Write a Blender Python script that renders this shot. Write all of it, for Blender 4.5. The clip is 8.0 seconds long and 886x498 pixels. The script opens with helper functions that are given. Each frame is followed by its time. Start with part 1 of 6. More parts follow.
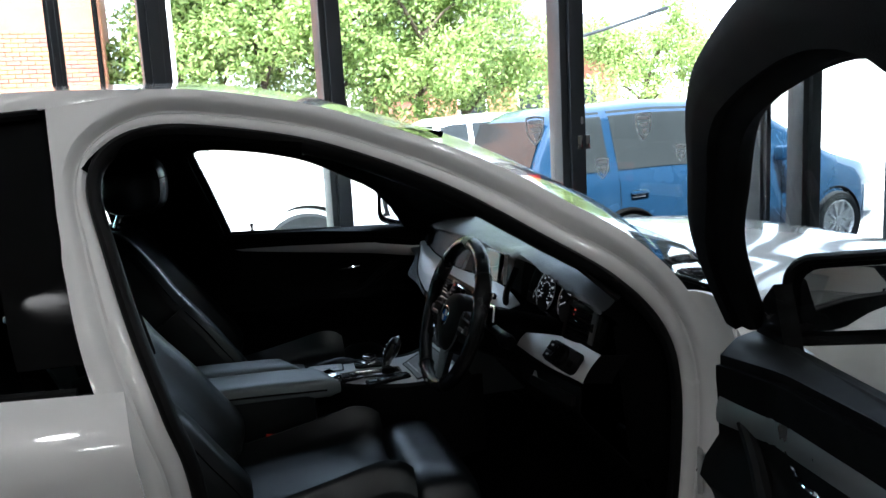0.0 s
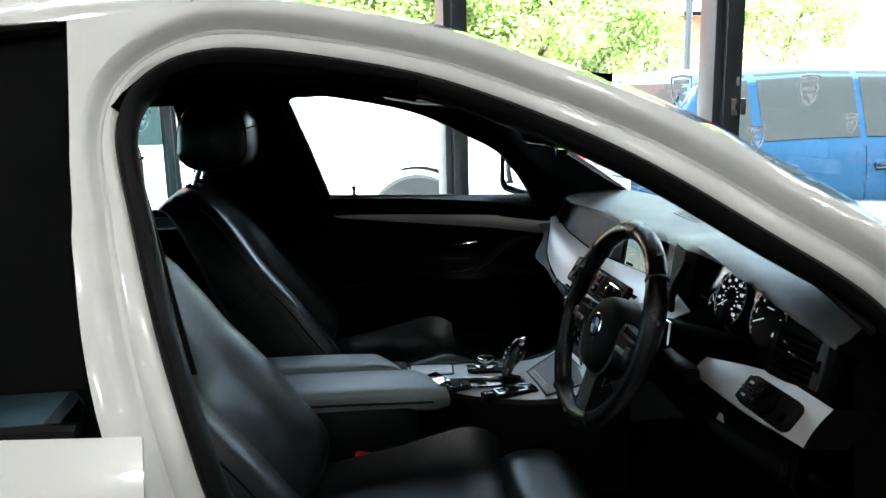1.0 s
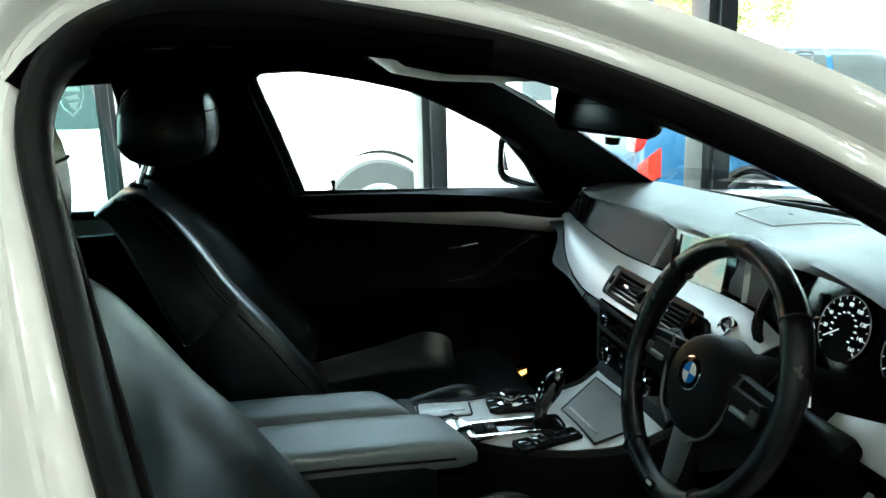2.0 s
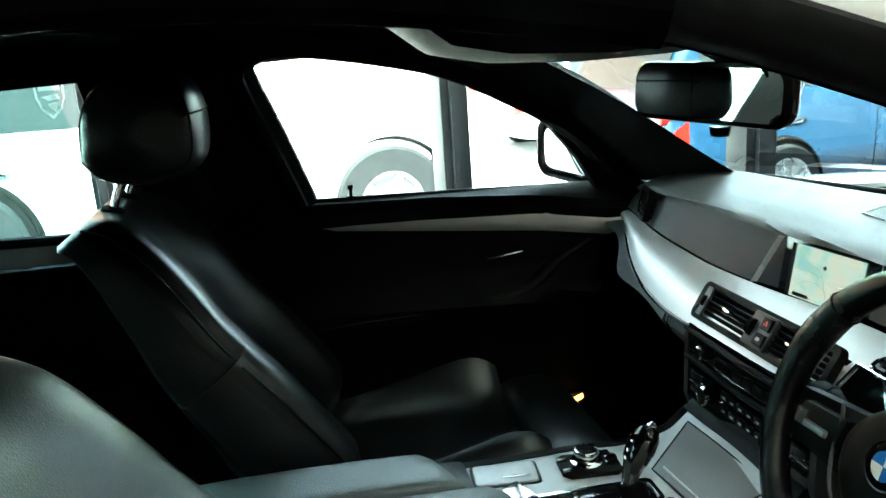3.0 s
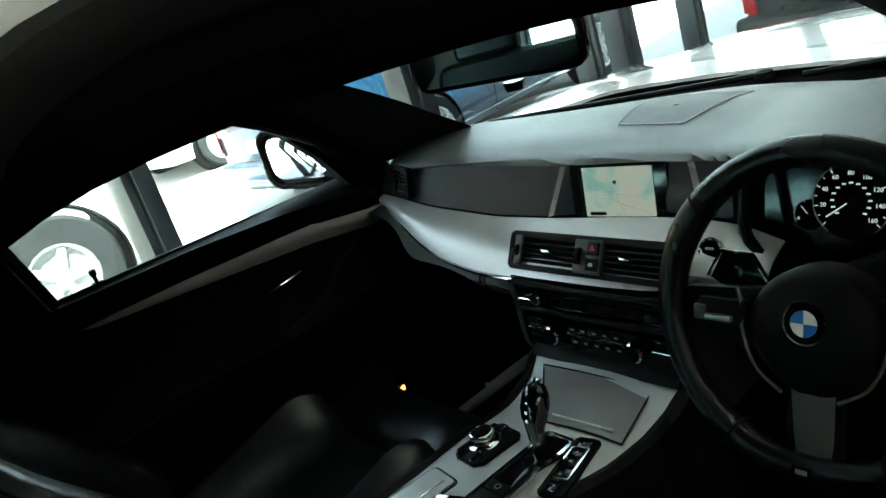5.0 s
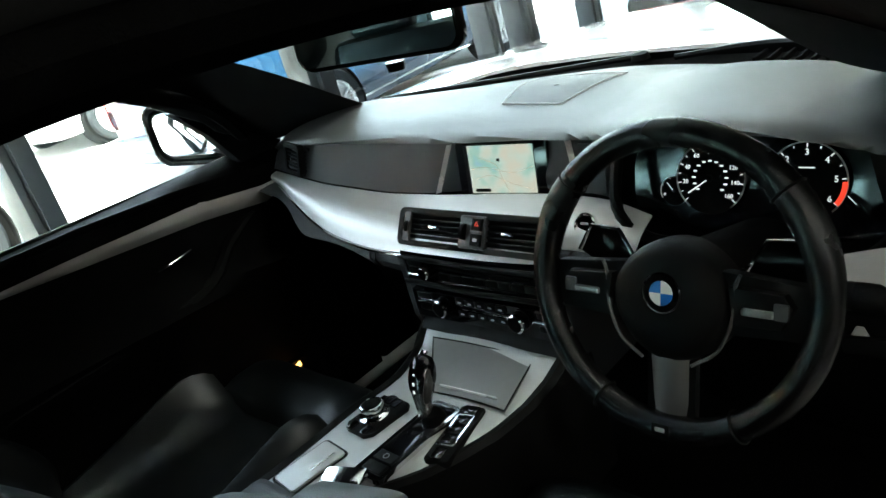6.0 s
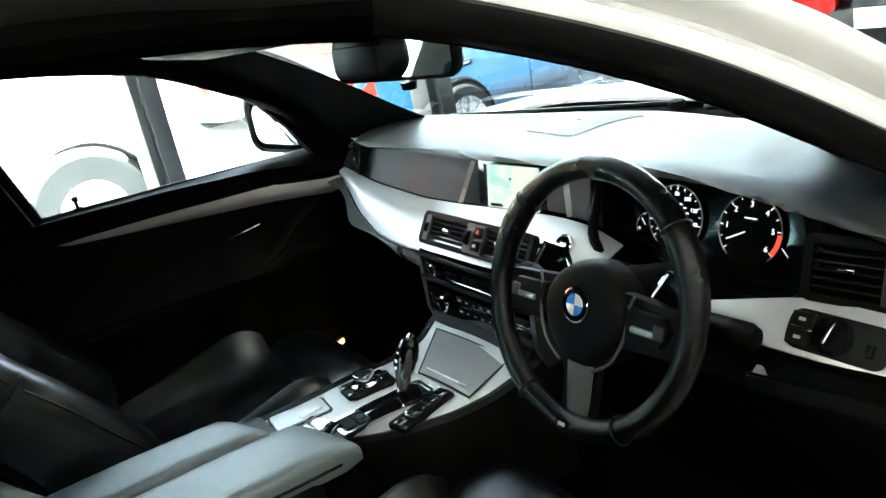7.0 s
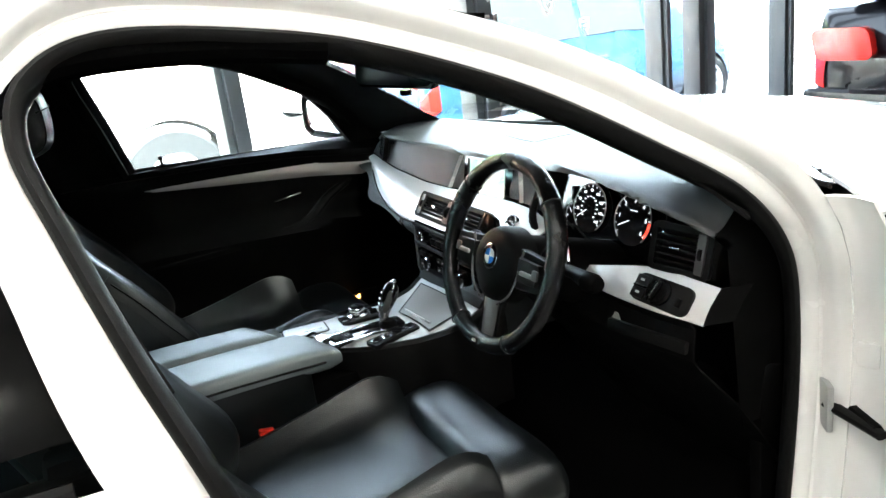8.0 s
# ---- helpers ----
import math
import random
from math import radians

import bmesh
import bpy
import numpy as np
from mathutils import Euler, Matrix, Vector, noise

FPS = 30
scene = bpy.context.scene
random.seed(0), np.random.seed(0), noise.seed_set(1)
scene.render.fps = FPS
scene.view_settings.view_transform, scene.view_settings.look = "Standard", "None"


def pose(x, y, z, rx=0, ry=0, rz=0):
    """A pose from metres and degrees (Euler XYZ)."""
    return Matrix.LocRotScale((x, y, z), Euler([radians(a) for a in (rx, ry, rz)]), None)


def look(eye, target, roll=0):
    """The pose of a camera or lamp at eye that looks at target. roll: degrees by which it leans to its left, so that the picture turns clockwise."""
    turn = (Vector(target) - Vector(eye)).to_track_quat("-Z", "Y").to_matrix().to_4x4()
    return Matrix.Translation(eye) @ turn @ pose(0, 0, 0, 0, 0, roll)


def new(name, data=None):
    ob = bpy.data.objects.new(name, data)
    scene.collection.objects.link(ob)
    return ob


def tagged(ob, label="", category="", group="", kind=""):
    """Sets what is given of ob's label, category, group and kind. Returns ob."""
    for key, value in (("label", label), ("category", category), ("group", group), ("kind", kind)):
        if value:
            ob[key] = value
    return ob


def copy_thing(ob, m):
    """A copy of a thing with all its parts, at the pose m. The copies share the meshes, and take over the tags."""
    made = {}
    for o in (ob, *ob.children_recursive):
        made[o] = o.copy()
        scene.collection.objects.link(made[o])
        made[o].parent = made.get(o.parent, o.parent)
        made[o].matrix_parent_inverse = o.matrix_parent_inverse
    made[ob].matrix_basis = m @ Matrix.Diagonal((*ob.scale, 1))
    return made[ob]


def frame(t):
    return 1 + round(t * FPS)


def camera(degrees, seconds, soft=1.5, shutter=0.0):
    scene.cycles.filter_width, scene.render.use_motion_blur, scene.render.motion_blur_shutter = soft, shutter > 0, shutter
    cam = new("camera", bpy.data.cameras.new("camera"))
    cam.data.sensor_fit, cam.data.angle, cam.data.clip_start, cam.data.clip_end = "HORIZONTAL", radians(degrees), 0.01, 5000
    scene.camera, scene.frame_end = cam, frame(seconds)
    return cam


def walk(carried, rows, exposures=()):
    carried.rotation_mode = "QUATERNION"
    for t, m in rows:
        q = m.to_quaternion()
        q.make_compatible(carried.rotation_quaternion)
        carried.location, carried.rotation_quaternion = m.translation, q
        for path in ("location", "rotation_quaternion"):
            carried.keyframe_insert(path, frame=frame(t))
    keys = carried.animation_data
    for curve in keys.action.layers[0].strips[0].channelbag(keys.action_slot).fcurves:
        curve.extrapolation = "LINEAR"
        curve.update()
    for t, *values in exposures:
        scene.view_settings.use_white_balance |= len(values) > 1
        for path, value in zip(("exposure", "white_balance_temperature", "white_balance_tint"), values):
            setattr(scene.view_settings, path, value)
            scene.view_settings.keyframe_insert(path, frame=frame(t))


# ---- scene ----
cam = camera(58.6, 8.0)
PATH = [
    (0, (-0.504, -2.114, 1.343), (0.043, -0.216, 1.03), -3.0),
    (0.5, (-0.476, -1.841, 1.32), (-0.17, 0.1, 0.949), -1.7),
    (1, (-0.455, -1.652, 1.308), (-0.177, 0.289, 0.914), -1.3),
    (1.2, (-0.456, -1.557, 1.3), (-0.149, 0.376, 0.892), -1.2),
    (2.3, (-0.538, -1.165, 1.298), (-0.115, 0.735, 0.839), -1.8),
    (2.5, (-0.534, -1.086, 1.299), (-0.128, 0.814, 0.825), -2.9),
    (3, (-0.518, -0.944, 1.302), (-0.144, 0.958, 0.808), -3.9),
    (3.5, (-0.576, -0.863, 1.303), (-0.046, 1.002, 0.811), -4.8),
    (4, (-0.631, -0.824, 1.305), (0.101, 0.967, 0.799), -8.5),
    (4.5, (-0.674, -0.791, 1.322), (0.262, 0.881, 0.75), -13.7),
    (5, (-0.685, -0.774, 1.345), (0.402, 0.773, 0.695), -18.1),
    (5.1, (-0.674, -0.77, 1.358), (0.426, 0.757, 0.682), -18.7),
    (6.3, (-0.68, -0.859, 1.337), (0.556, 0.509, 0.561), -15.9),
    (6.5, (-0.675, -0.904, 1.323), (0.524, 0.519, 0.589), -14.8),
    (7, (-0.622, -1.092, 1.331), (0.368, 0.519, 0.678), -11.5),
    (7.5, (-0.63, -1.31, 1.353), (0.19, 0.401, 0.722), -7.7),
    (8, (-0.692, -1.567, 1.361), (0.158, 0.138, 0.753), -7.1),
]
EXPOSURES = [(0.0, 2.85, 5950, 10), (1.0, 3.8, 6200, 6), (2.5, 4.3, 6250, -12), (3.5, 4.7, 6480, -12), (4.5, 4.25, 6550, -10), (5.0, 3.6, 6500, -8),
             (6.5, 4.8, 6650, 2), (7.0, 5.1, 6550, 0), (7.5, 5.4, 6520, 3), (8.0, 5.45, 6500, 7)]
walk(cam, [(t, look(eye, target, roll)) for t, eye, target, roll in PATH], EXPOSURES)

# ---- world, sun and room light ----
world = bpy.data.worlds.new("sky")
scene.world = world
world.use_nodes = True
wn = world.node_tree
sky = wn.nodes.new("ShaderNodeTexSky")
sky.sky_type = 'NISHITA'
sky.sun_disc = False
sky.sun_elevation, sky.sun_rotation = radians(62), radians(198)
wn.nodes["Background"].inputs["Strength"].default_value = 0.15
haze = wn.nodes.new("ShaderNodeHueSaturation")      # thin white haze
haze.inputs["Saturation"].default_value = 0.45
wn.links.new(sky.outputs[0], haze.inputs["Color"])
wn.links.new(haze.outputs[0], wn.nodes["Background"].inputs[0])
sun = new("sun", bpy.data.lights.new("sun", "SUN"))
sun.data.energy, sun.data.angle, sun.data.color = 5.0, radians(1.0), (1.0, 0.95, 0.88)
sun.matrix_world = look((-1.6, -5.0, 10.0), (0, 0, 0))

# ---- small modelling tools ----
def cat(ctrl, n):
    """n points on a smooth curve through the control points."""
    c = np.array(ctrl, float)
    c = np.vstack([2 * c[0] - c[1], c, 2 * c[-1] - c[-2]])
    seg = np.linalg.norm(np.diff(c, axis=0), axis=1)[1:-1]
    s = np.concatenate([[0], np.cumsum(seg)])
    out = []
    for q in np.linspace(0, s[-1], n):
        i = min(int(np.searchsorted(s, q, side="right")) - 1, len(seg) - 1)
        t = (q - s[i]) / max(seg[i], 1e-9)
        a, b, d, e = c[i], c[i + 1], c[i + 2], c[i + 3]
        out.append(0.5 * (2 * b + (d - a) * t + (2 * a - 5 * b + 4 * d - e) * t * t + (3 * b - a - 3 * d + e) * t ** 3))
    return np.array(out)


SOFTEN = [(0.0125 * k, (5 - abs(k)) / 25) for k in range(-4, 5)]


def along(ctrl, q):
    """Value of a smooth table at q: rows (q, value, ...)."""
    c = np.array(ctrl, float)
    o = np.argsort(c[:, 0])
    c = c[o]
    return [sum(w * np.interp(q + d, c[:, 0], c[:, k]) for d, w in SOFTEN) for k in range(1, c.shape[1])]


def axes(o, u, v):
    """A matrix at o with x along u and y near v."""
    u = Vector(u).normalized()
    w = u.cross(Vector(v)).normalized()
    v = w.cross(u)
    m = Matrix((u, v, w)).transposed().to_4x4()
    m.translation = o
    return m


def skin(rings, wrap=False, caps=False, thick=0.0, bm=None):
    """Quads between rows of points."""
    bm = bm or bmesh.new()
    rows = [[bm.verts.new(tuple(p)) for p in r] for r in rings]
    made = []
    for a, b in zip(rows[:-1], rows[1:]):
        n = len(a)
        for j in range(n if wrap else n - 1):
            k = (j + 1) % n
            made.append(bm.faces.new((a[j], a[k], b[k], b[j])))
    if caps:
        made.append(bm.faces.new(rows[0][::-1]))
        made.append(bm.faces.new(rows[-1]))
    bmesh.ops.recalc_face_normals(bm, faces=made)
    if thick:
        bmesh.ops.solidify(bm, geom=made, thickness=thick)
    return bm


def tube(path, r, n=8, loop=False, flat=1.0, up=(0, 0, 1), bm=None):
    """A round bar along a path; r one number or one a point."""
    p = np.array(path, float)
    m = len(p)
    rs = np.full(m, r) if np.isscalar(r) else np.array(r)
    rings = []
    for i in range(m):
        t = (p[(i + 1) % m] - p[i - 1]) if loop else p[min(i + 1, m - 1)] - p[max(i - 1, 0)]
        t = t / max(np.linalg.norm(t), 1e-9)
        a = np.cross(t, up)
        if np.linalg.norm(a) < 1e-3:
            a = np.cross(t, (1, 0, 0.2))
        a /= np.linalg.norm(a)
        b = np.cross(a, t)
        rings.append([p[i] + rs[i] * (math.cos(w) * a + flat * math.sin(w) * b) for w in np.linspace(0, 2 * math.pi, n, endpoint=False)])
    if loop:
        rings.append(rings[0])
        bm = skin(rings, True, False, bm=bm)
        bmesh.ops.remove_doubles(bm, verts=bm.verts[:], dist=1e-6)
        return bm
    return skin(rings, True, True, bm=bm)


def lathe(profile, m, n=24, bm=None):
    """Rings (radius, height) turned about the z axis of m."""
    rings = [[m @ Vector((max(r, 1e-5) * math.cos(w), max(r, 1e-5) * math.sin(w), h)) for w in np.linspace(0, 2 * math.pi, n, endpoint=False)] for r, h in profile]
    return skin(rings, True, True, bm=bm)


def block(size, m=None, bevel=0.004, segs=2, bm=None):
    """A bevelled block, centred on m."""
    own = bmesh.new()
    bmesh.ops.create_cube(own, size=1.0)
    bmesh.ops.scale(own, vec=size, verts=own.verts[:])
    if bevel:
        bmesh.ops.bevel(own, geom=own.edges[:], offset=min(bevel, min(size) * 0.45), segments=segs, affect='EDGES', profile=0.6)
    if m is not None:
        bmesh.ops.transform(own, matrix=m, verts=own.verts[:])
    if bm is None:
        return own
    return join(bm, own)


def join(bm, other):
    index = {v: bm.verts.new(v.co) for v in other.verts}
    for f in other.faces:
        bm.faces.new([index[v] for v in f.verts])
    other.free()
    return bm


def prism(outline, depth, m, bevel=0.0, segs=2, bm=None):
    """A flat outline (x, y) given depth along the z axis of m, its front at z = 0."""
    own = bmesh.new()
    lo = [own.verts.new((x, y, -depth)) for x, y in outline]
    hi = [own.verts.new((x, y, 0)) for x, y in outline]
    top = own.faces.new(hi)
    own.faces.new(lo[::-1])
    n = len(outline)
    for j in range(n):
        own.faces.new((lo[j], lo[(j + 1) % n], hi[(j + 1) % n], hi[j]))
    bmesh.ops.recalc_face_normals(own, faces=own.faces[:])
    if bevel:
        bmesh.ops.bevel(own, geom=list(top.edges), offset=bevel, segments=segs, affect='EDGES', profile=0.6)
    bmesh.ops.transform(own, matrix=m, verts=own.verts[:])
    if bm is None:
        return own
    return join(bm, own)


def rounded(w, h, r, n=5):
    """Outline of a rounded oblong."""
    r = min(r, w / 2 - 1e-4, h / 2 - 1e-4)
    out = []
    for cx, cy, a0 in ((w / 2 - r, h / 2 - r, 0), (-w / 2 + r, h / 2 - r, 90), (-w / 2 + r, -h / 2 + r, 180), (w / 2 - r, -h / 2 + r, 270)):
        for a in np.linspace(a0, a0 + 90, n):
            out.append((cx + r * math.cos(radians(a)), cy + r * math.sin(radians(a))))
    return out


def band(outer, inner, depth, m, bm=None):
    """A frame between two outlines with the same number of points."""
    rings = [[m @ Vector((x, y, z)) for x, y in o] for o, z in ((outer, -depth), (outer, 0), (inner, 0), (inner, -depth), (outer, -depth))]
    out = skin(rings, True, False, bm=bm)
    return out


def ring_flat(r0, r1, m, a0=0, a1=360, depth=0.001, n=40, bm=None):
    rows = []
    for a in np.linspace(a0, a1, n):
        c, s = math.cos(radians(a)), math.sin(radians(a))
        rows.append([m @ Vector((r * c, r * s, z)) for r, z in ((r0, 0), (r1, 0), (r1, -depth), (r0, -depth))])
    return skin(rows, True, a1 - a0 < 359.9, bm=bm)


def shown(name, bm, material, sharp=35):
    me = bpy.data.meshes.new(name)
    bm.to_mesh(me)
    bm.free()
    me.materials.append(material)
    me.shade_smooth()
    me.set_sharp_from_angle(angle=radians(sharp))
    return me


def part(name, bm, material, parent, label="", sharp=35):
    """One mesh under a thing or a part."""
    ob = new(name, shown(name, bm, material, sharp))
    ob.parent = parent
    if label:
        ob["label"] = label
    return ob


def thing(name, label, category, m=None, group="", kind=""):
    ob = new(name)
    ob.empty_display_size = 0.1
    if m is not None:
        ob.matrix_basis = m
    return tagged(ob, label, category, group, kind)


def solid(name, bm, material, label, category, kind="", group="", m=None):
    """A thing of one mesh."""
    ob = new(name, shown(name, bm, material))
    if m is not None:
        ob.matrix_basis = m
    return tagged(ob, label, category, group, kind)


def words(text, size, m, material, parent, name="lettering", depth=0.0004, align='CENTER'):
    """Letters in the built-in font, as a mesh."""
    cu = bpy.data.curves.new(name, "FONT")
    cu.body, cu.size, cu.extrude, cu.align_x, cu.align_y = text, size, depth, align, 'CENTER'
    cu.resolution_u = 2
    tmp = new(name, cu)
    me = bpy.data.meshes.new_from_object(tmp.evaluated_get(bpy.context.evaluated_depsgraph_get()))
    bpy.data.objects.remove(tmp)
    bpy.data.curves.remove(cu)
    me.transform(m)
    me.materials.clear()
    me.materials.append(material)
    ob = new(name, me)
    ob.parent = parent
    return ob


# ---- materials ----
def mat(name, colour, rough=0.5, metal=0.0, vary=0.12, scale=6.0, bump=0.0, grain=400.0, coat=0.0, kind="noise", stretch=None, spec=0.5, rvary=0.08):
    """A surface with large stains, fine grain and a little relief."""
    m = bpy.data.materials.new(name)
    m.use_nodes = True
    nt = m.node_tree
    b = nt.nodes["Principled BSDF"]
    co = nt.nodes.new("ShaderNodeTexCoord")
    mp = nt.nodes.new("ShaderNodeMapping")
    nt.links.new(co.outputs["Object"], mp.inputs[0])
    if stretch:
        mp.inputs["Scale"].default_value = stretch
    big = nt.nodes.new("ShaderNodeTexNoise")
    big.inputs["Scale"].default_value, big.inputs["Detail"].default_value = scale, 5
    nt.links.new(mp.outputs[0], big.inputs["Vector"])
    if kind == "cells":
        fine = nt.nodes.new("ShaderNodeTexVoronoi")
        fine.inputs["Scale"].default_value = grain
        fo = fine.outputs["Distance"]
    else:
        fine = nt.nodes.new("ShaderNodeTexNoise")
        fine.inputs["Scale"].default_value, fine.inputs["Detail"].default_value = grain, 3
        fo = fine.outputs["Fac"]
    nt.links.new(mp.outputs[0], fine.inputs["Vector"])
    mx = nt.nodes.new("ShaderNodeMath")
    mx.operation = 'MULTIPLY_ADD'
    nt.links.new(fo, mx.inputs[0])
    mx.inputs[1].default_value = 0.35
    nt.links.new(big.outputs["Fac"], mx.inputs[2])
    rg = nt.nodes.new("ShaderNodeMapRange")
    nt.links.new(mx.outputs[0], rg.inputs[0])
    rg.inputs[1].default_value, rg.inputs[2].default_value = 0.35, 1.0
    rg.inputs[3].default_value, rg.inputs[4].default_value = 1 - vary, 1 + vary
    hs = nt.nodes.new("ShaderNodeHueSaturation")
    hs.inputs["Color"].default_value = (*colour, 1)
    nt.links.new(rg.outputs[0], hs.inputs["Value"])
    nt.links.new(hs.outputs[0], b.inputs["Base Color"])
    rr = nt.nodes.new("ShaderNodeMapRange")
    nt.links.new(big.outputs["Fac"], rr.inputs[0])
    rr.inputs[1].default_value, rr.inputs[2].default_value = 0.3, 0.7
    rr.inputs[3].default_value, rr.inputs[4].default_value = max(rough - rvary, 0.02), min(rough + rvary, 1)
    nt.links.new(rr.outputs[0], b.inputs["Roughness"])
    b.inputs["Metallic"].default_value = metal
    b.inputs["Specular IOR Level"].default_value = spec
    b.inputs["Coat Weight"].default_value = coat
    b.inputs["Coat Roughness"].default_value = 0.04
    if bump:
        bp = nt.nodes.new("ShaderNodeBump")
        bp.inputs["Strength"].default_value, bp.inputs["Distance"].default_value = bump, 0.002
        nt.links.new(fo, bp.inputs["Height"])
        nt.links.new(bp.outputs[0], b.inputs["Normal"])
    return m


def glass(name, tint=(1, 1, 1), gloss=1.0):
    m = bpy.data.materials.new(name)
    m.use_nodes = True
    nt = m.node_tree
    nt.nodes.remove(nt.nodes["Principled BSDF"])
    tr = nt.nodes.new("ShaderNodeBsdfTransparent")
    tr.inputs[0].default_value = (*tint, 1)
    gl = nt.nodes.new("ShaderNodeBsdfGlossy")
    gl.inputs["Roughness"].default_value = 0.01
    fr = nt.nodes.new("ShaderNodeLayerWeight")
    pw = nt.nodes.new("ShaderNodeMath")
    pw.operation = 'POWER'
    pw.inputs[1].default_value = 4.5
    nt.links.new(fr.outputs["Facing"], pw.inputs[0])
    mu = nt.nodes.new("ShaderNodeMath")
    mu.operation = 'MULTIPLY_ADD'
    mu.inputs[1].default_value = 0.85 * gloss
    mu.inputs[2].default_value = 0.05 * gloss
    mix = nt.nodes.new("ShaderNodeMixShader")
    nt.links.new(pw.outputs[0], mu.inputs[0])
    nt.links.new(mu.outputs[0], mix.inputs[0])
    nt.links.new(tr.outputs[0], mix.inputs[1])
    nt.links.new(gl.outputs[0], mix.inputs[2])
    nt.links.new(mix.outputs[0], nt.nodes["Material Output"].inputs[0])
    return m


def glow(name, colour, power):
    m = bpy.data.materials.new(name)
    m.use_nodes = True
    b = m.node_tree.nodes["Principled BSDF"]
    b.inputs["Base Color"].default_value = (*[c * 0.5 for c in colour], 1)
    b.inputs["Emission Color"].default_value = (*colour, 1)
    b.inputs["Emission Strength"].default_value = power
    b.inputs["Roughness"].default_value = 0.4
    return m


WHITE = mat("white car paint", (0.74, 0.73, 0.71), 0.22, vary=0.03, scale=3, grain=900, bump=0.02, coat=1.0)
SEAL = mat("black rubber seal", (0.004, 0.004, 0.004), 0.5, spec=0.12, vary=0.2, scale=12, grain=500, bump=0.15)
GLOSSBLK = mat("gloss black trim", (0.004, 0.004, 0.004), 0.10, vary=0.1, scale=8, spec=0.05)
PLASTIC = mat("black grained plastic", (0.0035, 0.0035, 0.0035), 0.5, spec=0.10, vary=0.15, scale=9, grain=900, bump=0.25)
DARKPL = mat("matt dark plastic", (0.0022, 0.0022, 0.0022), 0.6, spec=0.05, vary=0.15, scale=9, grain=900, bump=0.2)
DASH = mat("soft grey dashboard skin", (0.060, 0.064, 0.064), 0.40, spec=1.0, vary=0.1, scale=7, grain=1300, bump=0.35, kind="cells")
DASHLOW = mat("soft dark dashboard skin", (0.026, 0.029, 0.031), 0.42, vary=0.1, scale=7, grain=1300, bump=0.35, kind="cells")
# lid leather: sheen of the windscreen sky put into a pale bluish base colour
LIDLEATHER = mat("black armrest leather with painted sky sheen", (0.14, 0.165, 0.17), 0.36, vary=0.15, scale=7, grain=420, bump=0.3, kind="cells", spec=0.9)
MIRRORSHELL = mat("black mirror housing", (0.004, 0.004, 0.004), 0.6, vary=0.1, scale=8, spec=0.02)
BANDSILVER = mat("brushed silver door trim", (0.36, 0.34, 0.325), 0.38, metal=0.75, vary=0.06, scale=10, grain=260, bump=0.08, stretch=(0.08, 1, 4))
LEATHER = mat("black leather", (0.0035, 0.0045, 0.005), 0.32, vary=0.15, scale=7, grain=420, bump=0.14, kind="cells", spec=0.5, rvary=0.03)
WRAP = mat("worn black leather", (0.0035, 0.0035, 0.0035), 0.22, spec=0.3, vary=0.2, scale=14, grain=700, bump=0.2, kind="cells")
SPOKESILVER = mat("dull silver spoke", (0.22, 0.22, 0.217), 0.34, metal=0.75, vary=0.06, scale=10, grain=260)
SILVER = mat("brushed silver trim", (0.52, 0.51, 0.495), 0.42, metal=0.6, vary=0.06, scale=10, grain=260, bump=0.08, stretch=(1, 0.08, 4))
SATIN = mat("satin silver console trim", (0.52, 0.52, 0.515), 0.46, metal=0.45, vary=0.06, scale=10, grain=260, bump=0.06, stretch=(0.1, 4, 1))
CHROME = mat("chrome", (0.75, 0.75, 0.75), 0.09, metal=1.0, vary=0.05, scale=20, rvary=0.04)
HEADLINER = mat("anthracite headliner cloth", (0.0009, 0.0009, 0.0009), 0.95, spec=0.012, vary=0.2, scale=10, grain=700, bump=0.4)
PILLAR = mat("dark pillar trim", (0.0045, 0.0045, 0.0045), 0.85, spec=0.06, vary=0.15, scale=10, grain=900, bump=0.3)
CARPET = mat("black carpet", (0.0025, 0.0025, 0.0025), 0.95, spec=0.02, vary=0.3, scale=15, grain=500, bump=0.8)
SCREENGLASS = glass("windscreen glass", (0.93, 0.97, 0.96), 0.85)
CLEAR = glass("clear glass", (0.93, 0.97, 0.96), 0.35)
SHOP = glass("shop glass", (0.95, 0.98, 0.98), 0.55)
TINT = glass("green tinted glass", (0.55, 0.80, 0.78), 0.04)
DARKGLASS = mat("dark car glass", (0.02, 0.024, 0.026), 0.05, vary=0.1, scale=4, spec=0.25)
MIRROR = mat("mirror glass", (0.86, 0.88, 0.9), 0.01, metal=1.0, vary=0.0, rvary=0.0)
BLACKPAINT = mat("black car paint", (0.004, 0.004, 0.005), 0.22, vary=0.1, scale=3, coat=0.12, spec=0.15)
BLUEPAINT = mat("blue car paint", (0.012, 0.042, 0.092), 0.25, metal=0.3, vary=0.06, scale=3, grain=1500, coat=1.0)
OFFWHITE = mat("white van paint", (0.74, 0.76, 0.76), 0.25, vary=0.04, scale=3, coat=1.0)
TYRE = mat("tyre rubber", (0.015, 0.017, 0.019), 0.8, spec=0.1, vary=0.2, scale=20, grain=200, bump=0.3)
ALLOY = mat("alloy wheel", (0.55, 0.56, 0.57), 0.3, metal=0.8, vary=0.08, scale=12)
REDLENS = mat("red lamp lens", (0.40, 0.008, 0.006), 0.14, vary=0.2, scale=30, coat=0.2)
CLEARLENS = mat("clear lamp lens", (0.7, 0.72, 0.74), 0.08, metal=0.3, vary=0.2, scale=30, coat=0.6)
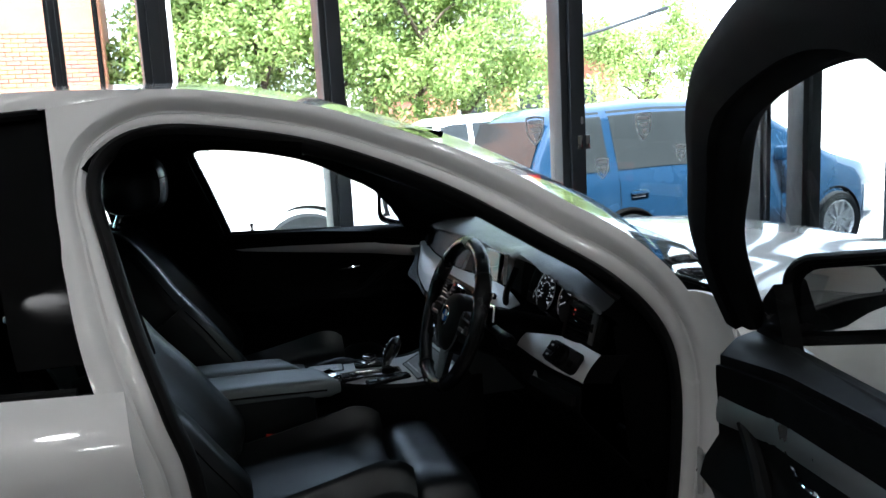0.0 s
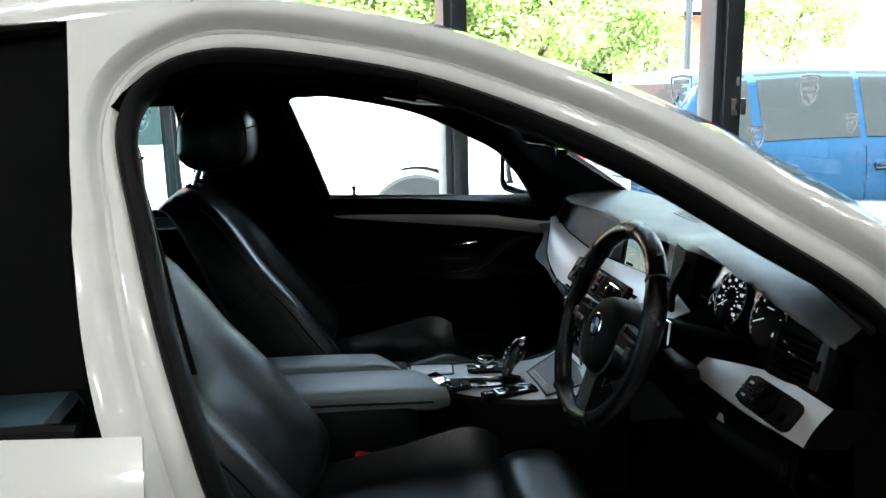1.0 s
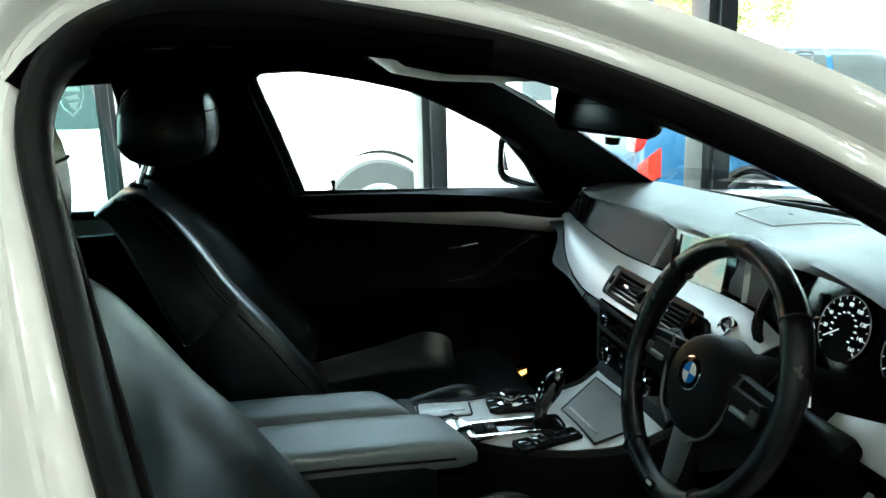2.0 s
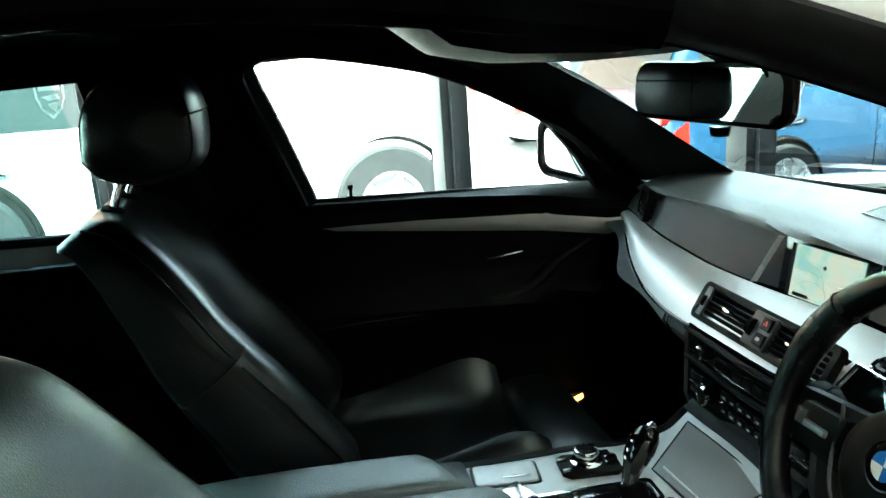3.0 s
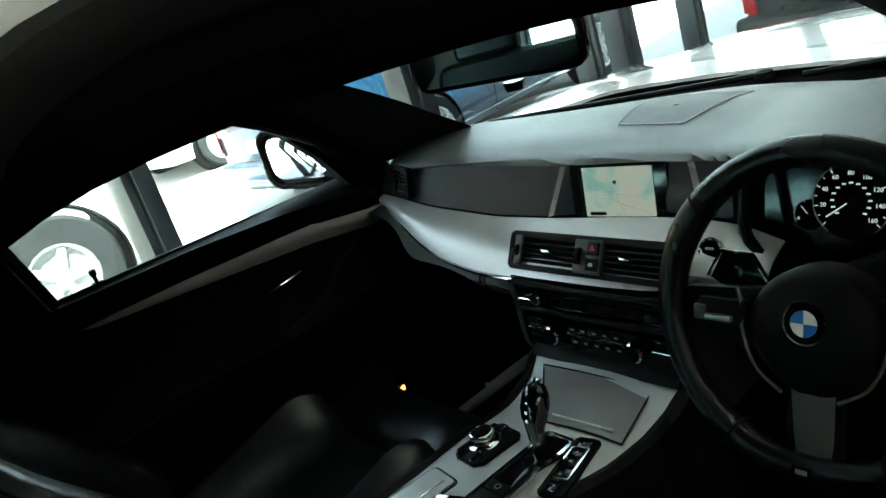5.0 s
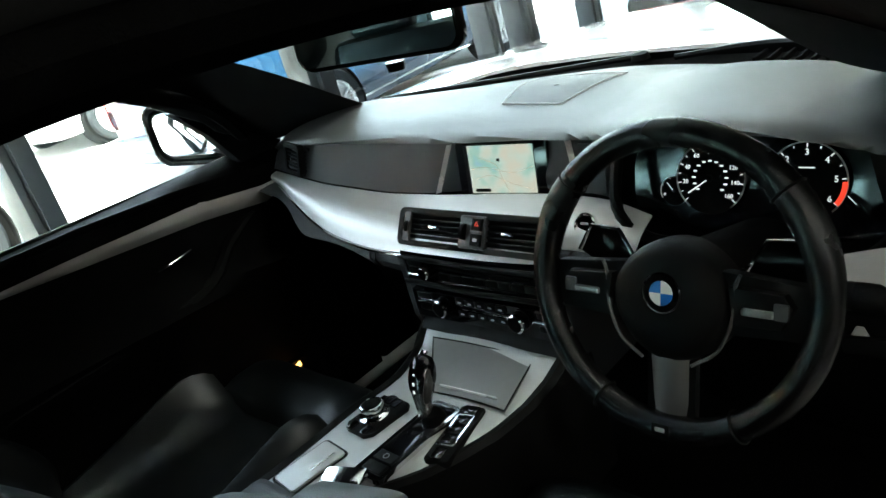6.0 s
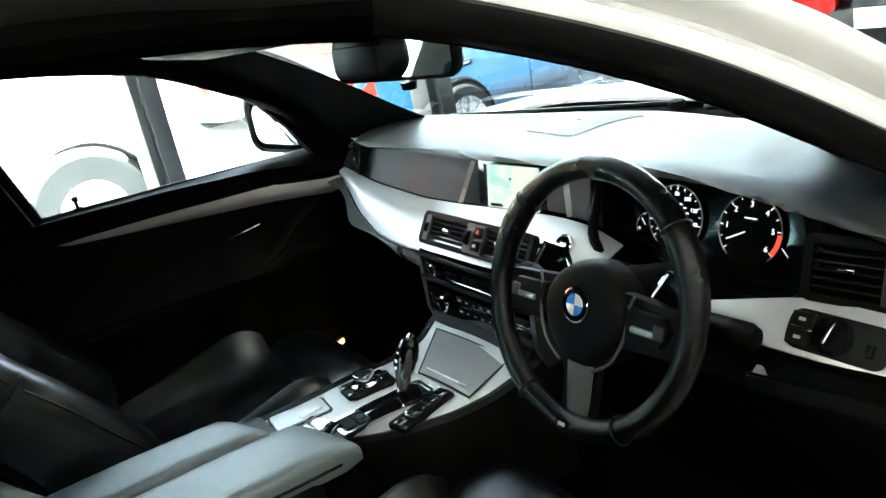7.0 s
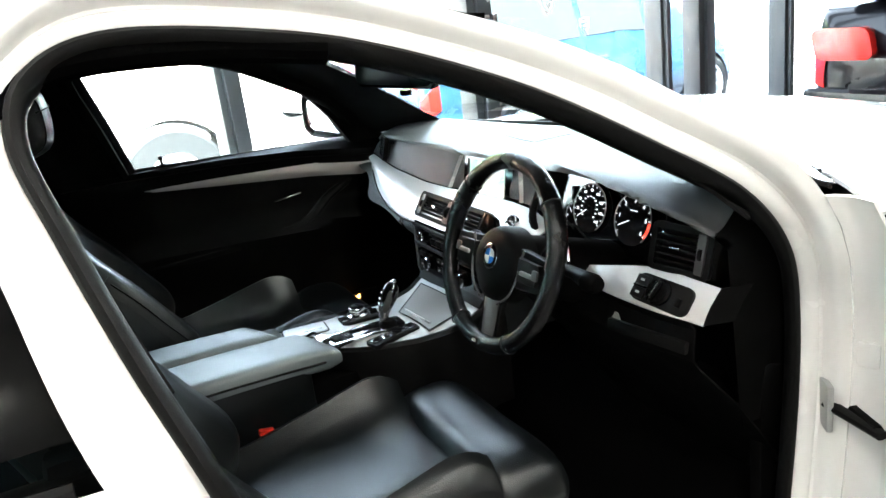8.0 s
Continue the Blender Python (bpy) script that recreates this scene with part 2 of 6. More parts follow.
FRAME = mat("grey powder coated aluminium", (0.022, 0.026, 0.030), 0.42, vary=0.1, scale=5, grain=700, bump=0.08)
DECAL = mat("white vinyl", (0.75, 0.76, 0.76), 0.5, vary=0.04)
REDPL = mat("red buckle plastic", (0.5, 0.02, 0.01), 0.4, vary=0.1)
BADGEBLUE = mat("blue enamel", (0.02, 0.16, 0.55), 0.2, vary=0.05, coat=0.5)
BADGEWHITE = mat("white enamel", (0.8, 0.8, 0.8), 0.2, vary=0.03, coat=0.5)
PIANO = mat("piano black", (0.004, 0.004, 0.005), 0.06, vary=0.1, scale=6)
GREYMID = mat("mid grey plastic", (0.065, 0.065, 0.065), 0.45, vary=0.06, grain=800, bump=0.1)
GREYPL = mat("light grey plastic", (0.34, 0.34, 0.33), 0.5, vary=0.06, grain=800, bump=0.1)
AMBER = glow("amber footwell light", (1.0, 0.42, 0.10), 0.3)
DIALWHITE = glow("lit white dial print", (0.85, 0.9, 0.95), 0.05)
DIALRED = glow("lit red dial print", (1.0, 0.06, 0.03), 0.05)
LAMPGLOW = glow("ceiling lamp diffuser", (1.0, 0.96, 0.91), 7.4)

# ---- the showroom ----
FLOORTILE = mat("dark grey polished floor", (0.15, 0.15, 0.148), 0.18, vary=0.08, scale=1.5, grain=60, coat=0.3)
ROOMWALL = mat("grey painted plaster", (0.30, 0.29, 0.275), 0.8, vary=0.05, scale=2, grain=300, bump=0.1)
CEILPAINT = mat("white ceiling paint", (0.6, 0.6, 0.58), 0.85, vary=0.05, scale=2, grain=200, bump=0.1)
TARMAC = mat("sunlit concrete yard", (0.34, 0.34, 0.33), 0.9, vary=0.15, scale=0.8, grain=120, bump=0.5)
TRAYGREY = mat("satin grey lid paint", (0.20, 0.20, 0.20), 0.42, metal=0.2, vary=0.05, scale=10, grain=900, bump=0.06)
STRIPSILVER = mat("polished silver strip", (0.72, 0.72, 0.71), 0.3, metal=0.35, vary=0.05, scale=12)
SELECTOR = mat("dark chrome", (0.30, 0.30, 0.30), 0.24, metal=0.9, vary=0.05, scale=20, rvary=0.04)
BRICK = mat("orange red brick", (0.36, 0.15, 0.085), 0.85, vary=0.25, scale=3, grain=90, bump=0.4)
MORTAR = mat("pale mortar", (0.45, 0.42, 0.38), 0.9, vary=0.12, scale=5, grain=200, bump=0.3)
BARK = mat("bark", (0.09, 0.065, 0.045), 0.9, vary=0.3, scale=8, grain=60, bump=0.8)
SLATE = mat("grey roof slate", (0.16, 0.15, 0.15), 0.8, vary=0.2, scale=6, grain=60, bump=0.3)

FACE = pose(0, 2.12, 0, 0, 0, 7.6)            # the glass front: x along it, y outwards
YARD = -0.20                                  # the yard lies a step below the showroom floor


def facade_y(x):
    return 2.12 + x * math.tan(radians(7.6))


floor = solid("floor", prism([(-9, facade_y(-9)), (-9, -9), (10, -9), (10, facade_y(10))][::-1], 0.16, pose(0, 0, 0)), FLOORTILE,
              "dark grey polished showroom floor under the cars", "floor", "structure")
ceiling = solid("ceiling", prism([(-9, facade_y(-9)), (-9, -9), (10, -9), (10, facade_y(10))][::-1], 0.2, pose(0, 0, 3.8)), CEILPAINT,
                "white painted showroom ceiling", "ceiling", "structure")
for wall_name, cx, cy, sx, sy in (("wall_south", 0.5, -9.1, 19.2, 0.2), ("wall_west", -9.1, -4.05, 0.2, 9.9), ("wall_east", 10.1, -2.8, 0.2, 12.4)):
    solid(wall_name, block((sx, sy, 3.6), pose(cx, cy, 1.8), 0.005), ROOMWALL, "grey painted showroom wall", "wall", "structure")

# rows of round lamps under the ceiling
lamp_body = thing("ceiling_lamp", "round white ceiling lamp with a warm diffuser", "lamp", pose(-3.2, -4.6, 3.6), "showroom ceiling lamps")
part("housing", lathe([(0.001, 0.0), (0.10, 0.0), (0.13, -0.06), (0.13, -0.10), (0.115, -0.10), (0.10, -0.03), (0.001, -0.03)], pose(0, 0, 0)), GREYPL, lamp_body)
part("diffuser", lathe([(0.001, -0.08), (0.11, -0.08), (0.10, -0.11), (0.05, -0.135), (0.001, -0.14)], pose(0, 0, 0)), LAMPGLOW, lamp_body, "glowing opal diffuser")
for lx in (-3.2, -1.4, 0.4, 2.2, 4.0):
    for ly in (-4.6, -2.9, -0.9):
        if (lx, ly) != (-3.2, -4.6):
            copy_thing(lamp_body, pose(lx, ly, 3.6))

# the glass front: posts, rails and panes
POSTS = [(-6.2, 0.10), (-4.0, 0.10), (-2.6, 0.12), (-1.14, 0.065), (-0.71, 0.13), (0.15, 0.115), (1.62, 0.17), (3.16, 0.09), (3.60, 0.18), (4.60, 0.12), (7.0, 0.14), (9.8, 0.14)]
front = thing("window_1", "tall showroom glass front with dark grey aluminium posts", "window", FACE, kind="structure")
for px, pw in POSTS:
    part("post", block((pw, 0.14, 3.45), pose(px, 0, 1.83), 0.006), FRAME, front)
    part("cover_strip", block((pw * 0.45, 0.03, 3.45), pose(px, -0.085, 1.83), 0.004), FRAME, front)
for zr_, hr_ in ((0.05, 0.10), (3.53, 0.12)):
    part("rail", block((17.5, 0.12, hr_), pose(1.3, 0, zr_), 0.005), FRAME, front)
part("header_panel", block((19.0, 0.16, 0.22), pose(0.5, 0, 3.70), 0.005), FRAME, front)
for (xa, wa), (xb, wb) in zip(POSTS[:-1], POSTS[1:]):
    x0, x1 = xa + wa / 2, xb - wb / 2
    part("pane", block((x1 - x0, 0.012, 3.36), pose((x0 + x1) / 2, 0.02, 1.785), 0.0), SHOP, front, "clear shop window pane")
# door furniture on one post
lock = part("lock_plate", block((0.035, 0.012, 0.085), pose(1.635, -0.108, 1.19), 0.003), CHROME, front, "small steel lock plate")
part("lock_plate", block((0.03, 0.012, 0.085), pose(1.69, -0.108, 1.19), 0.003), CHROME, front, "small steel lock plate")
part("keyhole", prism(rounded(0.018, 0.045, 0.009), 0.008, axes((1.66, -0.101, 1.32), (1, 0, 0), (0, 0, 1))), GREYPL, front)


def shield(px, pz, s):
    """A plain shield outline of white vinyl on the glass."""
    out = [(-0.5, 0.55), (0, 0.62), (0.5, 0.55), (0.48, 0.0), (0.33, -0.42), (0, -0.75), (-0.33, -0.42), (-0.48, 0.0)]
    m = axes((px, 0.012, pz), (1, 0, 0), (0, 0, 1))
    bm = band([(x * s, y * s) for x, y in out], [(x * s * 0.84, y * s * 0.84) for x, y in out], 0.001, m)
    prism([(x * s * 0.7, 0.33 * s + y * s * 0.2) for x, y in ((-0.5, -0.4), (0.5, -0.4), (0.5, 0.5), (-0.5, 0.5))], 0.001, m, bm=bm)
    prism([(x * s * 0.5, y * s * 0.5 - 0.1 * s) for x, y in ((-0.6, 0.3), (0.5, 0.45), (0.6, 0.1), (-0.1, 0.0))], 0.001, m, bm=bm)
    prism([(x * s * 0.5, y * s * 0.5 - 0.25 * s) for x, y in ((-0.2, 0.1), (0.5, 0.2), (0.2, -0.5), (-0.05, -0.3))], 0.001, m, bm=bm)
    ob = solid("window_decal", bm, DECAL, "white vinyl shield sticker on the shop window", "sticker", group="shop window stickers", m=FACE)
    return ob


for sx_, sz_, ss_ in ((-1.26, 1.225, 0.095), (2.20, 1.27, 0.13), (1.88, 1.02, 0.10), (1.40, 1.28, 0.13), (2.50, 1.08, 0.085)):
    shield(sx_, sz_, ss_)

# ---- the yard outside ----
gm = bmesh.new()
bmesh.ops.create_grid(gm, x_segments=40, y_segments=40, size=160)
for v in gm.verts:
    v.co.z = YARD + 0.02 * noise.noise(v.co * 0.05)
    if abs(v.co.x) < 14 and abs(v.co.y) < 14:
        v.co.z = YARD
ground = solid("ground", gm, TARMAC, "sun-bleached concrete yard outside", "ground", "structure")
outer_slab = solid("pavement", block((22, 1.1, 0.12), FACE @ pose(0.5, 0.62, YARD + 0.06), 0.01), TARMAC, "pale concrete step along the glass front", "pavement", "structure")


def parked_car(name, label, paint, m, L, W, rows, wheel_r, axles, panes, lens=True, spokes=5, group="parked cars", details=()):
    """A parked car: skin from cross-sections, panes, lamps, wheels. x forward, origin on the ground."""
    car = thing(name, label, "car", m, group)
    tab = np.array(rows)

    def section(u):
        w, zl, zb, zr = [np.interp(u, tab[:, 0], tab[:, k]) for k in (1, 2, 3, 4)]
        w *= W / 2
        t = 0.30 * (zr - zb)
        pts = [(0, zl), (0.8 * w, zl), (0.965 * w, zl + 0.09), (w, (zl + zb) / 2), (0.99 * w, zb - 0.13), (0.955 * w, zb),
               (0.955 * w - 0.55 * t, zb + 0.55 * (zr - zb)), (0.955 * w - 0.9 * t, zr - 0.12 * (zr - zb) - 0.01), (0.72 * (0.955 * w - t), zr), (0, zr + 0.02)]
        return cat(pts, 37)

    def at_body(u, j, side=1):
        s = section(u)
        k = min(int(j), 35)
        p = s[k] + (s[k + 1] - s[k]) * (j - k)
        return np.array((u * L, side * p[0], p[1]))

    us = np.concatenate([np.linspace(-0.5, -0.4, 9), np.linspace(-0.38, 0.38, 30), np.linspace(0.4, 0.5, 9)])
    rings = []
    for u in us:
        s = section(u)
        rings.append([(u * L, y, z) for y, z in s] + [(u * L, -y, z) for y, z in s[-2:0:-1]])
    part("body", skin(rings, True, True), paint, car, sharp=50)

    def patch(pname, u0, u1, j0, j1, side, material, lift=0.006, n=7, skew=0.0, lab=""):
        g = []
        for a in np.linspace(0, 1, n):
            row = []
            for b in np.linspace(0, 1, n):
                u = u0 + (u1 - u0) * a + skew * (b - 0.5)
                j = j0 + (j1 - j0) * b
                p = at_body(u, j, side)
                q1, q2 = at_body(u + 0.004, j, side) - at_body(u - 0.004, j, side), at_body(u, min(j + 0.4, 35.9), side) - at_body(u, j - 0.4, side)
                nn = np.cross(q1, q2)
                nn /= max(np.linalg.norm(nn), 1e-6)
                if nn[1] * side < 0 and abs(nn[1]) > 0.15 or abs(nn[1]) <= 0.15 and nn[2] < 0:
                    nn = -nn
                row.append(p + nn * lift)
            g.append(row)
        return part(pname, skin(g, thick=0.004), material, car, lab)

    for side in (1, -1):
        for (u0, u1) in panes["side"]:
            patch("side_window", u0, u1, 20.6, 27.6, side, DARKGLASS, skew=panes.get("skew", 0.0))
        for u in panes["gaps"]:
            g = [at_body(u, j, side) * np.array((1, 1.002, 1)) for j in np.linspace(8, 19.5, 12)]
            part("door_gap", tube(g, 0.004, 6), SEAL, car)
        for u in panes["handles"]:
            p = at_body(u, 17.6, side)
            part("door_handle", block((0.2, 0.03, 0.03), pose(p[0], p[1] + side * 0.018, p[2]), 0.012), paint, car)
            part("handle_cup", block((0.15, 0.01, 0.07), pose(p[0], p[1] + side * 0.002, p[2] - 0.012), 0.005), CHROME, car)
        for xw in axles:
            u = xw / L
            yb = at_body(u, 12, side)[1]
            part("wheel_arch", lathe([(0.001, -0.18), (wheel_r * 1.20, -0.18), (wheel_r * 1.20, 0.0), (wheel_r * 1.15, 0.030), (wheel_r * 1.12, 0.030), (wheel_r * 1.10, 0.016), (0.001, 0.016)],
                                      axes((xw, yb + side * 0.030, wheel_r), (1, 0, 0), (0, 0, -side)), 36), DARKPL, car)
            hub = axes((xw, yb + side * 0.085, wheel_r), (1, 0, 0), (0, 0, -side))
            wheel = part("wheel", lathe([(wheel_r * 0.6, -0.17), (wheel_r * 0.93, -0.18), (wheel_r, -0.14), (wheel_r, -0.02), (wheel_r * 0.94, 0.012), (wheel_r * 0.72 * panes.get("rim", 1.0), 0.016), (wheel_r * 0.67 * panes.get("rim", 1.0), 0.0), (wheel_r * 0.6 * panes.get("rim", 1.0), -0.1)], hub, 36), TYRE, car)
            q = panes.get("rim", 1.0) * wheel_r
            rim = lathe([(q * 0.70, -0.02), (q * 0.71, 0.012), (q * 0.66, 0.014), (q * 0.62, -0.01), (q * 0.60, -0.08)], hub, 36)
            lathe([(0.001, 0.0), (q * 0.17, 0.0), (q * 0.14, 0.012), (0.001, 0.016)], hub, 16, bm=rim)
            for k in range(spokes):
                a = 2 * math.pi * k / spokes
                block((q * 0.58, q * (0.17 if spokes < 8 else 0.09), 0.03), hub @ Matrix.Rotation(a, 4, 'Z') @ pose(q * 0.37, 0, -0.008), 0.008, bm=rim)
            part("rim", rim, ALLOY, wheel, "silver alloy rim")
            part("brake_disc", lathe([(0.001, -0.03), (wheel_r * 0.45, -0.03), (wheel_r * 0.45, -0.022), (0.001, -0.022)], hub, 20), DARKPL, wheel)
        part("tail_lamp", skin_lamp(at_body, -0.5, panes.get("lamp_u", -0.455), *panes.get("lamp", (13, 19)), side), REDLENS, car, "red tail lamp")
        part("headlamp", skin_lamp(at_body, 0.41, 0.485, 15, 19.2, side), CLEARLENS, car, "clear headlamp")
        p = at_body(panes["mirror"], 21, side)
        part("door_mirror", block((0.14, 0.2, 0.15), pose(p[0], p[1] + side * 0.12, p[2] + 0.06), 0.05, 3), paint, car)
        part("sill_trim", tube([at_body(u, 6.6, side) for u in np.linspace(min(axles) / L + 0.1, max(axles) / L - 0.1, 9)], 0.03, 8), DARKPL, car)
        if "strip" in details:
            part("side_moulding", tube([at_body(u, 11.0, side) + np.array((0, side * 0.004, 0)) for u in np.linspace(-0.2, 0.24, 12)], 0.011, 6), CHROME, car, "slim bright side moulding")
    patch("windscreen", *panes["front"], 31.0, 35.9, 1, DARKGLASS)
    patch("windscreen", *panes["front"], 31.0, 35.9, -1, DARKGLASS)
    for side in (1, -1):
        g = []
        for a in np.linspace(0, 1, 6):
            zz = panes["rear"][0] + (panes["rear"][1] - panes["rear"][0]) * a
            row = []
            for b in np.linspace(0.0, 0.78, 6):
                u = -0.5
                for uu in np.linspace(-0.5, -0.36, 60):
                    if at_body(uu, 35.9)[2] >= zz + 0.01:
                        u = uu
                        break
                row.append((u * L - 0.012, side * b * 0.5 * W * 0.9, zz))
            g.append(row)
        part("rear_window", skin(g, thick=0.004), DARKGLASS, car)
    lat, lz, lw, lh = panes.get("rear_lamp", (0.36 * W, 0.95, 0.20, 0.22))
    for side in (1, -1):
        lens_m = axes((-0.5 * L - 0.022, side * lat, lz), (0.18, -side, 0), (0, 0, 1)) @ Matrix.Rotation(math.pi, 4, 'Y')
        back = part("tail_lamp", prism([(x + 0.2 * y, y) for x, y in rounded(lw, lh, 0.05)], 0.09, lens_m, 0.012), REDLENS, car, "red tail lamp")
        part("lamp_band", prism([(x + 0.2 * y, y) for x, y in rounded(lw * 0.7, lh * 0.16, 0.012)], 0.004, lens_m @ pose(0.01, 0.0, 0.004)), CLEARLENS, back)
    part("rear_bumper", block((0.12, W * 0.9, 0.2), pose(-0.5 * L + 0.02, 0, 0.42), 0.05, 3), paint, car)
    part("plate", block((0.012, 0.5, 0.11), pose(-0.5 * L - 0.05, 0, 0.66), 0.003), DECAL, car)
    return car


def skin_lamp(at_body, u0, u1, j0, j1, side):
    g = []
    for a in np.linspace(0, 1, 7):
        row = []
        for b in np.linspace(0, 1, 6):
            p = at_body(u0 + (u1 - u0) * a, j0 + (j1 - j0) * b, side)
            row.append(p * np.array((1.004, 1.012, 1.0)))
        g.append(row)
    return skin(g, thick=0.006)


MPV = [(-0.5, 0.80, 0.35, 0.90, 0.95), (-0.49, 0.88, 0.26, 1.02, 1.15), (-0.455, 0.95, 0.22, 1.05, 1.52), (-0.41, 0.98, 0.2, 1.05, 1.62), (-0.2, 1, 0.2, 1.04, 1.67),
       (0.03, 1, 0.2, 1.02, 1.65), (0.12, 1, 0.2, 1.01, 1.53), (0.29, 0.99, 0.2, 1.0, 1.06), (0.41, 0.95, 0.2, 0.9, 0.93), (0.475, 0.86, 0.24, 0.74, 0.76), (0.5, 0.72, 0.35, 0.6, 0.62)]
SUV = [(-0.5, 0.80, 0.40, 0.95, 1.0), (-0.49, 0.88, 0.34, 1.12, 1.2), (-0.45, 0.95, 0.3, 1.16, 1.6), (-0.40, 0.98, 0.28, 1.17, 1.68), (-0.2, 1, 0.28, 1.17, 1.74),
       (0.0, 1, 0.28, 1.16, 1.72), (0.08, 1, 0.28, 1.16, 1.62), (0.22, 0.99, 0.28, 1.15, 1.20), (0.40, 0.96, 0.28, 1.05, 1.09), (0.47, 0.88, 0.3, 0.92, 0.94), (0.5, 0.75, 0.4, 0.7, 0.72)]
SALOON = [(-0.5, 0.74, 0.35, 0.80, 0.82), (-0.485, 0.87, 0.25, 0.98, 1.0), (-0.44, 0.94, 0.2, 1.0, 1.03), (-0.34, 0.98, 0.2, 1.0, 1.08), (-0.22, 1, 0.2, 0.98, 1.36), (-0.1, 1, 0.2, 0.96, 1.44),
          (0.04, 1, 0.2, 0.95, 1.41), (0.1, 1, 0.2, 0.95, 1.3), (0.22, 0.99, 0.2, 0.94, 0.98), (0.4, 0.96, 0.2, 0.82, 0.86), (0.47, 0.88, 0.22, 0.7, 0.72), (0.5, 0.74, 0.35, 0.55, 0.57)]

blue_car = parked_car("people_carrier", "blue metallic people carrier parked outside the window", BLUEPAINT, pose(4.30, 5.35, YARD, 0, 0, 7.6), 4.4, 1.8, MPV, 0.32, (-1.30, 1.36),
                      {"side": [(-0.44, -0.335), (-0.315, -0.10), (-0.085, 0.10)], "gaps": [-0.315, -0.09, 0.13], "handles": [-0.27, -0.05], "front": (0.13, 0.285), "rear": (1.1, 1.52), "mirror": 0.12, "lamp": (16.5, 19.5), "lamp_u": -0.470},
                      spokes=10, details=("strip",))
suv = parked_car("white_suv", "large white off-road car parked outside the window", OFFWHITE, pose(-1.26, 5.60, YARD, 0, 0, 4.0), 4.75, 1.92, SUV, 0.42, (-1.40, 1.45),
                 {"side": [(-0.43, -0.3), (-0.285, -0.10), (-0.085, 0.08)], "gaps": [-0.29, -0.09, 0.1], "handles": [-0.24, -0.04], "front": (0.09, 0.215), "rear": (1.25, 1.6), "mirror": 0.09, "rim": 0.80})
hatch = parked_car("white_hatchback", "white hatchback with red lamps parked in the yard", OFFWHITE, pose(4.6, 10.2, YARD, 0, 0, 6.0), 4.2, 1.78, MPV, 0.32, (-1.25, 1.3),
                   {"side": [(-0.44, -0.335), (-0.315, -0.10), (-0.085, 0.10)], "gaps": [-0.315, -0.09, 0.13], "handles": [-0.27, -0.05], "front": (0.13, 0.285), "rear": (1.1, 1.52), "mirror": 0.12, "lamp": (16, 19), "lamp_u": -0.48}, spokes=10)
black_car = parked_car("black_saloon", "glossy black saloon standing on the showroom floor", BLACKPAINT, pose(6.25, 1.17, 0, 0, 0, 2), 4.85, 1.85, SALOON, 0.33, (-1.35, 1.45),
                       {"side": [(-0.2, -0.03), (-0.015, 0.08)], "gaps": [-0.2, -0.02, 0.13], "handles": [-0.15, 0.02], "front": (0.1, 0.215), "rear": (1.06, 1.34), "mirror": 0.1, "lamp": (16.2, 20.2), "lamp_u": -0.46, "rear_lamp": (0.53, 0.80, 0.34, 0.19)})

# ---- planting and buildings beyond the yard ----
def leaf_material():
    m = mat("sunlit leaves", (0.10, 0.17, 0.035), 0.55, vary=0.1, scale=0.8)
    nt = m.node_tree
    b = nt.nodes["Principled BSDF"]
    ge = nt.nodes.new("ShaderNodeNewGeometry")
    ramp = nt.nodes.new("ShaderNodeValToRGB")
    ramp.color_ramp.elements[0].color, ramp.color_ramp.elements[1].color = (0.15, 0.25, 0.06, 1), (0.44, 0.52, 0.20, 1)
    nt.links.new(ge.outputs["Random Per Island"], ramp.inputs[0])
    nt.links.new(ramp.outputs[0], b.inputs["Base Color"])
    thin = nt.nodes.new("ShaderNodeBsdfTranslucent")      # light through the blades
    nt.links.new(ramp.outputs[0], thin.inputs["Color"])
    both = nt.nodes.new("ShaderNodeMixShader")
    both.inputs[0].default_value = 0.45
    nt.links.new(b.outputs[0], both.inputs[1])
    nt.links.new(thin.outputs[0], both.inputs[2])
    nt.links.new(both.outputs[0], nt.nodes["Material Output"].inputs[0])
    return m


LEAF = leaf_material()


def leafy(rng, clumps, count, size):
    """Small leaf blades scattered through uneven clumps."""
    verts, faces = [], []
    for _ in range(count):
        cx, cy, cz, r = clumps[rng.integers(len(clumps))]
        d = rng.normal(size=3)
        d /= np.linalg.norm(d)
        rad = r * (0.55 + 0.5 * rng.random() ** 0.6)
        c = np.array((cx, cy, cz)) + d * rad * np.array((1, 1, 0.85))
        a = rng.normal(size=3)
        a /= np.linalg.norm(a)
        b = np.cross(a, d + 0.3 * rng.normal(size=3))
        b /= max(np.linalg.norm(b), 1e-6)
        s = size * (0.6 + 0.8 * rng.random())
        k = len(verts)
        verts += [c - a * s, c + b * s * 0.45, c + a * s, c - b * s * 0.45]
        faces.append((k, k + 1, k + 2, k + 3))
    me = bpy.data.meshes.new("crown")
    me.from_pydata([tuple(v) for v in verts], [], faces)
    me.materials.append(LEAF)
    return me


